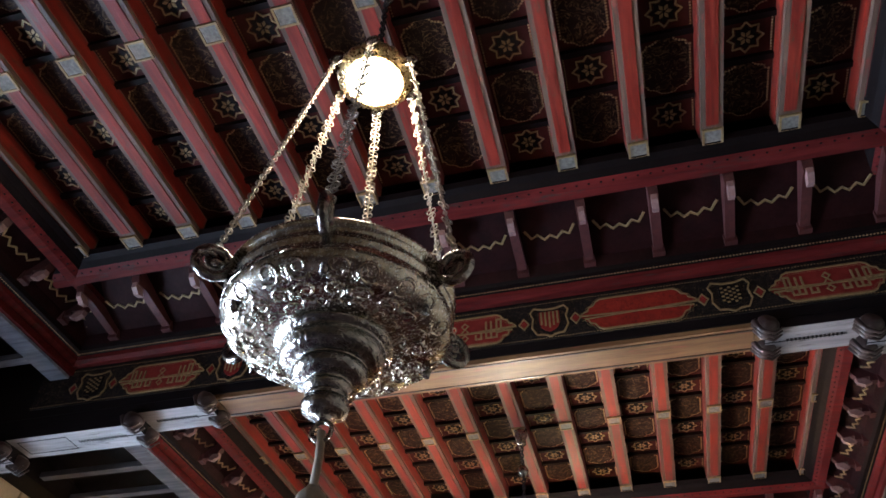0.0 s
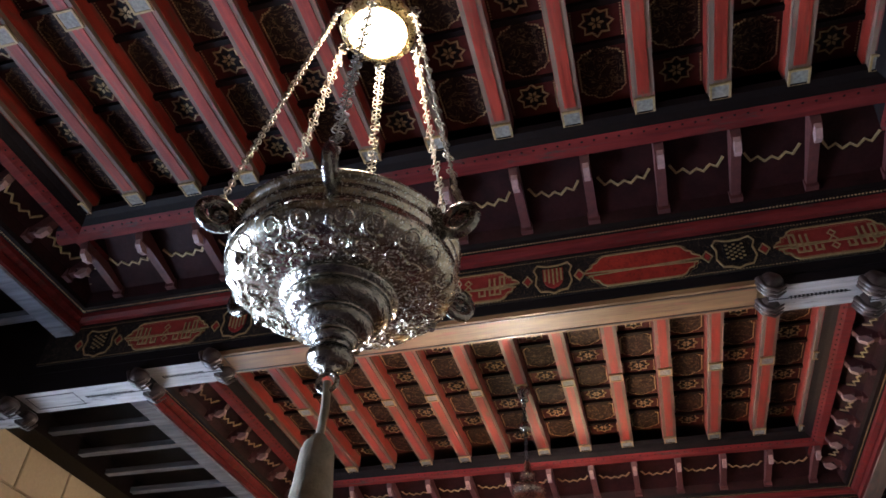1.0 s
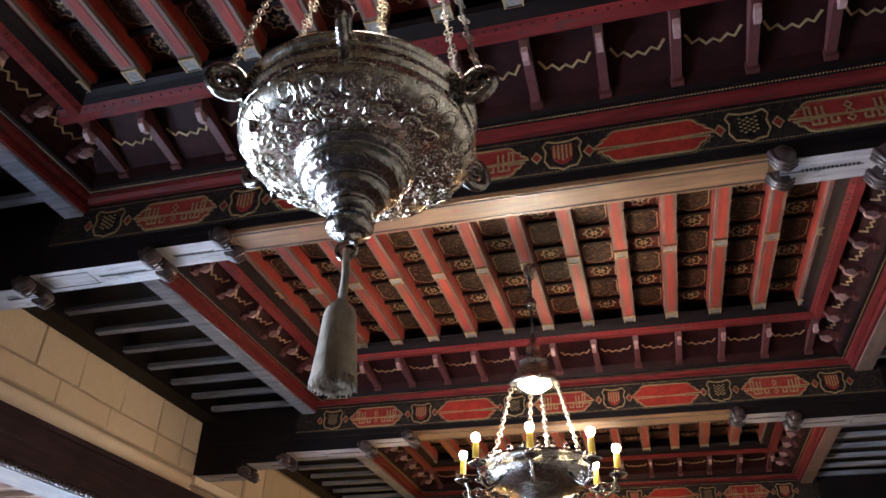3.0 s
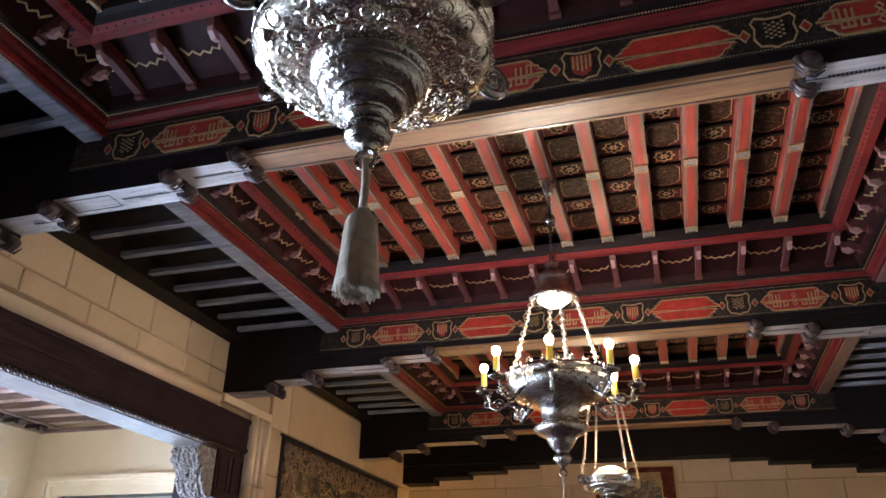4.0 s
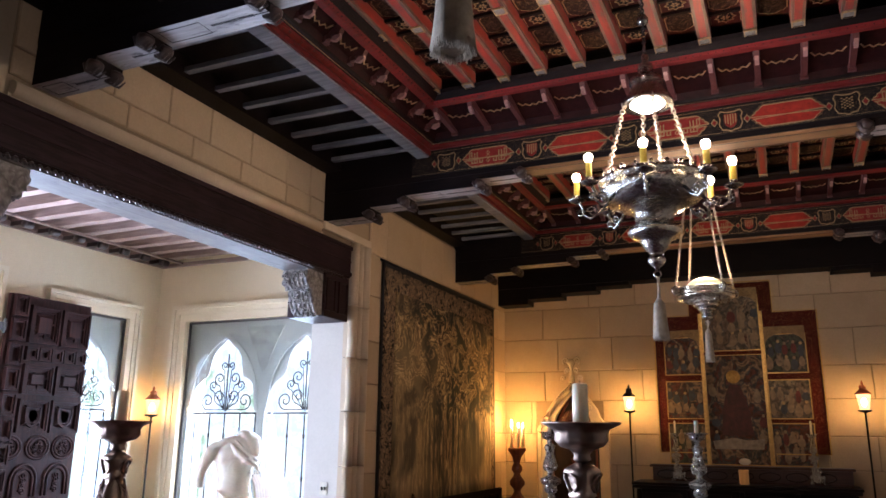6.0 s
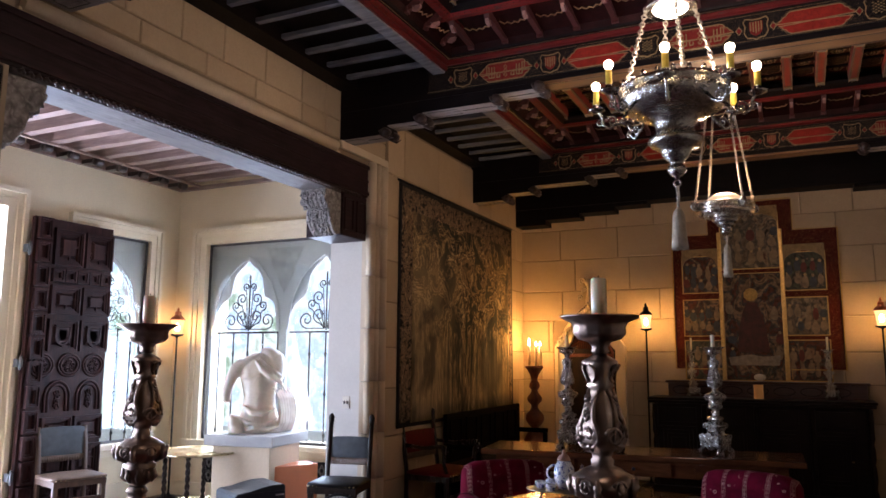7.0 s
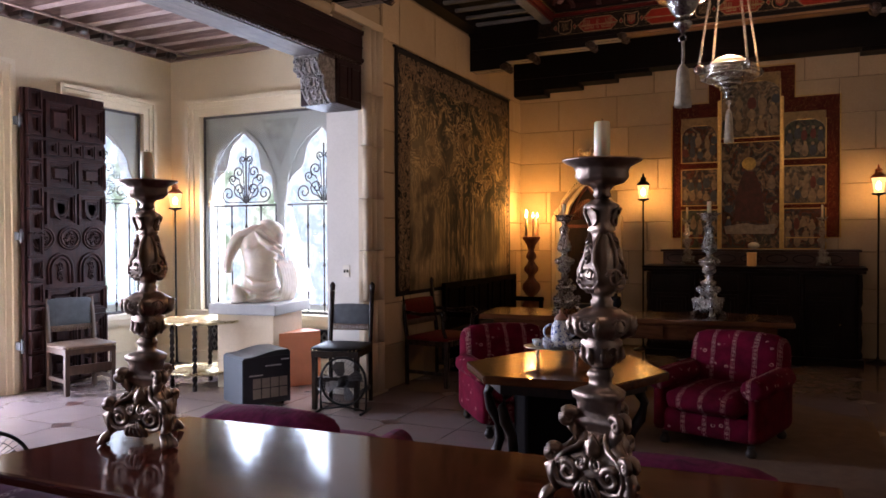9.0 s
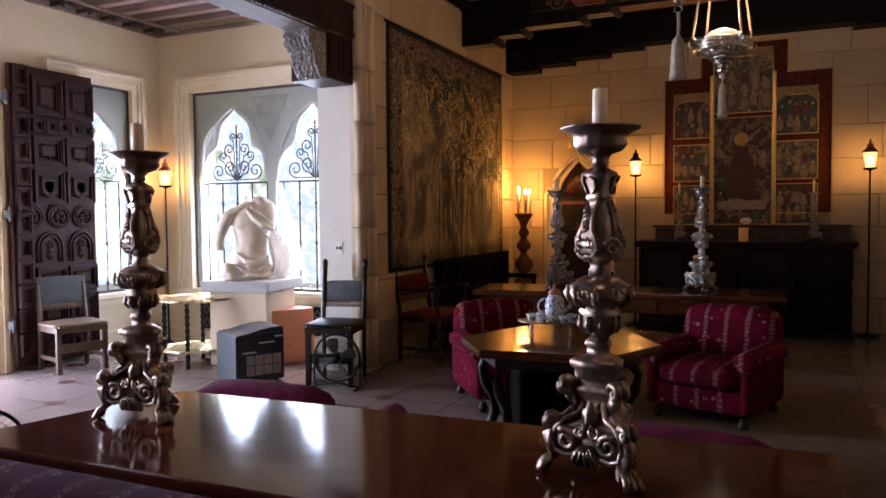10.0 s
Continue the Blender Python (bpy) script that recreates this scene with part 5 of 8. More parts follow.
def candle_chandelier(x, y):
    ob = thing("chandelier", "silver chandelier with eight lit candle bulbs and a tassel", "chandelier", pose(x, y, 0), "lamps hung along the ceiling")
    z = 3.06
    bm = fresh()
    prof = [(0.22, 0.0), (0.27, 0.01), (0.285, 0.0), (0.29, -0.02), (0.275, -0.035), (0.285, -0.05), (0.28, -0.08), (0.245, -0.125), (0.18, -0.16), (0.125, -0.175), (0.118, -0.19), (0.105, -0.195), (0.098, -0.26), (0.112, -0.275), (0.14, -0.28), (0.145, -0.30), (0.125, -0.325), (0.085, -0.34), (0.075, -0.36), (0.062, -0.385), (0.04, -0.41), (0.03, -0.42), (0.044, -0.435), (0.048, -0.455), (0.03, -0.48), (0.014, -0.49), (0.01, -0.505)]
    lathe(bm, [(a, z + b) for a, b in prof], 56)
    bowl = part("bowl", bm, SILVER_FINE, ob, "deep turned silver bowl")
    boss_ring(bowl, 24, 0.281, z - 0.072, 0.011, 0.2)
    for i in range(44):
        t = 2 * math.pi * i / 44
        if i % 2 == 0:
            bm = fresh()
            lathe(bm, [(0.008, 0), (0.013, 0.01), (0.011, 0.025), (0.002, 0.036)], 8, Matrix.Translation((0.275 * math.cos(t), 0.275 * math.sin(t), z)))
            part("crest_leaf", bm, SILVER_FINE, bowl)
    ring_bm = fresh()
    ring(ring_bm, Matrix.Translation((0, 0, z - 0.525)) @ Matrix.Rotation(math.pi / 2, 4, "X"), 0.018, 0.005)
    part("ring", ring_bm, SILVER_FINE, bowl)
    for i in range(8):
        t = math.radians(48 + 45 * i)
        m = Matrix.Rotation(t, 4, "Z") @ Matrix.Translation((0, 0, -0.085))
        bm = fresh()
        pts = [(0.245, -0.02), (0.29, -0.07), (0.345, -0.10), (0.38, -0.075), (0.385, -0.035), (0.40, -0.005), (0.415, 0.0)]
        tube(bm, [m @ Vector((a, 0, z + b)) for a, b in pts], 0.009, 7)
        for c, rr, s in (((0.33, -0.06), 0.032, 1), ((0.395, -0.065), 0.025, -1)):
            tube(bm, [m @ Vector((p[0], 0, z + p[1])) for p in scroll(c, rr, 1.3, s, 0.2, 16)], 0.006, 5)
        arm = part("arm", bm, SILVER_FINE, ob)
        bm = fresh()
        c = m @ Vector((0.415, 0, z))
        lathe(bm, [(0.01, -0.01), (0.045, 0.005), (0.05, 0.014), (0.03, 0.018), (0.018, 0.03), (0.018, 0.04)], 16, Matrix.Translation(c))
        part("drip_pan", bm, SILVER_FINE, arm)
        bm = fresh()
        lathe(bm, [(0.016, 0.04), (0.0175, 0.045), (0.0165, 0.118), (0.008, 0.12)], 14, Matrix.Translation(c))
        part("candle_sleeve", bm, YELLOW, arm, "yellow candle sleeve")
        bm = fresh()
        lathe(bm, [(0.008, 0.12), (0.02, 0.135), (0.024, 0.15), (0.019, 0.166), (0.004, 0.174)], 14, Matrix.Translation(c))
        part("bulb", bm, BULB, arm, "lit round bulb")
    cz = 3.50
    bm = fresh()
    lathe(bm, [(0.115, cz + 0.01), (0.135, cz), (0.142, cz + 0.01), (0.13, cz + 0.045), (0.095, cz + 0.085), (0.085, cz + 0.12), (0.095, cz + 0.135), (0.09, cz + 0.165), (0.05, cz + 0.185), (0.03, cz + 0.20), (0.045, cz + 0.225), (0.04, cz + 0.25), (0.016, cz + 0.27), (0.022, cz + 0.30), (0.008, cz + 0.33)], 40)
    crown = part("crown", bm, SILVER_FINE, ob, "turned silver crown over the light")
    bm = fresh()
    lathe(bm, [(0.003, cz - 0.03), (0.055, cz - 0.022), (0.095, cz + 0.008), (0.08, cz + 0.012)], 32)
    part("light_dish", bm, DISH, crown, "glowing glass dish")
    for i in range(4):
        t = math.radians(20 + 90 * i)
        bm = fresh()
        chain(bm, (0.25 * math.cos(t), 0.25 * math.sin(t), z), (0.13 * math.cos(t), 0.13 * math.sin(t), cz + 0.01), 0.015, 0.0042, 1.25)
        part("chain", bm, CHAIN, ob)
    bm = fresh()
    chain(bm, (0, 0, cz + 0.33), (0, 0, 4.20), 0.014, 0.004)
    part("chain", bm, IRON, ob, "dark suspension chain")
    bm = fresh()
    lathe(bm, [(0.006, cz + 0.50), (0.03, cz + 0.52), (0.034, cz + 0.545), (0.02, cz + 0.57), (0.006, cz + 0.58)], 16)
    part("ball", bm, SILVER_FINE, ob)
    bm = fresh()
    lathe(bm, [(0.012, 4.20), (0.03, 4.215), (0.026, 4.25), (0.038, 4.27), (0.04, JOIST_Z)], 20)
    part("ceiling_rose", bm, SILVER_FINE, ob)
    tassel(ob, 2.40, 2.19, 0.042, 0.12)
    return ob


candle_chandelier(-0.50, 4.0)

# ---- fabrics ----


def striped(name, ground, line):
    """Woven bands of linked lozenges with small sprigs between them."""
    n = Nodes(name)
    x, y, z = n.axis("X"), n.axis("Y"), n.axis("Z")
    wob = n.math("MULTIPLY", n.math("SUBTRACT", n.noise(6, 2), 0.5), 0.03)
    u = n.math("ADD", x, wob)
    p = n.math("ABSOLUTE", n.math("SUBTRACT", n.math("FRACT", n.math("ADD", n.math("MULTIPLY", u, 6.3), 0.5)), 0.5))
    v = n.math("ABSOLUTE", n.math("SUBTRACT", n.math("FRACT", n.math("MULTIPLY", n.math("ADD", y, z), 24.0)), 0.5))
    loz = n.math("ADD", n.math("MULTIPLY", p, 9.0), n.math("MULTIPLY", v, 1.5))
    loz = n.ramp(loz, (0.28, 0.0), (0.34, 1.0), (0.62, 1.0), (0.70, 0.0))
    rim = n.ramp(p, (0.078, 0.0), (0.084, 0.9), (0.094, 0.9), (0.10, 0.0))
    band = n.mix(1.0, n.mix(1.0, loz, n.ramp(p, (0.078, 1.0), (0.085, 0.0)), "MULTIPLY"), rim, "LIGHTEN")
    cell = n.voronoi(13, "F1")
    spot = n.mix(1.0, n.ramp(cell, (0.10, 0.0), (0.13, 1.0), (0.19, 1.0), (0.22, 0.0)), n.ramp(n.noise(17, 2), (0.46, 0.0), (0.54, 1.0)), "MULTIPLY")
    spot = n.mix(1.0, spot, n.ramp(p, (0.12, 0.0), (0.16, 1.0)), "MULTIPLY")
    fac = n.mix(1.0, band, spot, "LIGHTEN")
    worn = n.ramp(n.noise(30, 4, 0.6), (0.35, 0.35), (0.6, 1.0))
    fac = n.mix(1.0, fac, worn, "MULTIPLY")
    f = n.noise(220, 3)
    c = n.mix(n.ramp(n.noise(7, 4), (0.3, 0.0), (0.7, 1.0)), ground, tuple(0.5 * k for k in ground))
    c = n.mix(n.math("MULTIPLY", fac, 0.85), c, line)
    return matte(n.done(c, 0.9, 0, n.mix(0.4, f, fac), 0.3, 0.003), 0.08)


BURGUNDY = striped("striped_burgundy_fabric", (0.135, 0.004, 0.020), (0.50, 0.29, 0.24))
PLUM_STRIPE = striped("striped_plum_fabric", (0.055, 0.003, 0.022), (0.17, 0.085, 0.095))
PLAIN_RED = matte(plain("plain_burgundy_fabric", (0.12, 0.005, 0.012), 0.9, 0, 0.5, 9, 0.4), 0.08)
n = Nodes("ribbed_plum_velvet")
rib = n.math("ABSOLUTE", n.math("SUBTRACT", n.math("FRACT", n.math("MULTIPLY", n.axis("X"), 34.0)), 0.5))
fold = n.noise(9, 5, 0.6, None, 1.0)
c = n.mix(n.ramp(fold, (0.35, 0.0), (0.7, 1.0)), (0.15, 0.012, 0.058), (0.045, 0.004, 0.018))
PLUM = matte(n.done(c, 0.85, 0, n.mix(0.35, fold, rib), 0.5, 0.012), 0.15)
RED_LEATHER = matte(plain("red_upholstery", (0.15, 0.010, 0.014), 0.6, 0, 0.4, 20), 0.1)
GREY_LEATHER = plain("grey_blue_leather", (0.085, 0.105, 0.125), 0.5, 0, 0.35, 16)
TAN_LEATHER = plain("worn_tan_leather", (0.20, 0.13, 0.09), 0.5, 0, 0.45, 12)
WALNUT = wood("polished_walnut", (0.035, 0.007, 0.005), (0.10, 0.022, 0.011), "x", 0.085, None, 12, 0.05)
OAK = wood("honey_oak", (0.055, 0.018, 0.008), (0.125, 0.046, 0.018), "x", 0.13, None, 12, 0.1)
matte(OAK, 0.3)
OAK_DARK = matte(wood("dark_oak", (0.010, 0.006, 0.005), (0.030, 0.017, 0.012), "z", 0.4), 0.25)
BLACK_OAK = wood("polished_black_oak", (0.012, 0.008, 0.007), (0.035, 0.02, 0.015), "z", 0.25)
CHAIR_WOOD = wood("old_chair_wood", (0.06, 0.034, 0.022), (0.13, 0.075, 0.048), "z", 0.5)
NAIL = plain("brass_nail", (0.55, 0.42, 0.22), 0.35, 0.9)


def cushion(bm, x0, x1, y0, y1, z0, z1, puff=0.03, m=None, n=8):
    """A soft block: rounded edges, sides and top swollen."""
    cx, cy, cz = (x0 + x1) / 2, (y0 + y1) / 2, (z0 + z1) / 2
    hx, hy, hz = (x1 - x0) / 2, (y1 - y0) / 2, (z1 - z0) / 2
    rad = min(hx, hy, hz, 0.07)
    made = {}

    def vert(p):
        key = tuple(round(c, 4) for c in p)
        if key not in made:
            q = Vector(p)
            inner = Vector((max(-hx + rad, min(hx - rad, q.x * hx)), max(-hy + rad, min(hy - rad, q.y * hy)), max(-hz + rad, min(hz - rad, q.z * hz))))
            out = Vector((q.x * hx, q.y * hy, q.z * hz)) - inner
            w = inner + (out.normalized() * rad if out.length > 1e-6 else out)
            sw = (1 - q.x ** 2) * (1 - q.y ** 2) if abs(q.z) > 0.999 else (1 - q.z ** 2) * ((1 - q.x ** 2) if abs(q.y) > 0.999 else (1 - q.y ** 2))
            face = 2 if abs(q.z) > 0.999 else (1 if abs(q.y) > 0.999 else 0)
            w[face] += math.copysign(puff * sw, q[face])
            w += Vector((cx, cy, cz))
            made[key] = bm.verts.new(m @ w if m is not None else w)
        return made[key]

    g = [-1 + 2 * k / n for k in range(n + 1)]
    for ax in range(3):
        for s in (-1, 1):
            for i in range(n):
                for j in range(n):
                    quad = []
                    for a, b in ((i, j), (i + 1, j), (i + 1, j + 1), (i, j + 1)):
                        p = [0, 0, 0]
                        p[ax], p[(ax + 1) % 3], p[(ax + 2) % 3] = s, g[a], g[b]
                        quad.append(vert(p))
                    if len(set(quad)) == 4:
                        bm.faces.new(quad).smooth = True


def bun_foot(x, y, h, r=0.035):
    bm = fresh()
    lathe(bm, [(r * 0.6, 0), (r, h * 0.2), (r * 1.1, h * 0.45), (r * 0.8, h * 0.7), (r * 0.5, h * 0.78), (r * 0.75, h * 0.9), (r * 0.7, h)], 16, Matrix.Translation((x, y, 0)))
    return bm


def armchair(m, label, fabric=BURGUNDY, side=PLAIN_RED, back=0.62, arm=0.56, group="armchairs by the six-sided table"):
    """An upholstered club chair; it faces -y."""
    ob = thing("armchair", label, "armchair", m, group)
    w, d = 0.80, 0.84
    for name, b, mat in (("base", (-w / 2 + 0.02, w / 2 - 0.02, -d / 2 + 0.05, d / 2 - 0.04, 0.10, 0.33, 0.006), fabric), ("seat_cushion", (-w / 2 + 0.12, w / 2 - 0.12, -d / 2 - 0.01, d / 2 - 0.22, 0.315, 0.49, 0.03), fabric)):
        bm = fresh()
        cushion(bm, *b[:6], b[6])
        part(name, bm, mat, ob)
    bm = fresh()
    cushion(bm, -w / 2 + 0.06, w / 2 - 0.06, -0.12, 0.12, 0.0, back, 0.03, pose(0, d / 2 - 0.16, 0.28, -9, 0, 0))
    part("backrest", bm, fabric, ob)
    for s in (-1, 1):
        x = s * (w / 2 - 0.06)
        bm = fresh()
        cushion(bm, x - 0.055, x + 0.055, -d / 2 + 0.03, d / 2 - 0.06, 0.12, arm, 0.004)
        part("arm_panel", bm, side, ob, "plain dark red side")
        bm = fresh()
        rings = [(0.0, -d / 2 + 0.005), (0.06, -d / 2 + 0.008), (0.085, -d / 2 + 0.03), (0.088, d / 2 - 0.16), (0.06, d / 2 - 0.12), (0.0, d / 2 - 0.11)]
        lathe(bm, rings, 22, Matrix(((1, 0, 0, x), (0, 0, 1, 0), (0, -1, 0, arm), (0, 0, 0, 1))))
        part("armrest", bm, fabric, ob, "rolled armrest")
    for x in (-w / 2 + 0.09, w / 2 - 0.09):
        for y in (-d / 2 + 0.09, d / 2 - 0.1):
            part("foot", bun_foot(x, y, 0.105), OAK_DARK, ob, "dark turned bun foot")
    return ob


LOW = Matrix.Diagonal((1, 1, 0.86, 1))
armchair(pose(-0.45, 5.90, 0, 0, 0, -16) @ LOW, "burgundy striped armchair facing the six-sided table")
armchair(pose(-2.03, 5.72, 0, 0, 0, 38) @ LOW, "burgundy striped armchair partly behind the six-sided table", BURGUNDY, BURGUNDY)
armchair(pose(-0.34, 3.06, 0, 0, 0, 178), "plum velvet armchair with its back to the walnut table", PLUM, PLUM, 0.43, 0.40)
armchair(pose(-2.16, 3.02, 0, 0, 0, 184), "plum velvet armchair with a slumped back", PLUM, PLUM, 0.455, 0.44)


def trestle_table(name, label, corners, z, mat, legs, drawers=0, thick=0.05):
    """A long table with a thick top, apron and turned legs; corners run round the top."""
    ob = thing(name, label, "table")
    bm = fresh()
    prism(bm, corners, Matrix.Translation((0, 0, z - thick)), thick)
    bmesh.ops.bevel(bm, geom=list(bm.edges), offset=0.012, segments=2, affect="EDGES", profile=0.6)
    part("tabletop", bm, mat, ob)
    c = Vector((sum(p[0] for p in corners) / 4, sum(p[1] for p in corners) / 4))
    inner = [tuple(c + (Vector(p) - c) * 0.90) for p in corners]
    bm = fresh()
    prism(bm, inner, Matrix.Translation((0, 0, z - thick - 0.13)), 0.1285)
    apron = part("apron", bm, mat, ob)
    a, b = Vector(inner[0]), Vector(inner[1])
    d = (b - a).normalized()
    for k in range(drawers):
        bm = fresh()
        t0 = (k + 0.12) / drawers
        t1 = (k + 0.88) / drawers
        p, q = a.lerp(b, t0), a.lerp(b, t1)
        m = Matrix(((d.x, 0, d.y, p.x), (d.y, 0, -d.x, p.y), (0, 1, 0, z - thick - 0.125), (0, 0, 0, 1)))
        box(bm, 0, (q - p).length, 0.01, 0.115, 0, 0.012, m, 0, 0.004)
        dr = part("drawer", bm, mat, apron)
        bm = fresh()
        lathe(bm, [(0.006, 0.012), (0.008, 0.02), (0.016, 0.028), (0.012, 0.036), (0.002, 0.04)], 12, m @ Matrix.Translation(((q - p).length / 2, 0.06, 0)))
        part("knob", bm, IRON, dr, "dark drawer knob")
    for p in inner:
        p = c + (Vector(p) - c) * legs
        bm = fresh()
        h = z - thick - 0.12
        lathe(bm, [(0.05, 0), (0.055, 0.03), (0.04, 0.06), (0.05, 0.1), (0.03, 0.14), (0.045, h * 0.4), (0.055, h * 0.6), (0.03, h * 0.72), (0.05, h * 0.78), (0.05, h)], 16, Matrix.Translation((p.x, p.y, 0)))
        part("leg", bm, OAK_DARK, ob)
    return ob


TABLE_Z = 0.80
trestle_table("long_table", "long polished dark walnut table beside the sofas", [(-2.44, 1.50), (0.15, 1.53), (0.15, 2.43), (-2.22, 2.32)], TABLE_Z, WALNUT, 0.93)
trestle_table("long_table", "long honey-brown oak table with drawers before the buffet", [(-2.68, 6.55), (0.03, 6.85), (0.0, 7.55), (-2.78, 7.28)], 0.80, OAK, 0.94, 3)

# six-sided table
hexa = thing("hexagonal_table", "six-sided polished brown table on a dark carved base", "table", pose(-1.27, 4.45, 0))
pts = [(-0.56, -0.17), (-0.28, -0.58), (0.45, -0.53), (0.65, -0.05), (0.31, 0.54), (-0.30, 0.50)]
bm = fresh()
prism(bm, pts, Matrix.Translation((0, 0, 0.70)), 0.05)
bmesh.ops.bevel(bm, geom=list(bm.edges), offset=0.014, segments=2, affect="EDGES", profile=0.6)
part("tabletop", bm, OAK, hexa)
bm = fresh()
prism(bm, [(u * 0.8, v * 0.8) for u, v in pts], Matrix.Translation((0, 0, 0.63)), 0.069)
part("apron", bm, OAK_DARK, hexa)
bm = fresh()
prism(bm, [(u * 0.5, v * 0.5) for u, v in pts], Matrix.Translation((0, 0, 0.03)), 0.599)
bmesh.ops.bevel(bm, geom=list(bm.edges), offset=0.02, segments=2, affect="EDGES", profile=0.6)
part("pedestal", bm, DEAD_BLACK, hexa)
for u, v in pts:
    bm = fresh()
    line = [(0.72, 0.63), (0.78, 0.56), (0.74, 0.47), (0.66, 0.38), (0.64, 0.28), (0.70, 0.18), (0.76, 0.10), (0.80, 0.03)]
    tube(bm, [(u * a, v * a, b) for a, b in line], 0.034, 8, 0, False, lambda t: 1.1 - 0.5 * math.sin(3 * math.pi * t) ** 2 * 0.8)
    part("leg", bm, OAK_DARK, hexa, "carved scroll leg")

# tea things on the six-sided table
TRAY = metal("pewter_tray", (0.15, 0.14, 0.13), (0.5, 0.48, 0.45), 0.3, 0.2, 60)
n = Nodes("blue_white_china")
v = n.ramp(n.noise(75, 3, 0.5, None, 1.0), (0.54, (0.75, 0.77, 0.80)), (0.60, (0.06, 0.10, 0.32)))
CHINA = n.done(v, 0.15)
tx, ty, tz = -1.33, 4.55, 0.751
tray = thing("tea_tray", "oval footed pewter tray on the six-sided table", "tray", pose(tx, ty, tz, 0, 0, 15))
bm = fresh()
lathe(bm, [(0.16, 0.075), (0.20, 0.08), (0.205, 0.088), (0.195, 0.086), (0.17, 0.081), (0.0, 0.080)], 40, Matrix.Diagonal((1, 0.72, 1, 1)))
part("plate", bm, TRAY, tray)
for k in range(4):
    bm = fresh()
    t = math.pi / 4 + k * math.pi / 2
    tube(bm, [(0.15 * math.cos(t), 0.11 * math.sin(t), 0.078), (0.175 * math.cos(t), 0.125 * math.sin(t), 0.045), (0.165 * math.cos(t), 0.12 * math.sin(t), 0.015), (0.185 * math.cos(t), 0.135 * math.sin(t), 0.006)], 0.007, 6)
    part("foot", bm, TRAY, tray)
tray_z = tz + 0.082
pot = thing("teapot", "blue and white china teapot with domed lid", "teapot", pose(tx + 0.02, ty + 0.02, tray_z) @ Matrix.Diagonal((1.15, 1.15, 1.2, 1)))
bm = fresh()
lathe(bm, [(0.03, 0), (0.034, 0.004), (0.05, 0.03), (0.055, 0.07), (0.05, 0.11), (0.034, 0.135), (0.03, 0.14)], 28)
body = part("body", bm, CHINA, pot)
bm = fresh()
lathe(bm, [(0.034, 0.141), (0.036, 0.147), (0.024, 0.165), (0.008, 0.175), (0.011, 0.185), (0.003, 0.195)], 24)
part("lid", bm, plain("terracotta_lid", (0.45, 0.24, 0.16), 0.3), pot, "pinkish domed lid")
bm = fresh()
tube(bm, [(0.045, 0, 0.05), (0.085, 0, 0.08), (0.10, 0, 0.125)], 0.012, 8, 0, False, lambda t: 1.2 - 0.6 * t)
part("spout", bm, CHINA, pot)
bm = fresh()
tube(bm, [(-0.05 - 0.045 * math.sin(t), 0, 0.075 + 0.04 * math.cos(t)) for t in [k * math.pi / 8 for k in range(9)]], 0.006, 7)
part("handle", bm, CHINA, pot)
for dx, dy in ((-0.12, -0.02), (-0.08, 0.07), (0.10, -0.06), (-0.03, -0.09), (0.12, 0.05)):
    cup = thing("teacup", "small blue and white china cup", "cup", pose(tx + dx, ty + dy, tray_z), "cups on the tray")
    bm = fresh()
    lathe(bm, [(0.016, 0), (0.02, 0.003), (0.03, 0.025), (0.034, 0.045), (0.031, 0.044), (0.026, 0.02), (0.0, 0.012)], 20)
    part("bowl", bm, CHINA, cup)
    bm = fresh()
    tube(bm, [(0.03 + 0.014 * math.sin(t), 0, 0.025 + 0.013 * math.cos(t)) for t in [k * math.pi / 6 for k in range(7)]], 0.003, 5)
    part("handle", bm, CHINA, cup)


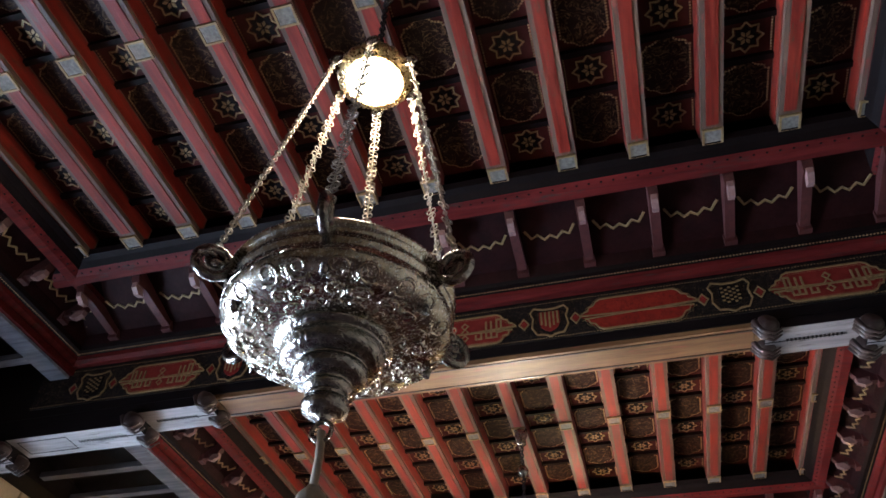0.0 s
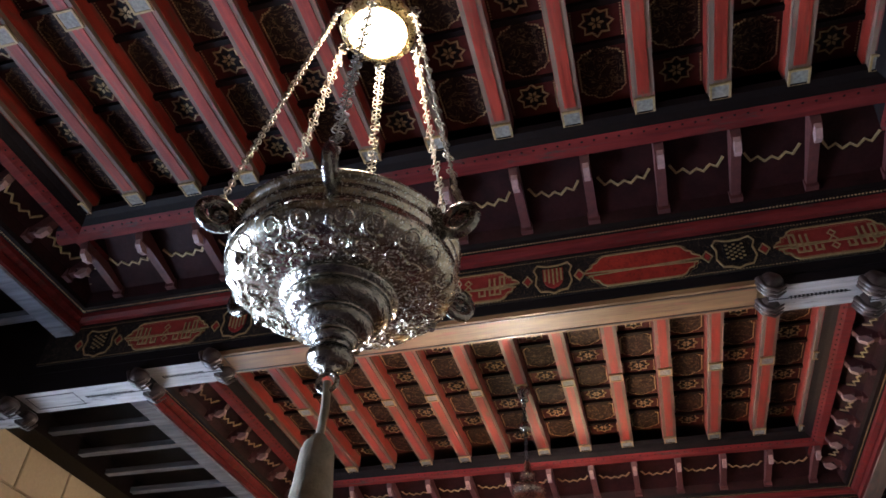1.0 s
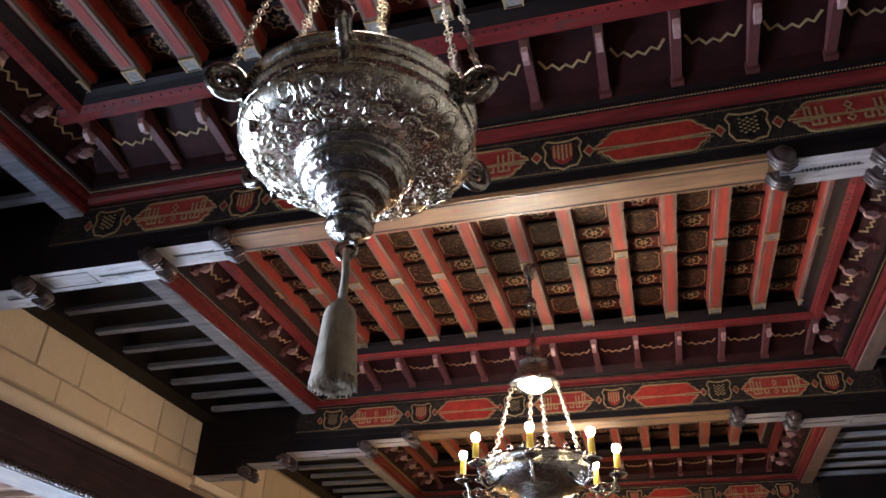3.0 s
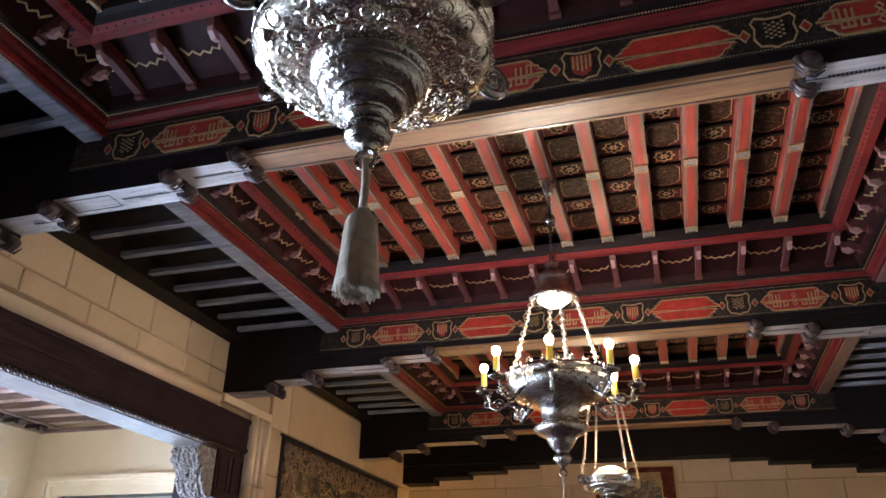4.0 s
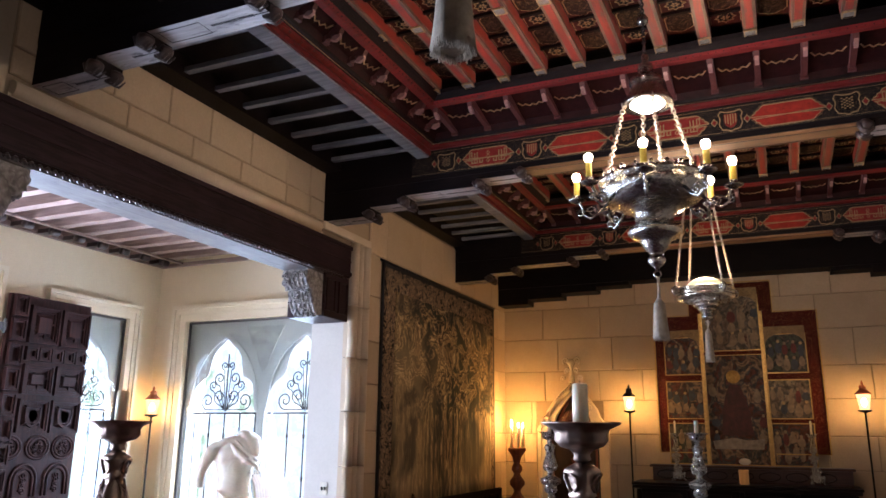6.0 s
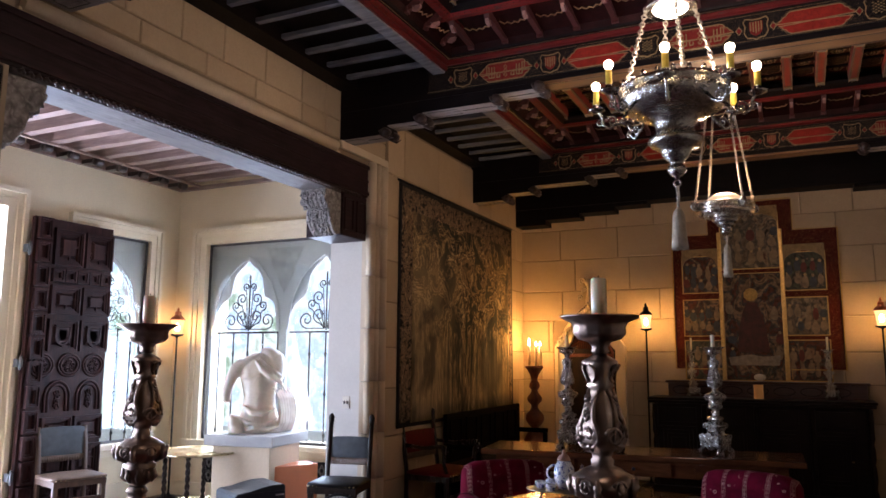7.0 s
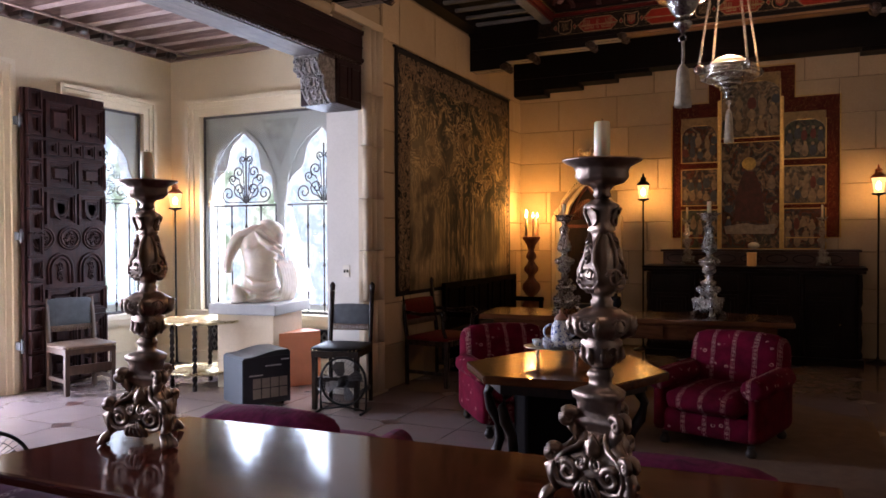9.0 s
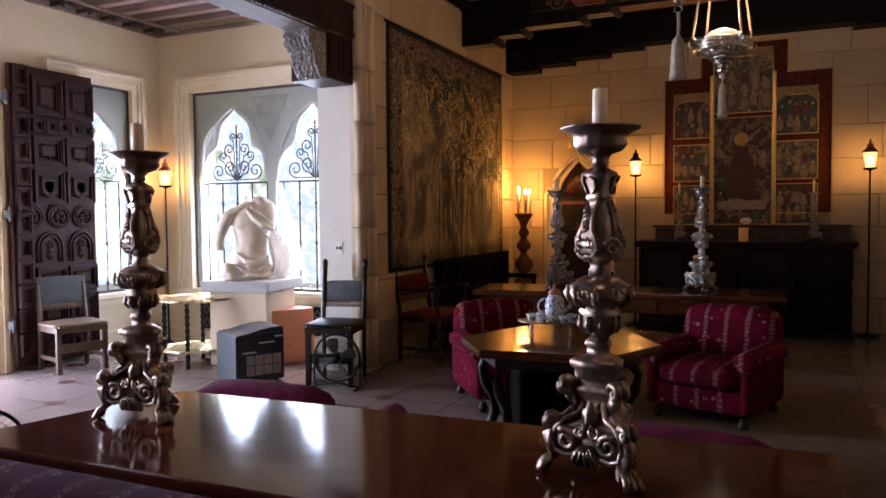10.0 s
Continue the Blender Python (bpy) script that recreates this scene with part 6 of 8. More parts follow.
# ---- tall candlesticks ----
def tall_candlestick(m, mat, label, group):
    """A baroque candlestick on three scrolled feet, 0.93 m to its dish."""
    ob = thing("candlestick", label, "candlestick", m, group)
    tri = lambda a, z: 1 + 0.10 * math.cos(3 * a)

    def face(a, z):
        w = (a + math.pi / 3) % (2 * math.pi / 3) - math.pi / 3
        sharp = min(1 / math.cos(math.pi / 3 - abs(w)), 1.9)
        return sharp if z < 0.255 else 1 + (sharp - 1) * 0.35

    bm = fresh()
    lathe(bm, [(0.02, 0.06), (0.056, 0.055), (0.066, 0.075), (0.069, 0.10), (0.064, 0.13), (0.050, 0.15), (0.037, 0.17), (0.033, 0.195), (0.036, 0.21), (0.044, 0.222), (0.047, 0.236), (0.040, 0.248), (0.050, 0.262), (0.052, 0.285), (0.060, 0.292), (0.062, 0.308), (0.050, 0.316), (0.027, 0.325), (0.026, 0.345), (0.032, 0.352), (0.028, 0.362), (0.022, 0.372)], 60, None, 0, face)
    for k in range(3):
        t = 2 * math.pi * k / 3
        r = Matrix.Rotation(t, 4, "Z")
        # corner rib, ear, shoulder volute and claw foot
        line = [(0.088, 0.232), (0.066, 0.20), (0.068, 0.17), (0.092, 0.148), (0.128, 0.135), (0.140, 0.105), (0.130, 0.07), (0.122, 0.045), (0.140, 0.022), (0.156, 0.010)]
        tube(bm, [r @ Vector((a, 0, b)) for a, b in line], 0.017, 10, 0, False, lambda q: 1.1 - 0.25 * q)
        for c, rad, s, th in (((0.090, 0.236), 0.022, -1, 0.012), ((0.132, 0.138), 0.020, -1, 0.011)):
            for side in (-0.012, 0.012):
                tube(bm, [r @ Vector((p[0], side, p[1])) for p in scroll(c, rad, 1.3, s, 0.4, 18)], th, 8, 0, False, lambda q: 1.1 - 0.5 * q)
        for j in (-1, 0, 1):
            tube(bm, [r @ Vector((0.128, j * 0.011, 0.042)), r @ Vector((0.152, j * 0.017, 0.026)), r @ Vector((0.163, j * 0.02, 0.006))], 0.011, 8)
        # carved face between the corners
        f = Matrix.Rotation(t + math.pi / 3, 4, "Z")
        deep = lambda z: 0.070 if z < 0.13 else 0.070 - (z - 0.13) * 0.62
        for s in (-1, 1):
            for cy, cz, rad, th, ph in ((0.062, 0.098, 0.031, 0.0095, 0.8), (0.024, 0.128, 0.018, 0.007, 2.2), (0.022, 0.186, 0.016, 0.006, 0.4)):
                tube(bm, [f @ Vector((deep(cz + p[1]) + 0.002, s * (cy + p[0]), cz + p[1])) for p in scroll((0, 0), rad, 1.5, 1, ph, 22)], th, 8, 0, False, lambda q: 1.2 - 0.6 * q)
            edge = [(0.030, 0.215), (0.030, 0.185), (0.046, 0.162), (0.078, 0.146), (0.098, 0.125), (0.104, 0.095), (0.092, 0.068), (0.066, 0.058), (0.040, 0.064), (0.022, 0.05)]
            tube(bm, [f @ Vector((deep(v) + 0.003, s * u, v)) for u, v in edge], 0.0085, 8)
        for j in range(5):
            w = (j - 2) * 0.011
            tube(bm, [f @ Vector((0.070, w * 0.3, 0.088)), f @ Vector((0.083, w * 1.1, 0.072)), f @ Vector((0.078, w * 1.7, 0.05)), f @ Vector((0.068, w * 1.6, 0.036))], 0.0085, 8)
        cushion(bm, deep(0.16) - 0.01, deep(0.16) + 0.012, -0.016, 0.016, 0.135, 0.19, 0.01, f, 4)
    base = part("base", bm, mat, ob, "three-footed scrolled base")
    bm = fresh()
    prof = [(0.022, 0.372), (0.04, 0.385), (0.052, 0.405), (0.05, 0.43), (0.056, 0.442), (0.045, 0.452), (0.075, 0.468), (0.084, 0.49), (0.082, 0.51), (0.06, 0.522), (0.05, 0.53), (0.028, 0.538), (0.03, 0.552), (0.024, 0.56), (0.028, 0.572), (0.046, 0.585), (0.058, 0.60), (0.06, 0.62), (0.052, 0.65), (0.04, 0.69), (0.031, 0.725), (0.029, 0.738), (0.037, 0.744), (0.033, 0.752), (0.036, 0.775), (0.046, 0.798), (0.047, 0.81), (0.03, 0.82), (0.016, 0.828)]
    lathe(bm, prof, 36, None, 0, lambda a, z: 1 + (0.09 if 0.57 < z < 0.80 else 0.06) * math.cos(3 * a + 1.05))
    for k in range(3):
        t = 2 * math.pi * k / 3 + 0.5
        for j in range(6):
            z = 0.66 + j * 0.012
            tube(bm, [(0.040 * math.cos(t - 0.25), 0.040 * math.sin(t - 0.25), z), (0.047 * math.cos(t), 0.047 * math.sin(t), z - 0.012), (0.040 * math.cos(t + 0.25), 0.040 * math.sin(t + 0.25), z)], 0.004, 5)
    # framed C-scrolls on the pear body and lobes on the lower knops
    def rad(z):
        for (r0, z0), (r1, z1) in zip(prof, prof[1:]):
            if z0 <= z <= z1:
                return r0 + (r1 - r0) * (z - z0) / max(z1 - z0, 1e-6)
        return prof[-1][0]

    def on(t, z, out=1.08):
        return (rad(z) * out * math.cos(t), rad(z) * out * math.sin(t), z)

    for k in range(3):
        t = 2 * math.pi * k / 3 + 0.70
        for s in (-1, 1):
            for line, th in ((((0.10, 0.592), (0.45, 0.590), (0.72, 0.607), (0.68, 0.632), (0.45, 0.655), (0.35, 0.69), (0.50, 0.72), (0.75, 0.735)), 0.0058), (((0.15, 0.615), (0.38, 0.612), (0.42, 0.630), (0.25, 0.640), (0.18, 0.628)), 0.0045), (((0.0, 0.70), (0.20, 0.685), (0.16, 0.665), (0.0, 0.655)), 0.0045), (((0.2, 0.800), (0.55, 0.790), (0.5, 0.768), (0.2, 0.755)), 0.0045)):
                tube(bm, [on(t + s * a, z) for a, z in line], th, 6)
        for j in range(3):
            tube(bm, [on(t + (j - 1) * 0.28, 0.592 + 0.002 * j, 1.06), on(t + (j - 1) * 0.2, 0.578, 1.2)], 0.006, 6)
    for k in range(9):
        t = 2 * math.pi * k / 9
        tube(bm, [on(t, 0.456, 1.02), on(t, 0.474, 1.04), on(t, 0.492, 1.03), on(t, 0.512, 1.02)], 0.011, 6, 0, False, lambda q: 0.6 + 0.6 * math.sin(math.pi * q))
        tube(bm, [on(t + 0.2, 0.386, 1.02), on(t + 0.2, 0.405, 1.04), on(t + 0.2, 0.43, 1.02)], 0.008, 6, 0, False, lambda q: 0.6 + 0.6 * math.sin(math.pi * q))
    stem = part("stem", bm, mat, ob, "bulbous chased stem")
    for z, r0, c, size in ((0.49, 0.086, 6, 0.022), (0.615, 0.062, 3, 0.026), (0.42, 0.054, 3, 0.016)):
        boss_ring(stem, c, r0, z, size, 0.0, 0.0, mat)
    bm = fresh()
    prof = [(0.016, 0.828), (0.024, 0.836), (0.02, 0.846), (0.03, 0.86), (0.056, 0.868), (0.07, 0.884), (0.068, 0.90), (0.075, 0.912), (0.104, 0.926), (0.106, 0.931), (0.095, 0.931), (0.06, 0.92), (0.02, 0.918)]
    lathe(bm, prof, 40, None, 0, lambda a, z: 1 + (0.025 * math.cos(12 * a) if z < 0.905 else 0))
    part("dish", bm, mat, ob, "wide rimmed drip dish")
    return ob


def candle(x, y, z, r, h, label="ivory wax candle in a candlestick"):
    ob = thing("candle", label, "candle", pose(x, y, z), "candles")
    bm = fresh()
    lathe(bm, [(r, 0), (r * 1.01, h * 0.5), (r * 0.98, h * 0.98), (r * 0.8, h), (0.0, h * 0.985)], 20, None, 0, lambda a, q: 1 + 0.02 * math.sin(3 * a + 9 * q))
    part("wax", bm, WAX, ob)
    bm = fresh()
    tube(bm, [(0, 0, h * 0.98), (0.001, 0, h + 0.008)], 0.0012, 5)
    part("wick", bm, BLACK, ob)


near = tall_candlestick(pose(-0.448, 2.0, TABLE_Z, 0, 0, -46), BRONZE, "tall silvered baroque candlestick on the walnut table", "candlesticks on the long tables")
candle(-0.448, 2.0, TABLE_Z + 0.918, 0.021, 0.115)
copy_thing(near, pose(-2.07, 1.97, TABLE_Z, 0, 0, -20))
candle(-2.07, 1.97, TABLE_Z + 0.918, 0.021, 0.115)
far_stick = tall_candlestick(pose(-1.98, 7.0, 0.80, 0, 0, 10), SILVER, "tall bright silver candlestick on the oak table", "candlesticks on the long tables")
copy_thing(far_stick, pose(-0.68, 7.16, 0.80, 0, 0, 45))
for x, y in ((-1.98, 7.0), (-0.68, 7.16)):
    candle(x, y, 0.80 + 0.918, 0.018, 0.12)
small = Matrix.Diagonal((0.62, 0.62, 0.62, 1))
for x in (-1.24, 0.32):
    c = copy_thing(far_stick, pose(x, 10.12, 1.166) @ small)
    tagged(c, "smaller silver candlestick on the dark buffet", "candlestick", "candlesticks on the buffet")
    candle(x, 10.12, 1.166 + 0.569, 0.012, 0.16)

# ---- sofas against the long table ----


def sofa(m, w, label, name="sofa"):
    """Faces -y; its back stands at y = 0."""
    ob = thing(name, label, "sofa", m)
    bm = fresh()
    cushion(bm, -w / 2, w / 2, -0.78, -0.02, 0.10, 0.40, 0.01)
    part("base", bm, PLAIN_RED, ob)
    bm = fresh()
    cushion(bm, -w / 2 + 0.02, w / 2 - 0.02, -0.24, 0.0, 0.12, 0.80, 0.012)
    part("backrest", bm, PLUM_STRIPE, ob)
    for k in range(3):
        bm = fresh()
        x0 = -w / 2 + 0.16 + k * (w - 0.32) / 3
        cushion(bm, x0 + 0.005, x0 + (w - 0.32) / 3 - 0.005, -0.80, -0.2, 0.38, 0.52, 0.03)
        part("seat_cushion", bm, PLUM_STRIPE, ob)
    for s in (-1, 1):
        bm = fresh()
        x = s * (w / 2 - 0.08)
        cushion(bm, x - 0.08, x + 0.08, -0.80, -0.05, 0.12, 0.60, 0.01)
        part("armrest", bm, PLAIN_RED, ob)
        for y in (-0.7, -0.1):
            part("foot", bun_foot(x, y, 0.105), OAK_DARK, ob)
    return ob


sofa(pose(-1.66, 1.485, 0, 0, 0, 0), 2.1, "dark plum striped sofa with its back to the walnut table")


# ---- chairs ----
def studs(bm, pts, r=0.006):
    for p in pts:
        lathe(bm, [(r, 0), (r * 0.8, r * 0.5), (0.0, r * 0.8)], 6, Matrix.Translation(p) @ Matrix.Rotation(math.pi / 2, 4, "X"))


def side_chair(m, frame_mat, leather, label, seat_z=0.47, top=1.12, w=0.5, d=0.44, finials=True, arms=False, seat_leather=None):
    """An old Spanish chair; it faces -y."""
    ob = thing("chair", label, "chair", m, "old chairs along the walls")
    for s in (-1, 1):
        x = s * (w / 2 - 0.025)
        bm = fresh()
        box(bm, x - 0.022, x + 0.022, -d / 2, -d / 2 + 0.045, 0, seat_z - 0.03, None, 0, 0.004)
        part("leg", bm, frame_mat, ob)
        bm = fresh()
        tube(bm, [(x, d / 2 - 0.02, 0), (x, d / 2 - 0.02, seat_z), (x, d / 2 + 0.02, seat_z + 0.3), (x, d / 2 + 0.05, top)], 0.026, 4)
        part("back_post", bm, frame_mat, ob)
        if finials:
            bm = fresh()
            lathe(bm, [(0.018, 0), (0.028, 0.015), (0.024, 0.03), (0.03, 0.05), (0.02, 0.075), (0.004, 0.09)], 10, Matrix.Translation((x, d / 2 + 0.05, top - 0.004)))
            part("finial", bm, frame_mat, ob)
        bm = fresh()
        box(bm, x - 0.012, x + 0.012, -d / 2 + 0.045, d / 2 - 0.04, 0.12, 0.155)
        part("stretcher", bm, frame_mat, ob)
        if arms:
            bm = fresh()
            tube(bm, [(x, d / 2 + 0.01, seat_z + 0.26), (x * 1.04, 0.05, seat_z + 0.24), (x * 1.08, -d / 2 + 0.08, seat_z + 0.27)] + [(x * 1.08, -d / 2 + 0.03 + q[0], seat_z + 0.235 + q[1]) for q in scroll((0, 0), 0.035, 1.2, -1, 1.57, 14)], 0.02, 7)
            part("armrest", bm, frame_mat, ob, "carved scroll armrest")
            bm = fresh()
            tube(bm, [(x, -d / 2 + 0.02, seat_z - 0.02), (x * 1.02, -d / 2 + 0.06, seat_z + 0.1), (x * 1.06, -d / 2 + 0.05, seat_z + 0.235)], 0.02, 7)
            part("arm_post", bm, frame_mat, ob)
    bm = fresh()
    box(bm, -w / 2 + 0.03, w / 2 - 0.03, -d / 2 + 0.008, -d / 2 + 0.032, 0.2, 0.29, None, 0, 0.004)
    part("front_stretcher", bm, frame_mat, ob)
    bm = fresh()
    box(bm, -w / 2, w / 2, -d / 2 - 0.005, d / 2 - 0.03, seat_z - 0.075, seat_z - 0.02, None, 0, 0.006)
    part("seat_rail", bm, frame_mat, ob)
    bm = fresh()
    cushion(bm, -w / 2 - 0.008, w / 2 + 0.008, -d / 2 - 0.012, d / 2 - 0.03, seat_z - 0.025, seat_z + 0.02, 0.012)
    seat = part("seat", bm, seat_leather or leather, ob)
    bm = fresh()
    studs(bm, [(-w / 2 + 0.02 + k * (w - 0.04) / 11, -d / 2 - 0.013, seat_z - 0.008) for k in range(12)], 0.008)
    tagged(part("nail_row", bm, NAIL, seat, "row of brass nails"), kind="stuff")
    bm = fresh()
    cushion(bm, -w / 2 + 0.03, w / 2 - 0.03, -0.016, 0.016, 0, top - seat_z - (0.29 if finials else 0.17), 0.008, pose(0, d / 2 + 0.012, seat_z + 0.165, -5, 0, 0))
    back = part("backrest", bm, leather, ob)
    bm = fresh()
    for k in range(26):
        x = -w / 2 + 0.05 + k * (w - 0.1) / 25
        tube(bm, [(x, d / 2 - 0.004, seat_z + 0.175), (x + 0.003, d / 2 - 0.008, seat_z + 0.115)], 0.007, 4)
    tagged(part("fringe", bm, TAN_LEATHER, back, "tan fringe"), kind="stuff")
    return ob


side_chair(pose(-6.47, 5.26, 0, 0, 0, 74), CHAIR_WOOD, GREY_LEATHER, "low wooden chair with grey leather and fringe before the door leaf", 0.47, 0.92, 0.5, 0.46, False, False, TAN_LEATHER)
side_chair(pose(-3.70, 5.78, 0, 0, 0, 14), OAK_DARK, GREY_LEATHER, "dark chair with grey leather back beside the jamb", 0.54, 1.02, 0.44, 0.46, True, False, BLACK)
side_chair(pose(-3.35, 7.14, 0, 0, 0, 84), BLACK_OAK, RED_LEATHER, "dark carved armchair with red upholstery below the tapestry", 0.49, 1.0, 0.64, 0.52, True, True)

# floor fan in front of the dark chair
fan = thing("floor_fan", "black round floor fan with wire cage at rest", "fan", pose(-3.56, 5.56, 0, 0, 0, 12) @ Matrix.Diagonal((0.85, 0.85, 0.85, 1)))
bm = fresh()
to = lambda r, t, y=0.0: (r * math.cos(t), y, 0.31 + r * math.sin(t))
tube(bm, [to(0.245, 2 * math.pi * k / 40) for k in range(40)], 0.013, 8, 0, True)
part("cage_rim", bm, IRON, fan)
bm = fresh()
for k in range(36):
    t = 2 * math.pi * k / 36
    tube(bm, [to(0.05, t + 0.35, -0.05), to(0.15, t + 0.15, -0.05), to(0.245, t, 0)], 0.0022, 4)
for r in (0.08, 0.14, 0.2):
    tube(bm, [to(r, 2 * math.pi * k / 30, -0.05 + 0.12 * max(0, r - 0.15)) for k in range(30)], 0.002, 4, 0, True)
tagged(part("cage_wires", bm, IRON, fan), kind="stuff")
for k in range(4):
    bm = fresh()
    t = k * math.pi / 2 + 0.4
    pts = [to(0.04, t), to(0.10, t - 0.45, 0.03), to(0.20, t - 0.40, 0.03), to(0.215, t), to(0.19, t + 0.3, -0.02), to(0.10, t + 0.35, -0.02)]
    vs = [bm.verts.new(p) for p in pts] + [bm.verts.new((p[0], p[1] + 0.004, p[2])) for p in pts]
    bm.faces.new(vs[:6])
    bm.faces.new(list(reversed(vs[6:])))
    for j in range(6):
        bm.faces.new((vs[j], vs[(j + 1) % 6], vs[6 + (j + 1) % 6], vs[6 + j]))
    part("blade", bm, plain("grey_fan_blade", (0.12, 0.12, 0.125), 0.4, 0.3), fan)
bm = fresh()
lathe(bm, [(0.0, -0.05), (0.045, -0.045), (0.055, 0.0), (0.05, 0.09), (0.0, 0.1)], 18, Matrix(((1, 0, 0, 0), (0, 0, 1, 0), (0, -1, 0, 0.31), (0, 0, 0, 1))))
part("motor", bm, BLACK, fan)
for s in (-1, 1):
    bm = fresh()
    tube(bm, [(s * 0.25, 0, 0.31), (s * 0.25, 0, 0.08), (s * 0.24, 0.0, 0.014)], 0.011, 7)
    tube(bm, [(s * 0.24, -0.16, 0.012), (s * 0.24, 0.16, 0.012)], 0.012, 7)
    part("stand_leg", bm, IRON, fan)
bm = fresh()
tube(bm, [(-0.24, 0, 0.014), (0, 0, 0.05), (0.24, 0, 0.014)], 0.010, 7)
part("cross_bar", bm, IRON, fan)

# grey and orange cabinets on the alcove floor
GREY_BOX = plain("grey_enamel", (0.022, 0.031, 0.04), 0.4, 0, 0.2, 6)
NAVY_BOX = plain("dark_front_panel", (0.018, 0.022, 0.035), 0.35, 0, 0.3, 6)
unit = thing("air_purifier", "grey-blue box air purifier with a dark vented front", "appliance", pose(-4.49, 5.54, 0, 0, 0, -27) @ Matrix.Diagonal((0.6, 0.86, 0.79, 1)))
bm = fresh()
prof = [(-0.27, 0.03), (0.27, 0.03), (0.27, 0.55), (0.24, 0.575), (0.12, 0.585), (0.0, 0.615), (-0.12, 0.635), (-0.25, 0.635), (-0.27, 0.61)]
prism(bm, [(-u, v) for u, v in prof], Matrix(((0, 0, 1, -0.36), (1, 0, 0, 0), (0, 1, 0, 0), (0, 0, 0, 1))), 0.72)
part("case", bm, GREY_BOX, unit)
bm = fresh()
box(bm, 0.358, 0.372, -0.255, 0.265, 0.05, 0.57, None, 0, 0.004)
front = part("front_panel", bm, NAVY_BOX, unit)
for i in range(4):
    for j in range(2):
        bm = fresh()
        box(bm, 0.371, 0.376, -0.16 + i * 0.10, -0.07 + i * 0.10, 0.10 + j * 0.12, 0.21 + j * 0.12)
        part("filter_window", bm, plain("pale_filter", (0.30, 0.27, 0.24), 0.8), front)
for y0, y1, z in ((-0.02, 0.16, 0.46), (-0.20, -0.05, 0.36), (0.16, 0.25, 0.52)):
    bm = fresh()
    box(bm, 0.371, 0.384, y0, y1, z, z + 0.014)
    part("trim_bar", bm, plain("white_bar", (0.6, 0.62, 0.64), 0.4), front)
for x in (-0.3, 0.3):
    for y in (-0.2, 0.2):
        bm = fresh()
        lathe(bm, [(0.0, -0.012), (0.02, -0.012), (0.02, 0.012), (0.0, 0.012)], 12, Matrix(((1, 0, 0, x), (0, 0, 1, y), (0, -1, 0, 0.02), (0, 0, 0, 1))))
        box(bm, x - 0.015, x + 0.015, y - 0.01, y + 0.01, 0.02, 0.04)
        part("castor", bm, BLACK, unit)
ORANGE = plain("orange_brown_panel", (0.62, 0.20, 0.08), 0.45, 0, 0.15, 5)
amp = thing("sound_cabinet", "orange-brown sided cabinet with a grey control front", "cabinet", pose(-4.72, 6.40, 0, 0, 0, -29) @ Matrix.Diagonal((0.62, 0.85, 0.92, 1)))
bm = fresh()
box(bm, -0.22, 0.22, -0.30, 0.30, 0.0, 0.60, None, 0, 0.006)
part("case", bm, ORANGE, amp)
bm = fresh()
box(bm, -0.225, 0.225, -0.316, -0.301, 0.02, 0.58, None, 0, 0.003)
panel = part("control_panel", bm, plain("grey_control_panel", (0.22, 0.23, 0.25), 0.4), amp)
for k in range(3):
    bm = fresh()
    box(bm, -0.19 + k * 0.13, -0.09 + k * 0.13, -0.322, -0.3165, 0.40, 0.44)
    part("meter", bm, BLACK, panel)
for k in range(3):
    bm = fresh()
    lathe(bm, [(0.012, 0), (0.011, 0.015), (0.0, 0.016)], 10, Matrix.Translation((0.06 + k * 0.05, -0.3165, 0.52)) @ Matrix.Rotation(math.pi / 2, 4, "X"))
    part("dial", bm, plain("pale_dial", (0.6, 0.6, 0.6), 0.4), panel)
cable = thing("cable", "thin black cable on the floor", "cable")
bm = fresh()
tube(bm, [(-4.35 + 0.1 * k + 0.03 * math.sin(k * 1.7), 6.1 - 0.06 * k + 0.09 * math.sin(k * 1.1), 0.006) for k in range(9)], 0.004, 5)
part("lead", bm, BLACK, cable)

# ---- marble torso on its pedestal ----
n = Nodes("white_marble")
mb = n.ramp(n.noise(6, 7, 0.65, None, 0.8), (0.35, (0.66, 0.59, 0.49)), (0.7, (0.50, 0.42, 0.33)))
MARBLE = n.done(mb, 0.4, 0, n.noise(30, 5), 0.15, 0.004, Subsurface_Weight=0.1)
ped = thing("pedestal", "square pale stone pedestal with a grey slab", "pedestal", pose(-5.05, 6.30, 0, 0, 0, 9))
bm = fresh()
box(bm, -0.32, 0.32, -0.31, 0.31, 0.0, 0.75, None, 0, 0.01)
part("shaft", bm, STONE_TRIM, ped)
bm = fresh()
box(bm, -0.38, 0.38, -0.38, 0.38, 0.751, 0.86, None, 0, 0.012)
part("slab", bm, plaster("grey_slab", (0.36, 0.36, 0.35), (0.29, 0.29, 0.285), 0.6, 5), ped, "grey stone slab")
bm = fresh()


def limb(pts, radii, seg=20):
    rings = []
    for (x, y, z), (a, b) in zip(pts, radii):
        rings.append([bm.verts.new((x + a * math.cos(2 * math.pi * k / seg), y + b * math.sin(2 * math.pi * k / seg), z)) for k in range(seg)])
    for p, q in zip(rings, rings[1:]):
        for k in range(seg):
            bm.faces.new((p[k], p[(k + 1) % seg], q[(k + 1) % seg], q[k])).smooth = True
    bm.faces.new(list(reversed(rings[0])))
    bm.faces.new(rings[-1])


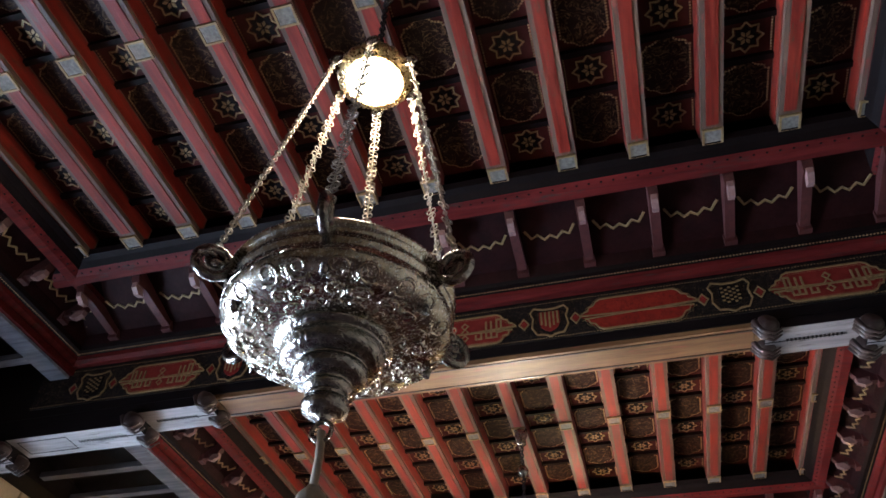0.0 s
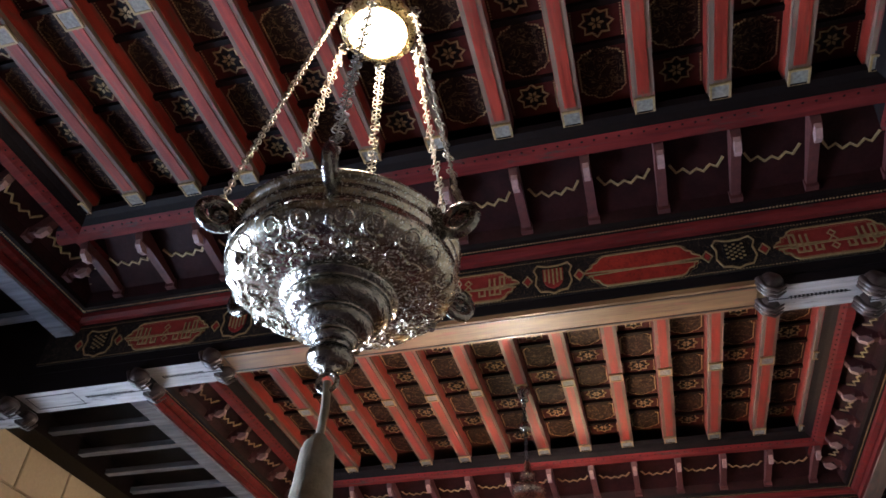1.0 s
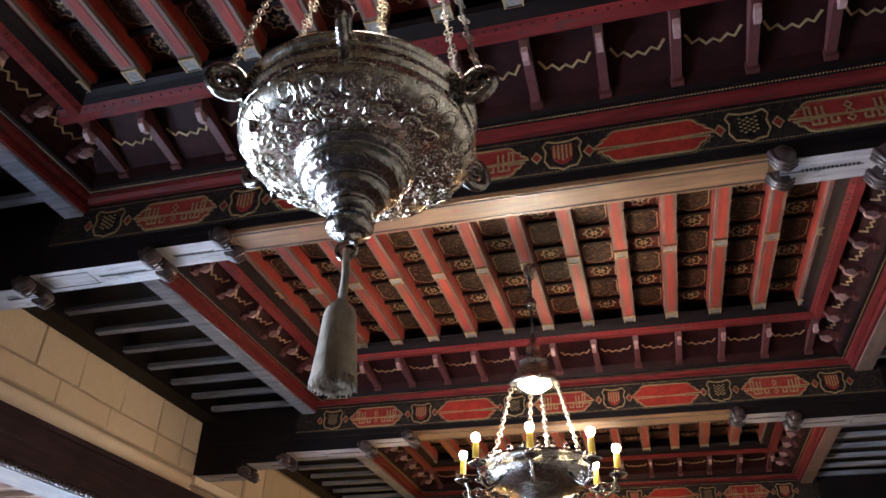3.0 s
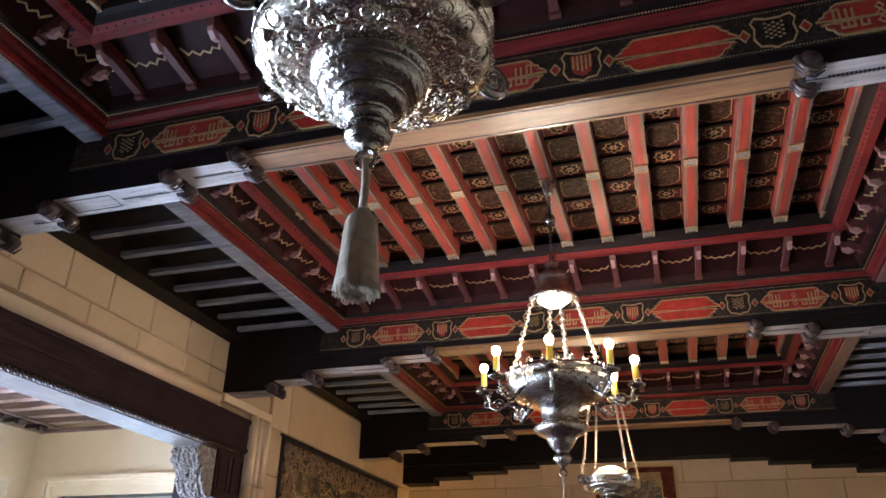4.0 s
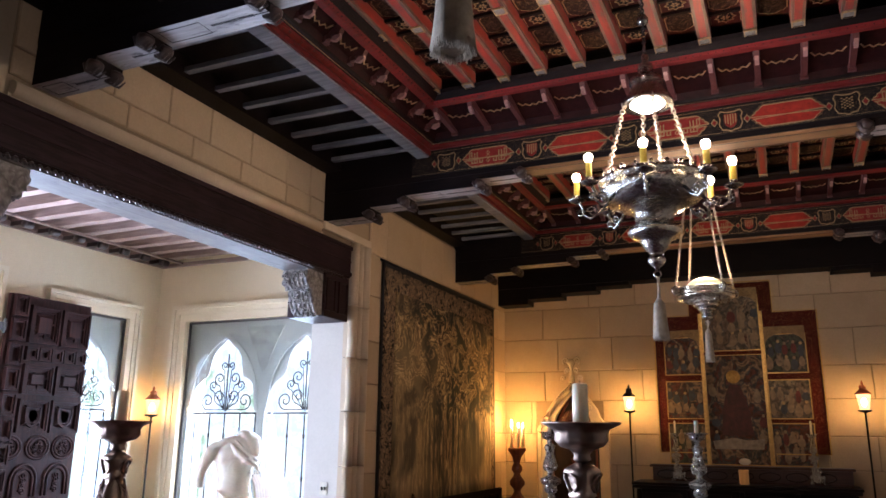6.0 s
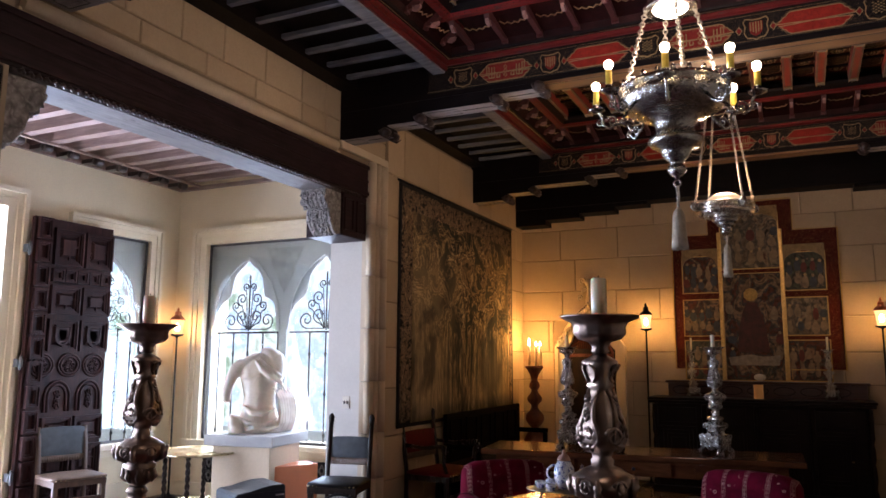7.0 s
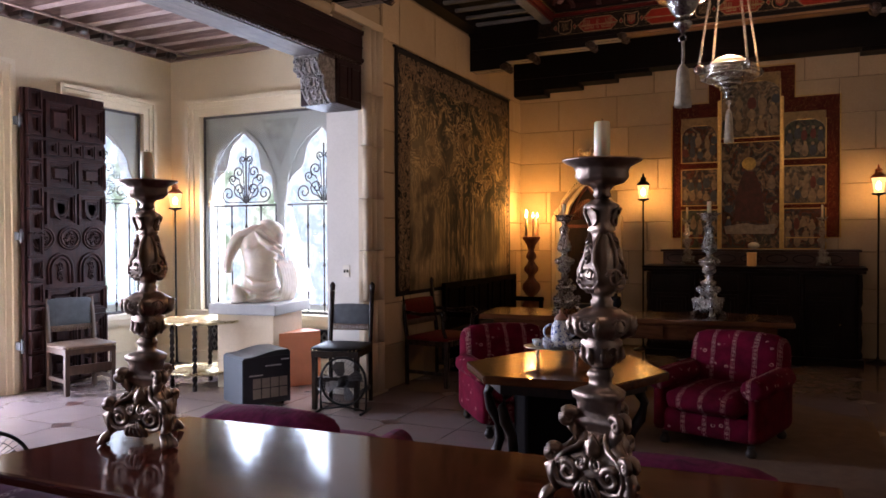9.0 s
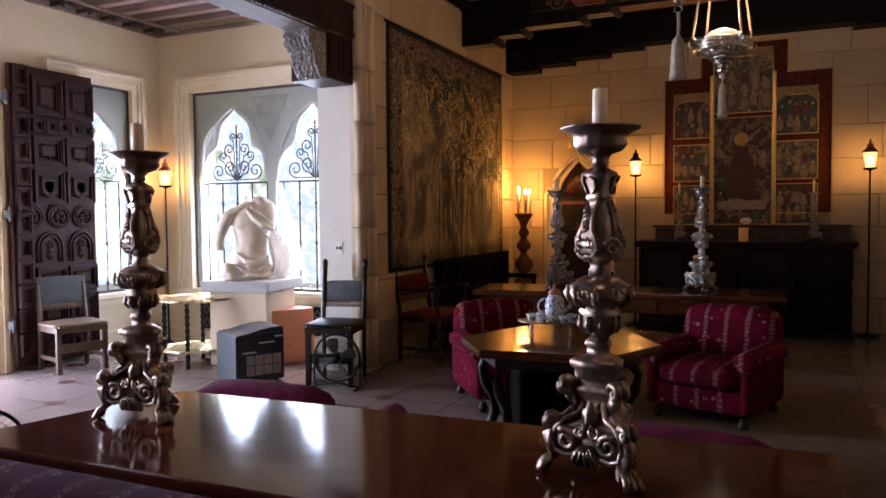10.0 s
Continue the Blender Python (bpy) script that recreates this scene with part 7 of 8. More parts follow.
# trunk, broken shoulder, arm stump, seat block, then the cloth
limb([(0.0, 0, 0), (0.0, 0, 0.08), (0.0, 0, 0.18), (0.0, 0, 0.28), (0.0, 0, 0.38), (-0.005, -0.005, 0.50), (-0.01, -0.01, 0.60), (0.0, 0, 0.69), (0.02, 0.01, 0.76), (0.04, 0.02, 0.82)],
     [(0.27, 0.21), (0.245, 0.19), (0.21, 0.16), (0.18, 0.135), (0.172, 0.13), (0.195, 0.145), (0.215, 0.155), (0.205, 0.14), (0.16, 0.12), (0.09, 0.09)], 36)
limb([(0.20, 0.02, 0.54), (0.195, 0.02, 0.62), (0.17, 0.03, 0.73), (0.13, 0.03, 0.83), (0.09, 0.03, 0.875), (0.07, 0.03, 0.90)], [(0.045, 0.08), (0.075, 0.11), (0.105, 0.125), (0.115, 0.12), (0.10, 0.10), (0.06, 0.07)], 24)
limb([(-0.20, 0.0, 0.78), (-0.235, 0.0, 0.72), (-0.29, -0.01, 0.62), (-0.335, -0.02, 0.52), (-0.36, -0.04, 0.42), (-0.355, -0.06, 0.33), (-0.345, -0.065, 0.315)], [(0.04, 0.05), (0.08, 0.08), (0.072, 0.075), (0.06, 0.065), (0.055, 0.06), (0.05, 0.052), (0.02, 0.02)])
limb([(-0.19, 0.0, 0.72), (-0.10, 0.01, 0.79), (0.0, 0.02, 0.84)], [(0.07, 0.08), (0.09, 0.09), (0.08, 0.08)])
limb([(-0.22, -0.10, 0.0), (-0.24, -0.11, 0.08), (-0.26, -0.11, 0.16), (-0.285, -0.10, 0.20)], [(0.10, 0.11), (0.09, 0.10), (0.06, 0.06), (0.02, 0.02)])
for side in (-1, 1):
    limb([(side * 0.085, -0.105, 0.535), (side * 0.09, -0.115, 0.58), (side * 0.09, -0.105, 0.64)], [(0.05, 0.03), (0.085, 0.05), (0.05, 0.03)], 16)
for k in range(7):
    x = 0.19 + 0.026 * k
    y = -0.10 + 0.035 * k
    limb([(x + 0.0, y, 0.0), (x + 0.045, y, 0.10), (x + 0.055, y, 0.22), (x + 0.025, y, 0.36), (x - 0.03, y, 0.48)], [(0.017, 0.022), (0.019, 0.024), (0.018, 0.022), (0.016, 0.02), (0.008, 0.01)], 10)


def fold(pts, r):
    tube(bm, pts, r, 8, 0, False, lambda q: 0.5 + 0.9 * math.sin(math.pi * min(1, max(0, q))))


fold([(-0.06, -0.12, 0.77), (0.02, -0.165, 0.68), (0.12, -0.175, 0.60), (0.23, -0.12, 0.53), (0.26, -0.03, 0.48)], 0.022)
fold([(-0.02, -0.11, 0.80), (0.08, -0.15, 0.71), (0.17, -0.14, 0.64), (0.25, -0.06, 0.58)], 0.018)
fold([(-0.18, -0.10, 0.30), (-0.08, -0.155, 0.22), (0.06, -0.17, 0.20), (0.19, -0.13, 0.26)], 0.018)
fold([(-0.24, -0.10, 0.18), (-0.10, -0.19, 0.10), (0.06, -0.20, 0.09), (0.22, -0.14, 0.16)], 0.020)
fold([(-0.16, -0.17, 0.02), (-0.04, -0.21, 0.05), (0.10, -0.20, 0.03), (0.24, -0.12, 0.06)], 0.018)
for v in bm.verts:
    v.co += v.co.normalized() * (0.012 * noise.noise(v.co * 7) + 0.006 * noise.noise(v.co * 19))
    v.co.z = max(v.co.z, 0.0)
torso = new("statue", finish(bm, "statue", MARBLE))
mod = torso.modifiers.new("blend", "REMESH")
mod.mode, mod.voxel_size, mod.use_smooth_shade = "VOXEL", 0.010, True
mod = torso.modifiers.new("soften", "SMOOTH")
mod.factor, mod.iterations = 0.5, 3
torso.matrix_basis = pose(-5.06, 6.32, 0.861, 0, 0, 36) @ Matrix.Diagonal((0.92, 0.92, 0.95, 1))
tagged(torso, "white marble antique torso without head or arms", "statue")

# brass tray table with twisted legs
tab = thing("tray_table", "two-tier gilded brass table on twisted dark legs", "table", pose(-5.52, 5.95, 0))
petal = lambda a, z: 1 + 0.05 * math.cos(10 * a)
GILT = metal("gilt_engraved", (0.36, 0.28, 0.12), (0.80, 0.72, 0.48), 0.24, 0.4, 45, 0.35)
for z, r, nm in ((0.66, 0.43, "top_tray"), (0.15, 0.36, "lower_tray")):
    bm = fresh()
    lathe(bm, [(0.0, z), (r * 0.9, z), (r, z + 0.012), (r, z + 0.03), (r * 0.96, z + 0.034), (r * 0.9, z + 0.02), (r * 0.55, z + 0.016), (r * 0.5, z + 0.03), (r * 0.2, z + 0.034), (0.0, z + 0.034)], 60, None, 0, petal)
    part(nm, bm, GILT, tab)
for k in range(4):
    t = k * math.pi / 2 + 0.5
    bm = fresh()
    x, y = 0.31 * math.cos(t), 0.31 * math.sin(t)
    for j in range(2):
        pts = [(x + 0.012 * math.cos(q * 0.75 + j * math.pi), y + 0.012 * math.sin(q * 0.75 + j * math.pi), 0.03 + q * 0.016) for q in range(40)]
        tube(bm, pts, 0.014, 7)
    lathe(bm, [(0.022, 0.0), (0.026, 0.015), (0.018, 0.035), (0.024, 0.05)], 12, Matrix.Translation((x, y, 0)))
    part("leg", bm, OAK_DARK, tab, "twisted dark leg")

# a second fan beside the walnut table
copy_thing(fan, pose(-3.95, 2.62, 0, 0, 0, 50))

# wall switch
sw = thing("light_switch", "ivory double switch plate on the white pier", "switch", pose(-3.90, OPEN1 + 0.06, 1.2))
bm = fresh()
box(bm, -0.04, 0.04, -0.008, -0.0005, -0.058, 0.058, None, 0, 0.003)
part("plate", bm, plain("ivory_plate", (0.75, 0.70, 0.58), 0.4), sw)
for x in (-0.017, 0.017):
    bm = fresh()
    box(bm, x - 0.006, x + 0.006, -0.016, -0.0075, -0.014, 0.014)
    part("toggle", bm, BLACK, sw)

# ---- the end wall and the tapestry wall ----
n = Nodes("tapestry_field")
streak = n.noise(5, 4, 0.55, n.scaled((1, 2.6, 0.14)))
blot = n.noise(2.9, 6, 0.6, None, 0.9)
fine = n.noise(55, 5, 0.6, n.scaled((1, 1, 0.5)))
low = n.ramp(n.axis("Z"), (0.0, 1.0), (1.0, 0.0))
hgt = n.ramp(n.math("DIVIDE", n.math("SUBTRACT", n.axis("Z"), 1.7), 1.0), (0.0, 1.0), (0.55, 0.0))
f = n.mix(hgt, blot, streak)
wide = n.noise(1.5, 3, 0.5, n.scaled((1, 1, 0.8)), 0.4)
c = n.ramp(f, (0.36, (0.006, 0.008, 0.009)), (0.43, (0.035, 0.036, 0.022)), (0.462, (0.010, 0.010, 0.008)), (0.485, (0.55, 0.38, 0.17)), (0.505, (0.018, 0.012, 0.008)), (0.540, (0.030, 0.020, 0.012)), (0.560, (0.78, 0.56, 0.28)), (0.582, (0.030, 0.016, 0.010)), (0.625, (0.34, 0.22, 0.10)), (0.66, (0.010, 0.008, 0.006)))
light = n.ramp(n.voronoi(0.62, "SMOOTH_F1", n.mix(0.35, n.coord, n.noise(2.5, 3), "ADD")), (0.25, 0.75), (0.55, 0.0))
c = n.mix(light, c, n.mix(0.35, (0.62, 0.46, 0.24), c))
c = n.mix(n.ramp(wide, (0.42, 0.9), (0.5, 0.0)), c, n.mix(0.22, (0.012, 0.015, 0.018), c))
c = n.mix(n.ramp(fine, (0.4, 0.0), (0.7, 0.4)), c, n.mix(0.5, c, (0.02, 0.018, 0.012)))
TAPESTRY = n.done(c, 0.95, 0, fine, 0.5, 0.004)
n = Nodes("tapestry_border")
b1 = n.ramp(n.noise(16, 4, 0.6, None, 0.8), (0.42, (0.008, 0.006, 0.006)), (0.52, (0.34, 0.23, 0.13)), (0.56, (0.012, 0.008, 0.008)), (0.66, (0.42, 0.30, 0.18)))
BORDER = n.done(b1, 0.95, 0, n.noise(90, 4), 0.4, 0.004)
EDGE = plain("dark_tapestry_edge", (0.012, 0.010, 0.012), 0.9)
tap = thing("tapestry", "large faded green and tan woven tapestry with a figured border", "tapestry")
TY0, TY1, TZ0, TZ1 = 6.70, 10.04, 0.92, 3.455


def cloth(bm, y0, y1, z0, z1, x, nu, nv):
    rows = [[bm.verts.new((x + 0.008 * math.sin(5.1 * y + 0.6 * z) * (1 - (z - TZ0) / (TZ1 - TZ0)) + 0.003 * math.sin(17 * y), y, z)) for z in [z0 + (z1 - z0) * j / nv for j in range(nv + 1)]] for y in [y0 + (y1 - y0) * i / nu for i in range(nu + 1)]]
    for a, b in zip(rows, rows[1:]):
        for j in range(nv):
            bm.faces.new((a[j], b[j], b[j + 1], a[j + 1])).smooth = True
    got = bmesh.ops.extrude_face_region(bm, geom=list(bm.faces))
    bmesh.ops.translate(bm, verts=[e for e in got["geom"] if isinstance(e, bmesh.types.BMVert)], vec=(0.012, 0, 0))


bm = fresh()
cloth(bm, TY0, TY1, TZ0, TZ1, XL + 0.022, 60, 10)
part("edge_band", bm, EDGE, tap, "black edge band")
bm = fresh()
cloth(bm, TY0 + 0.05, TY1 - 0.05, TZ0 + 0.05, TZ1 - 0.05, XL + 0.027, 60, 10)
part("border", bm, BORDER, tap, "figured brown border")
bm = fresh()
cloth(bm, TY0 + 0.30, TY1 - 0.16, TZ0 + 0.04, TZ1 - 0.28, XL + 0.032, 60, 10)
part("field", bm, TAPESTRY, tap, "woven landscape field")
bm = fresh()
tube(bm, [(XL + 0.03, TY0 - 0.03, TZ1 + 0.004), (XL + 0.03, TY1 + 0.03, TZ1 + 0.004)], 0.014, 8)
part("hanging_rod", bm, IRON, tap)

# settle below the tapestry
settle = thing("bench", "long black wooden settle with a panelled back", "bench", pose(XL + 0.06, 7.72, 0))
L = 2.4
bm = fresh()
box(bm, 0.0, 0.05, 0, L, 0.1, 1.0, None, 0, 0.006)
part("backrest", bm, DEAD_BLACK, settle)
for k in range(5):
    bm = fresh()
    y = 0.08 + k * (L - 0.12) / 5
    ribbon(bm, [(y, 0.58), (y + 0.3, 0.58), (y + 0.3, 0.93), (y, 0.93)], 0.02, TO_X(0.05), 0.014)
    part("back_panel", bm, DEAD_BLACK, settle)
bm = fresh()
box(bm, 0.05, 0.5, 0, L, 0.42, 0.47, None, 0, 0.008)
part("seat", bm, DEAD_BLACK, settle)
for y in (0.0, L - 0.06):
    bm = fresh()
    box(bm, 0.05, 0.48, y, y + 0.06, 0.0, 0.419, None, 0, 0.006)
    box(bm, 0.05, 0.46, y, y + 0.06, 0.62, 0.68, None, 0, 0.012)
    box(bm, 0.40, 0.45, y + 0.005, y + 0.055, 0.471, 0.619)
    part("end_frame", bm, DEAD_BLACK, settle)

# buffet
BUFFET = matte(wood("buffet_wood", (0.006, 0.0035, 0.003), (0.018, 0.009, 0.007), "x", 0.4), 0.15)
buffet = thing("buffet", "very dark carved buffet with panelled doors and a raised ledge", "buffet", pose(-1.72, 9.86, 0))
W, DP = 2.46, 0.66
bm = fresh()
box(bm, 0.03, W - 0.03, 0.05, DP, 0.08, 1.075, None, 0, 0.006)
part("carcass", bm, BUFFET, buffet)
bm = fresh()
box(bm, -0.01, W + 0.01, 0.0, DP, 0.0, 0.079, None, 0, 0.012)
part("plinth", bm, BUFFET, buffet)
bm = fresh()
box(bm, -0.03, W + 0.03, -0.01, DP, 1.076, 1.115, None, 0, 0.01)
box(bm, -0.045, W + 0.045, -0.025, DP, 1.116, 1.15, None, 0, 0.012)
part("top", bm, BUFFET, buffet)
for k in range(4):
    x0 = 0.08 + k * (W - 0.16) / 4
    x1 = x0 + (W - 0.16) / 4 - 0.12
    bm = fresh()
    box(bm, x0, x1, 0.03, 0.05, 0.16, 0.80, None, 0, 0.004)
    for i in range(3):
        d = 0.05 + 0.045 * i
        ribbon(bm, [(x0 + d, 0.16 + d), (x1 - d, 0.16 + d), (x1 - d, 0.80 - d), (x0 + d, 0.80 - d)], 0.022, upright(0, 0.03, 0), 0.016 - 0.003 * i)
    dr = part("door", bm, BUFFET, buffet)
    bm = fresh()
    lathe(bm, [(0.008, 0), (0.014, 0.02), (0.0, 0.03)], 10, Matrix.Translation((x1 - 0.04, 0.03, 0.48)) @ Matrix.Rotation(math.pi / 2, 4, "X"))
    part("knob", bm, BRASS, dr)
    bm = fresh()
    box(bm, x0, x1, 0.03, 0.05, 0.85, 1.03, None, 0, 0.006)
    part("drawer", bm, BUFFET, buffet)
for k in range(5):
    x = 0.04 + k * (W - 0.08) / 4
    bm = fresh()
    lathe(bm, [(0.03, 0.1), (0.035, 0.14), (0.02, 0.18), (0.034, 0.3), (0.026, 0.42), (0.018, 0.46), (0.03, 0.5), (0.03, 0.62), (0.018, 0.68), (0.034, 0.74), (0.03, 0.86), (0.036, 0.92), (0.03, 1.07)], 14, Matrix.Translation((min(max(x, 0.04), W - 0.04), 0.02, 0)))
    part("baluster", bm, BUFFET, buffet)
bm = fresh()
box(bm, 0.16, W - 0.02, DP - 0.28, DP, 1.151, 1.32, None, 0, 0.008)
box(bm, 0.13, W + 0.01, DP - 0.31, DP, 1.321, 1.352, None, 0, 0.008)
led = part("ledge", bm, wood("ledge_wood", (0.03, 0.010, 0.008), (0.075, 0.026, 0.018), "x", 0.4), buffet, "raised red-brown ledge")
for k in range(7):
    bm = fresh()
    cx = 0.34 + k * 0.30
    ribbon(bm, [(cx + 0.12 * math.cos(t), 1.236 + 0.05 * math.sin(t)) for t in [j * math.pi / 10 for j in range(20)]], 0.012, upright(0, DP - 0.28, 0), 0.01)
    part("carved_oval", bm, BUFFET, led)

# altarpiece
FRAME_RED = matte(scroll_mat("red_gilt_frame", (0.085, 0.008, 0.006), (0.24, 0.11, 0.035), 34, 0.035))


def painting_mat(name, stops, seed):
    n = Nodes(name)
    v = n.scaled((1, 1, 0.8), (0, 0, seed))
    a = n.noise(6.5, 5, 0.6, v, 1.0)
    c = n.ramp(a, *stops)
    k = n.noise(20, 5, 0.65)
    c = n.mix(n.ramp(k, (0.35, 0.0), (0.7, 0.7)), c, (0.012, 0.008, 0.006))
    return matte(n.done(c, 0.5, 0, k, 0.15, 0.003), 0.12)


P1 = painting_mat("dark_painting", ((0.30, (0.025, 0.02, 0.02)), (0.42, (0.14, 0.05, 0.035)), (0.50, (0.05, 0.06, 0.065)), (0.58, (0.30, 0.20, 0.12)), (0.70, (0.07, 0.05, 0.045))), 0.4)
P2 = painting_mat("pale_painting", ((0.30, (0.04, 0.035, 0.03)), (0.42, (0.22, 0.17, 0.12)), (0.52, (0.09, 0.085, 0.075)), (0.60, (0.34, 0.27, 0.18)), (0.72, (0.12, 0.06, 0.045))), 1.3)
P3 = painting_mat("green_painting", ((0.30, (0.025, 0.03, 0.025)), (0.44, (0.10, 0.11, 0.08)), (0.52, (0.04, 0.045, 0.045)), (0.60, (0.24, 0.19, 0.13)), (0.72, (0.06, 0.05, 0.04))), 2.2)
altar = thing("altarpiece", "stepped red and gilt altarpiece of dark painted panels", "altarpiece", pose(0, YF - 0.05, 0))
x0, x1 = -1.485, 0.53
bm = fresh()
outline = [(x0, 1.50), (-0.90, 1.50), (-0.90, 1.353), (-0.08, 1.353), (-0.08, 1.50), (x1, 1.50), (x1, 3.285), (0.02, 3.285), (0.02, 3.70), (-1.02, 3.70), (-1.02, 3.285), (x0, 3.285)]
prism(bm, outline, upright(0, 0.03, 0), 0.06)
part("frame", bm, FRAME_RED, altar, "red painted frame with gilt scrolls")
bm = fresh()
ribbon(bm, outline, 0.016, upright(0, -0.03, 0), 0.02)
part("outer_moulding", bm, GOLD_LEAF, altar, "thin gilt outer moulding")
panels = [(-1.36, -0.90, 2.50, 2.99, P1), (-1.36, -0.90, 1.93, 2.41, P1), (-1.36, -0.90, 1.36, 1.87, P3), (-0.86, -0.15, 2.80, 3.52, P2), (-0.86, -0.15, 1.36, 2.74, P1), (-0.11, 0.37, 2.50, 2.99, P3), (-0.11, 0.37, 1.93, 2.41, P2), (-0.11, 0.37, 1.36, 1.87, P1)]
for a, b, c, d, mat in panels:
    bm = fresh()
    box(bm, a, b, -0.04, -0.031, c, d)
    pn = part("painted_panel", bm, mat, altar)
    bm = fresh()
    ribbon(bm, [(a, c), (b, c), (b, d), (a, d)], 0.018, upright(0, -0.036, 0), 0.016)
    part("gilt_frame", bm, GOLD_LEAF, pn, "thin gilt frame")
    if d in (2.99, 3.52):
        bm = fresh()
        m = upright(0, -0.038, 0)
        arch_plate(bm, (a + b) / 2, (b - a) / 2 - 0.012, d - 0.12, d + 0.02, d + 0.10, a, b, m, 0.0, 0.022)
        part("gilt_crest", bm, scroll_mat("gilt_carving", (0.34, 0.22, 0.08), (0.08, 0.045, 0.02), 40, 0.08), pn, "carved gilt crest")
PIGMENTS = [plain("muted_red_pigment", (0.13, 0.022, 0.016), 0.6, 0, 0.6, 18), plain("muted_blue_pigment", (0.045, 0.055, 0.075), 0.6, 0, 0.6, 18), plain("tan_pigment", (0.27, 0.19, 0.11), 0.6, 0, 0.6, 18), GOLD]
rnd = random.Random(12)
for pn, (a, b, c, d, mat) in zip([o for o in altar.children if o.name.startswith("painted_panel")], panels):
    # plain rounded shapes that fill the painted field
    bm = fresh()
    big = b - a > 0.6
    rows = 3 if big else 2
    for j in range(rows):
        for i in range(5):
            cx = a + (b - a) * (i + 0.5 + rnd.uniform(-0.2, 0.2)) / 5
            cy = c + (d - c) * (0.16 + 0.62 * (j + rnd.uniform(0.0, 0.5)) / rows)
            w, h = rnd.uniform(0.030, 0.048) * (1.25 if big else 1), rnd.uniform(0.06, 0.10)
            mi = rnd.choice((0, 1, 2, 2))
            if big and d < 3 and 0.25 < (cx - a) / (b - a) < 0.75:
                continue
            lift = 0.001 + 0.0004 * (5 * j + i)
            prism(bm, [(cx + w * math.cos(t), cy + h * math.sin(t) * (1.0 if math.sin(t) > 0 else 0.7)) for t in [k * math.pi / 6 for k in range(12)]], upright(0, -0.040, 0), lift, mi)
            prism(bm, [(cx + 0.02 * math.cos(t), cy + h + 0.012 + 0.022 * math.sin(t)) for t in [k * math.pi / 4 for k in range(8)]], upright(0, -0.040, 0), lift + 0.0002, 3 if rnd.random() < 0.35 else 2)
    tagged(part("painted_field", bm, PIGMENTS, pn), kind="stuff")
for x in (-0.88, -0.13):
    bm = fresh()
    box(bm, x - 0.022, x + 0.022, -0.07, -0.031, 1.36, 3.30, None, 0, 0.006)
    part("gilt_pilaster", bm, GOLD_LEAF, altar, "slender gilt pilaster")
bm = fresh()
lathe(bm, [(0.085, 0), (0.08, 0.006), (0.0, 0.006)], 28, upright(-0.52, -0.041, 2.46))
part("gilt_disc", bm, GOLD_LEAF, altar)
bm = fresh()
lathe(bm, [(0.07, 0), (0.06, 0.012), (0.0, 0.014)], 24, upright(-0.46, -0.06, 1.40) @ Matrix.Diagonal((1, 0.6, 1, 1)))
part("white_medallion", bm, plain("white_enamel", (0.7, 0.68, 0.62), 0.3), altar)

mid = [o for o in altar.children if o.name.startswith("painted_panel")][4]
bm = fresh()
prism(bm, [(-0.70, 1.72), (-0.32, 1.72), (-0.36, 2.05), (-0.42, 2.28), (-0.47, 2.36), (-0.57, 2.36), (-0.62, 2.26), (-0.68, 2.02)], upright(0, -0.041, 0), 0.003)
part("dark_red_shape", bm, plain("dark_red_pigment", (0.075, 0.012, 0.010), 0.6, 0, 0.7, 14), mid)
bm = fresh()
prism(bm, [(-0.80, 1.55), (-0.22, 1.55), (-0.20, 1.68), (-0.40, 1.66), (-0.55, 1.69), (-0.82, 1.65)], upright(0, -0.041, 0), 0.0035)
part("pale_cloth_shape", bm, plain("pale_pigment", (0.30, 0.25, 0.19), 0.6, 0, 0.6, 18), mid)

# things on the buffet and the oak table
jar = thing("candle_jar", "amber glass candle jar glowing on the buffet", "candle holder", pose(-0.46, 10.0, 1.151))
bm = fresh()
lathe(bm, [(0.05, 0), (0.055, 0.01), (0.055, 0.15), (0.06, 0.17), (0.054, 0.168), (0.05, 0.15), (0.048, 0.012), (0.0, 0.01)], 24)
AMBER = glow("lit_amber_glass", (0.55, 0.26, 0.07), 0.10)
part("glass", bm, AMBER, jar)
urn = thing("urn", "small dark metal urn with a lid", "urn", pose(-1.52, 7.15, 0.801))
bm = fresh()
lathe(bm, [(0.035, 0), (0.03, 0.015), (0.02, 0.03), (0.05, 0.06), (0.055, 0.10), (0.04, 0.13), (0.05, 0.137)], 24)
part("body", bm, IRON, urn)
bm = fresh()
lathe(bm, [(0.05, 0.138), (0.04, 0.15), (0.015, 0.16), (0.018, 0.175), (0.003, 0.185)], 24)
part("lid", bm, IRON, urn)
booklet = thing("box", "flat grey box on the oak table", "box", pose(-1.78, 7.2, 0.801, 0, 0, 6))
bm = fresh()
box(bm, -0.1, 0.1, -0.06, 0.06, 0.0, 0.07, None, 0, 0.004)
part("case", bm, GREY_BOX, booklet)


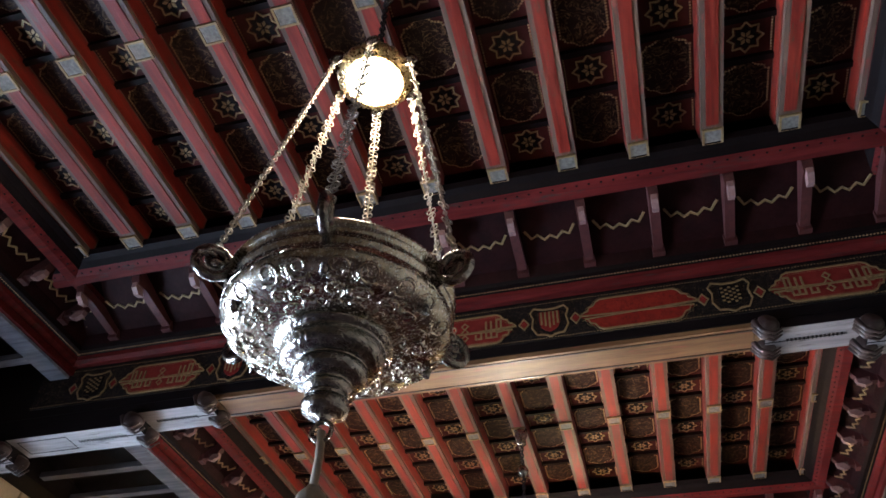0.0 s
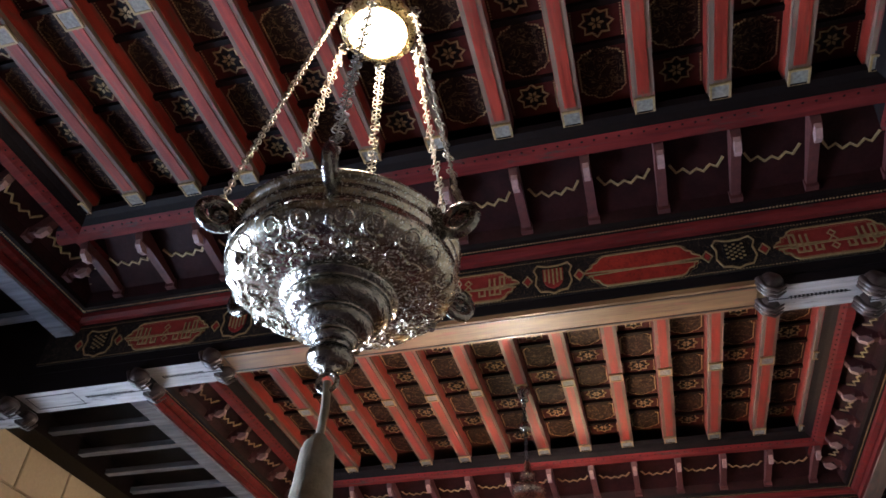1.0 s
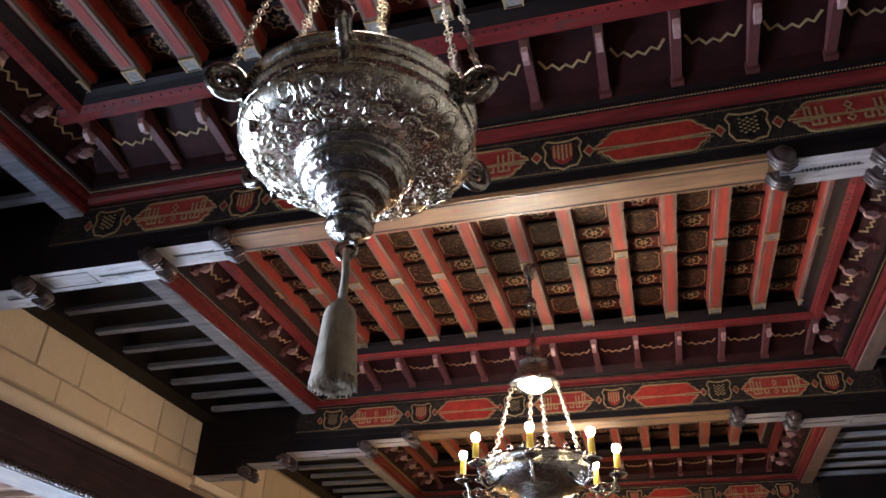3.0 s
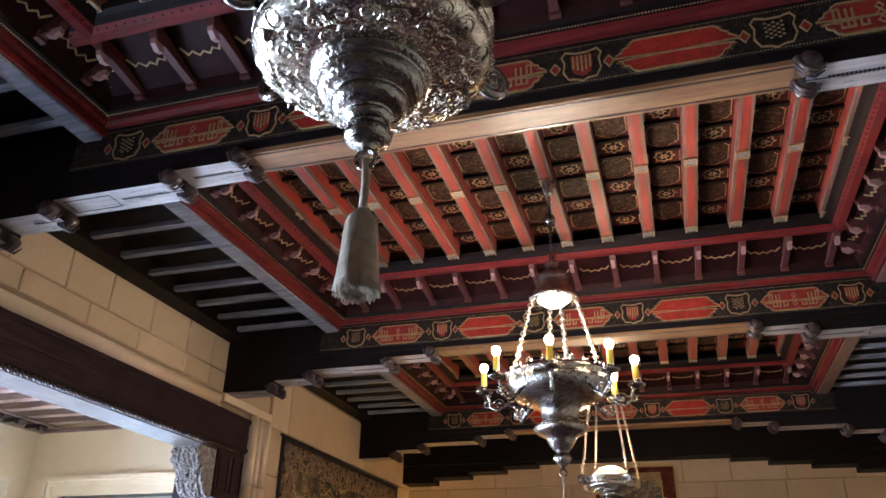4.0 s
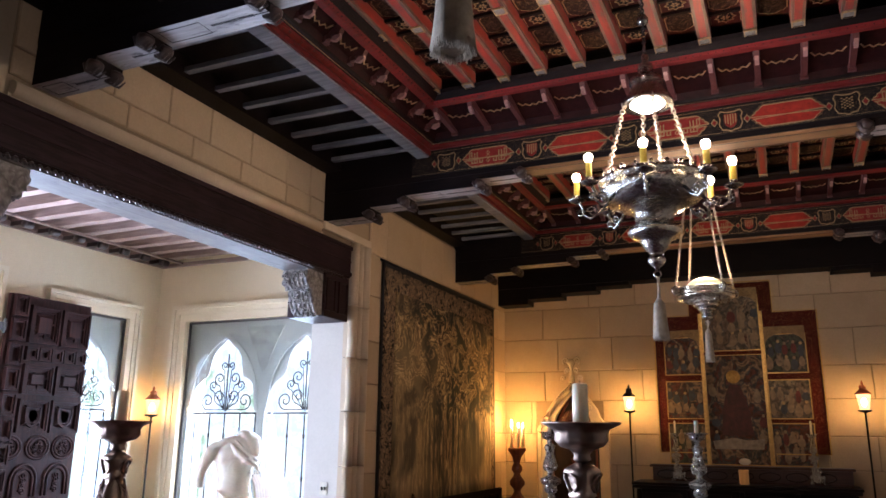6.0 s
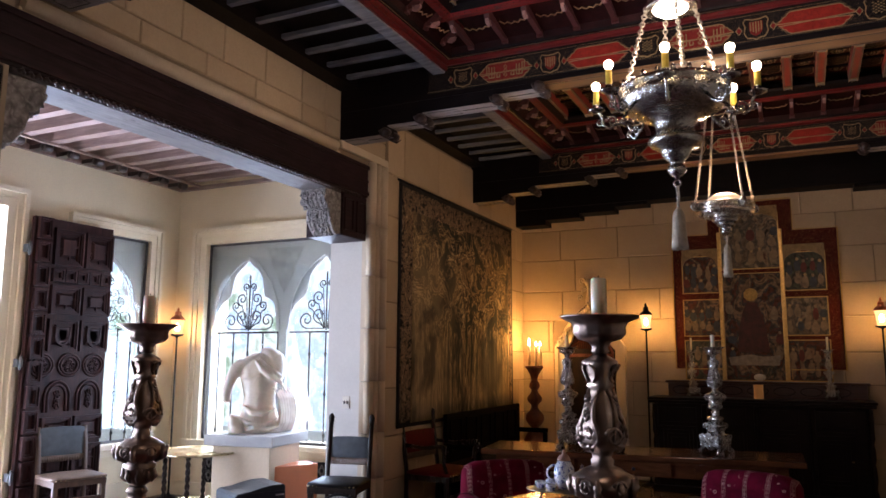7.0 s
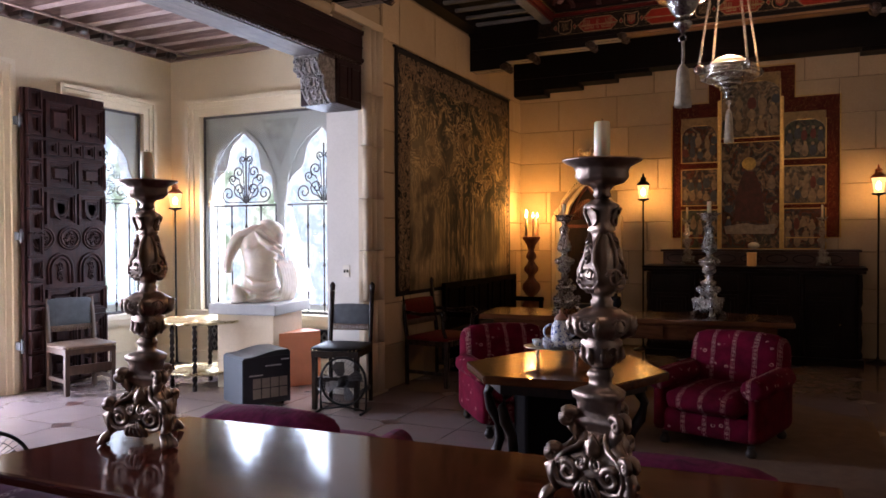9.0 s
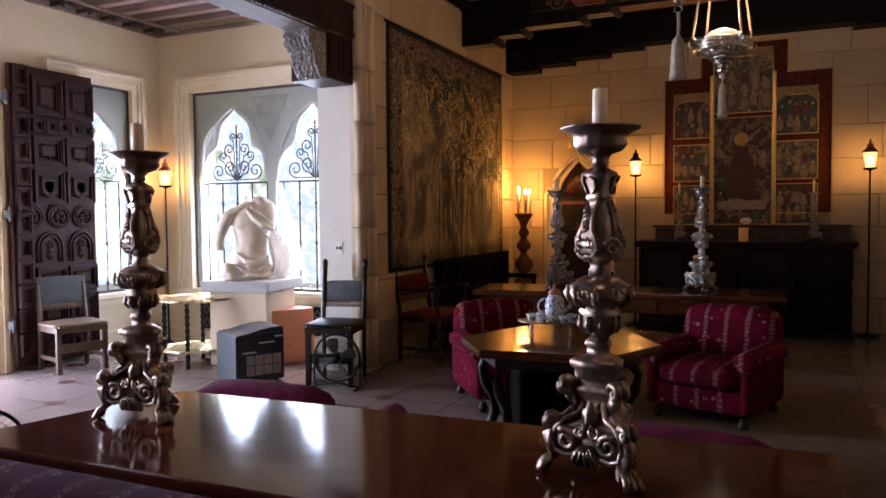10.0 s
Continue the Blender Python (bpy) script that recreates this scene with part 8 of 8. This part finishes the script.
# lantern standards
LAMP_GLASS = bpy.data.materials.new("lantern_glass")
LAMP_GLASS.use_nodes = True
lt = LAMP_GLASS.node_tree
lt.nodes.clear()
l_out, l_mix, l_clear, l_em = (lt.nodes.new("ShaderNode" + k) for k in ("OutputMaterial", "MixShader", "BsdfTransparent", "Emission"))
l_mix.inputs[0].default_value = 0.22
l_em.inputs["Color"].default_value, l_em.inputs["Strength"].default_value = (1.0, 0.62, 0.2, 1), 3.5
lt.links.new(l_clear.outputs[0], l_mix.inputs[1])
lt.links.new(l_em.outputs[0], l_mix.inputs[2])
lt.links.new(l_mix.outputs[0], l_out.inputs[0])
COPPER = plain("copper_cap", (0.50, 0.16, 0.07), 0.35, 0.7)


def lantern(x, y, cap, tall=1.0):
    ob = thing("floor_lantern", "tall thin iron lantern stand with a lit glass lantern", "lamp", pose(x, y, 0) @ Matrix.Diagonal((1, 1, tall, 1)), "lantern stands")
    bm = fresh()
    lathe(bm, [(0.13, 0), (0.13, 0.012), (0.06, 0.03), (0.02, 0.05), (0.012, 0.08), (0.010, 1.90), (0.02, 1.91), (0.066, 1.922), (0.074, 1.928), (0.074, 1.94), (0.02, 1.94)], 20)
    part("stand", bm, IRON, ob)
    bm = fresh()
    lathe(bm, [(0.045, 1.941), (0.05, 1.95), (0.075, 2.10), (0.078, 2.11)], 24)
    g = part("glass", bm, LAMP_GLASS, ob, "clear glowing glass")
    g.visible_shadow = False
    bm = fresh()
    lathe(bm, [(0.0, 1.975), (0.022, 1.985), (0.03, 2.02), (0.02, 2.06), (0.0, 2.075)], 16)
    fl = part("flame", bm, FLAME, g, "bright flame-shaped bulb")
    fl.visible_shadow = False
    bm = fresh()
    lathe(bm, [(0.085, 2.112), (0.088, 2.118), (0.06, 2.15), (0.04, 2.165), (0.035, 2.19), (0.042, 2.2), (0.03, 2.215), (0.012, 2.22), (0.016, 2.24), (0.002, 2.27)], 24)
    part("cap", bm, cap, ob, "domed metal cap with finial")
    return ob


lantern(-1.82, 10.25, IRON, 1.045)
lantern(0.92, 10.25, COPPER, 1.045)
lantern(-6.66, 6.74, COPPER, 0.972)

# carved candle stand in the corner
RED_WOOD = wood("carved_red_brown_wood", (0.10, 0.026, 0.014), (0.24, 0.075, 0.036), "z", 0.42)
stand = thing("candle_stand", "carved red-brown torchere bearing five lit candles", "candle stand", pose(-3.36, 10.15, 0) @ Matrix.Diagonal((1, 1, 1.12, 1)))
bm = fresh()
lathe(bm, [(0.17, 0), (0.18, 0.05), (0.14, 0.10), (0.07, 0.15), (0.06, 0.2), (0.11, 0.26), (0.15, 0.36), (0.155, 0.46), (0.11, 0.54), (0.05, 0.58), (0.045, 0.61), (0.09, 0.64), (0.13, 0.70), (0.125, 0.76), (0.07, 0.81), (0.045, 0.85), (0.05, 0.88), (0.10, 0.93), (0.105, 0.97), (0.06, 1.02), (0.04, 1.06), (0.075, 1.10), (0.07, 1.14), (0.04, 1.18), (0.06, 1.25), (0.10, 1.31), (0.125, 1.33), (0.125, 1.36), (0.0, 1.36)], 32, None, 0, lambda a, z: 1 + 0.05 * math.cos(8 * a))
part("column", bm, RED_WOOD, stand)
for k in range(5):
    t = k * 2 * math.pi / 5 + 0.3
    x, y = 0.085 * math.cos(t), 0.085 * math.sin(t)
    bm = fresh()
    h = 1.60 + (0.04 if k == 2 else 0)
    lathe(bm, [(0.018, 1.361), (0.018, h), (0.0, h + 0.002)], 14, Matrix.Translation((x, y, 0)))
    cd = part("candle", bm, WAX, stand, "ivory candle")
    bm = fresh()
    lathe(bm, [(0.0, h + 0.004), (0.013, h + 0.016), (0.015, h + 0.03), (0.007, h + 0.05), (0.0, h + 0.066)], 12, Matrix.Translation((x, y, 0)))
    fl = part("flame", bm, FLAME, cd, "bright candle flame")
    fl.visible_shadow = False

# ogee-headed doorway
def ogee(half, spring, apex, n=16):
    pts = []
    for k in range(n + 1):
        t = k / n
        pts.append((half * (1 - t) ** 1.0 * (1 - 0.12 * math.sin(math.pi * t)) if t < 1 else 0.0, spring + (apex - spring) * (0.78 * math.sin(math.pi / 2 * min(1, t * 1.15)) + 0.22 * t ** 5)))
    return [(-half, 0.0)] + [(-u, v) for u, v in pts] + [(u, v) for u, v in reversed(pts[:-1])] + [(half, 0.0)]


door = thing("door_far", "dark ogee-arched door in a carved stone surround", "door", pose(-2.66, YF, 0) @ Matrix.Diagonal((1.0, 1, 1.13, 1)), "", "structure")
inner = ogee(0.36, 1.55, 2.02)
bm = fresh()
prism(bm, inner, upright(0, 0.0, 0), 0.02)
panel_d = part("door_leaf", bm, OAK_DARK, door)
bm = fresh()
line = [(u * 0.86, v - 0.03 if v > 0.1 else v) for u, v in inner]
ribbon(bm, line, 0.03, upright(0, -0.02, 0), 0.015, 0, False)
box(bm, -0.31, 0.31, -0.035, -0.021, 1.46, 1.50)
prism(bm, star(0.10, 0.35, 6), upright(0, -0.02, 1.15), 0.02)
part("tracery", bm, RED_WOOD, panel_d, "carved wooden tracery and star")
bm = fresh()
for k in range(20):
    t = k / 19
    tube(bm, [(-0.28 + 0.56 * t, -0.03, 1.56), (-0.25 + 0.5 * t, -0.035, 1.64 + 0.18 * math.sin(math.pi * t)), (-0.27 + 0.54 * t + 0.02, -0.03, 1.60 + 0.1 * math.sin(math.pi * t))], 0.008, 5)
part("pierced_panel", bm, RED_WOOD, panel_d)
for w, off, dep in ((0.10, 0.0, 0.09), (0.05, 0.09, 0.12)):
    bm = fresh()
    sh = [(u * (1 + (off + w / 2) / 0.36), v * (1 + off * 0.28) + (0.05 if v > 1.7 else 0) if v > 0 else 0) for u, v in inner]
    ribbon(bm, sh, w, upright(0, 0.0, 0), dep, 0, False)
    part("arch_moulding", bm, STONE_TRIM, door)
bm = fresh()
for k in range(26):
    i = 2 + k
    if i < len(inner) - 2:
        u, v = inner[i]
        tube(bm, [(u * 1.30, -0.10, v * 1.02), (u * 1.36, -0.13, v * 1.03 + 0.02), (u * 1.30, -0.11, v * 1.03 + 0.05)], 0.02, 6)
lathe(bm, [(0.03, 2.10), (0.05, 2.16), (0.03, 2.24), (0.025, 2.34), (0.05, 2.37), (0.06, 2.40), (0.03, 2.44)], 12, Matrix.Translation((0, -0.07, 0)))
for s in (-1, 1):
    for c, r in (((s * 0.08, 2.42), 0.05), ((s * 0.06, 2.30), 0.04), ((s * 0.12, 2.2), 0.04)):
        tube(bm, [(p[0], -0.07, p[1]) for p in scroll(c, r, 1.3, s, -1.2, 16)], 0.014, 6)
part("carved_finial", bm, STONE_TRIM, door, "carved stone leaf finial")

# brown carpet under the seats
rug = thing("carpet", "plain brown carpet under the armchair and six-sided table", "carpet")
bm = fresh()
prism(bm, [(-1.72, 7.5), (-0.03, 7.5), (0.6, 6.94), (0.66, 3.2), (-1.72, 3.2)], Matrix.Translation((0, 0, 0.001)), 0.012)
part("woven_field", bm, plain("brown_carpet", (0.17, 0.098, 0.055), 0.95, 0, 0.35, 7, 0.5), rug)


# ---- stone block courses ----
def block_mesh(w, h, d=0.016, c=0.008):
    bm = fresh()
    a = [bm.verts.new((u, v, 0)) for u, v in ((0, 0), (w, 0), (w, h), (0, h))]
    b = [bm.verts.new((u, v, d * 0.55)) for u, v in ((0, 0), (w, 0), (w, h), (0, h))]
    e = [bm.verts.new((u, v, d)) for u, v in ((c, c), (w - c, c), (w - c, h - c), (c, h - c))]
    for p, q in ((a, b), (b, e)):
        for k in range(4):
            bm.faces.new((p[k], p[(k + 1) % 4], q[(k + 1) % 4], q[k]))
    bm.faces.new(e)
    return finish(bm, "stone_block", WALL_STONE)


BLOCKS = {}


def courses(parent, m, u0, u1, heights, v0, skip=(), seed=3, lo=0.5, hi=0.95):
    rnd = random.Random(seed)
    v = v0
    for h in heights:
        u = u0 - rnd.uniform(0, 0.4)
        while u < u1:
            w = round(rnd.uniform(lo, hi) / 0.06) * 0.06
            a, b = max(u, u0), min(u + w, u1)
            spans = [(a, b)]
            for s0, s1, t0, t1 in skip:
                if v < t1 and v + h > t0:
                    spans = [q for p in spans for q in ((p[0], min(p[1], s0)), (max(p[0], s1), p[1])) if q[1] - q[0] > 0.03]
            for a, b in spans:
                if b - a > 0.04:
                    key = (round(b - a - 0.007, 3), round(h - 0.007, 3))
                    if key not in BLOCKS:
                        BLOCKS[key] = block_mesh(*key)
                    piece("stone_block", BLOCKS[key], parent, m @ Matrix.Translation((a + 0.0035, v + 0.0035, 0)))
            u += w
        v += h


courses(wall_n, TO_Y(YF), XL, XR, [0.44, 0.42, 0.46, 0.40, 0.45, 0.42, 0.46, 0.44, 0.3], 0.0, [(-3.2, -2.24, 0, 1.75), (-3.1, -2.34, 1.75, 2.0)])
courses(wall_w, TO_X(XL), OPEN1 + 0.37, YF - 0.02, [0.44, 0.42, 0.46, 0.40, 0.45, 0.42, 0.46, 0.44, 0.54], 0.0, seed=8)
courses(wall_w, TO_X(XL - 0.02), OPEN0, OPEN1 + 0.36, [0.17, 0.42], 3.605, seed=5, lo=0.36, hi=0.62)
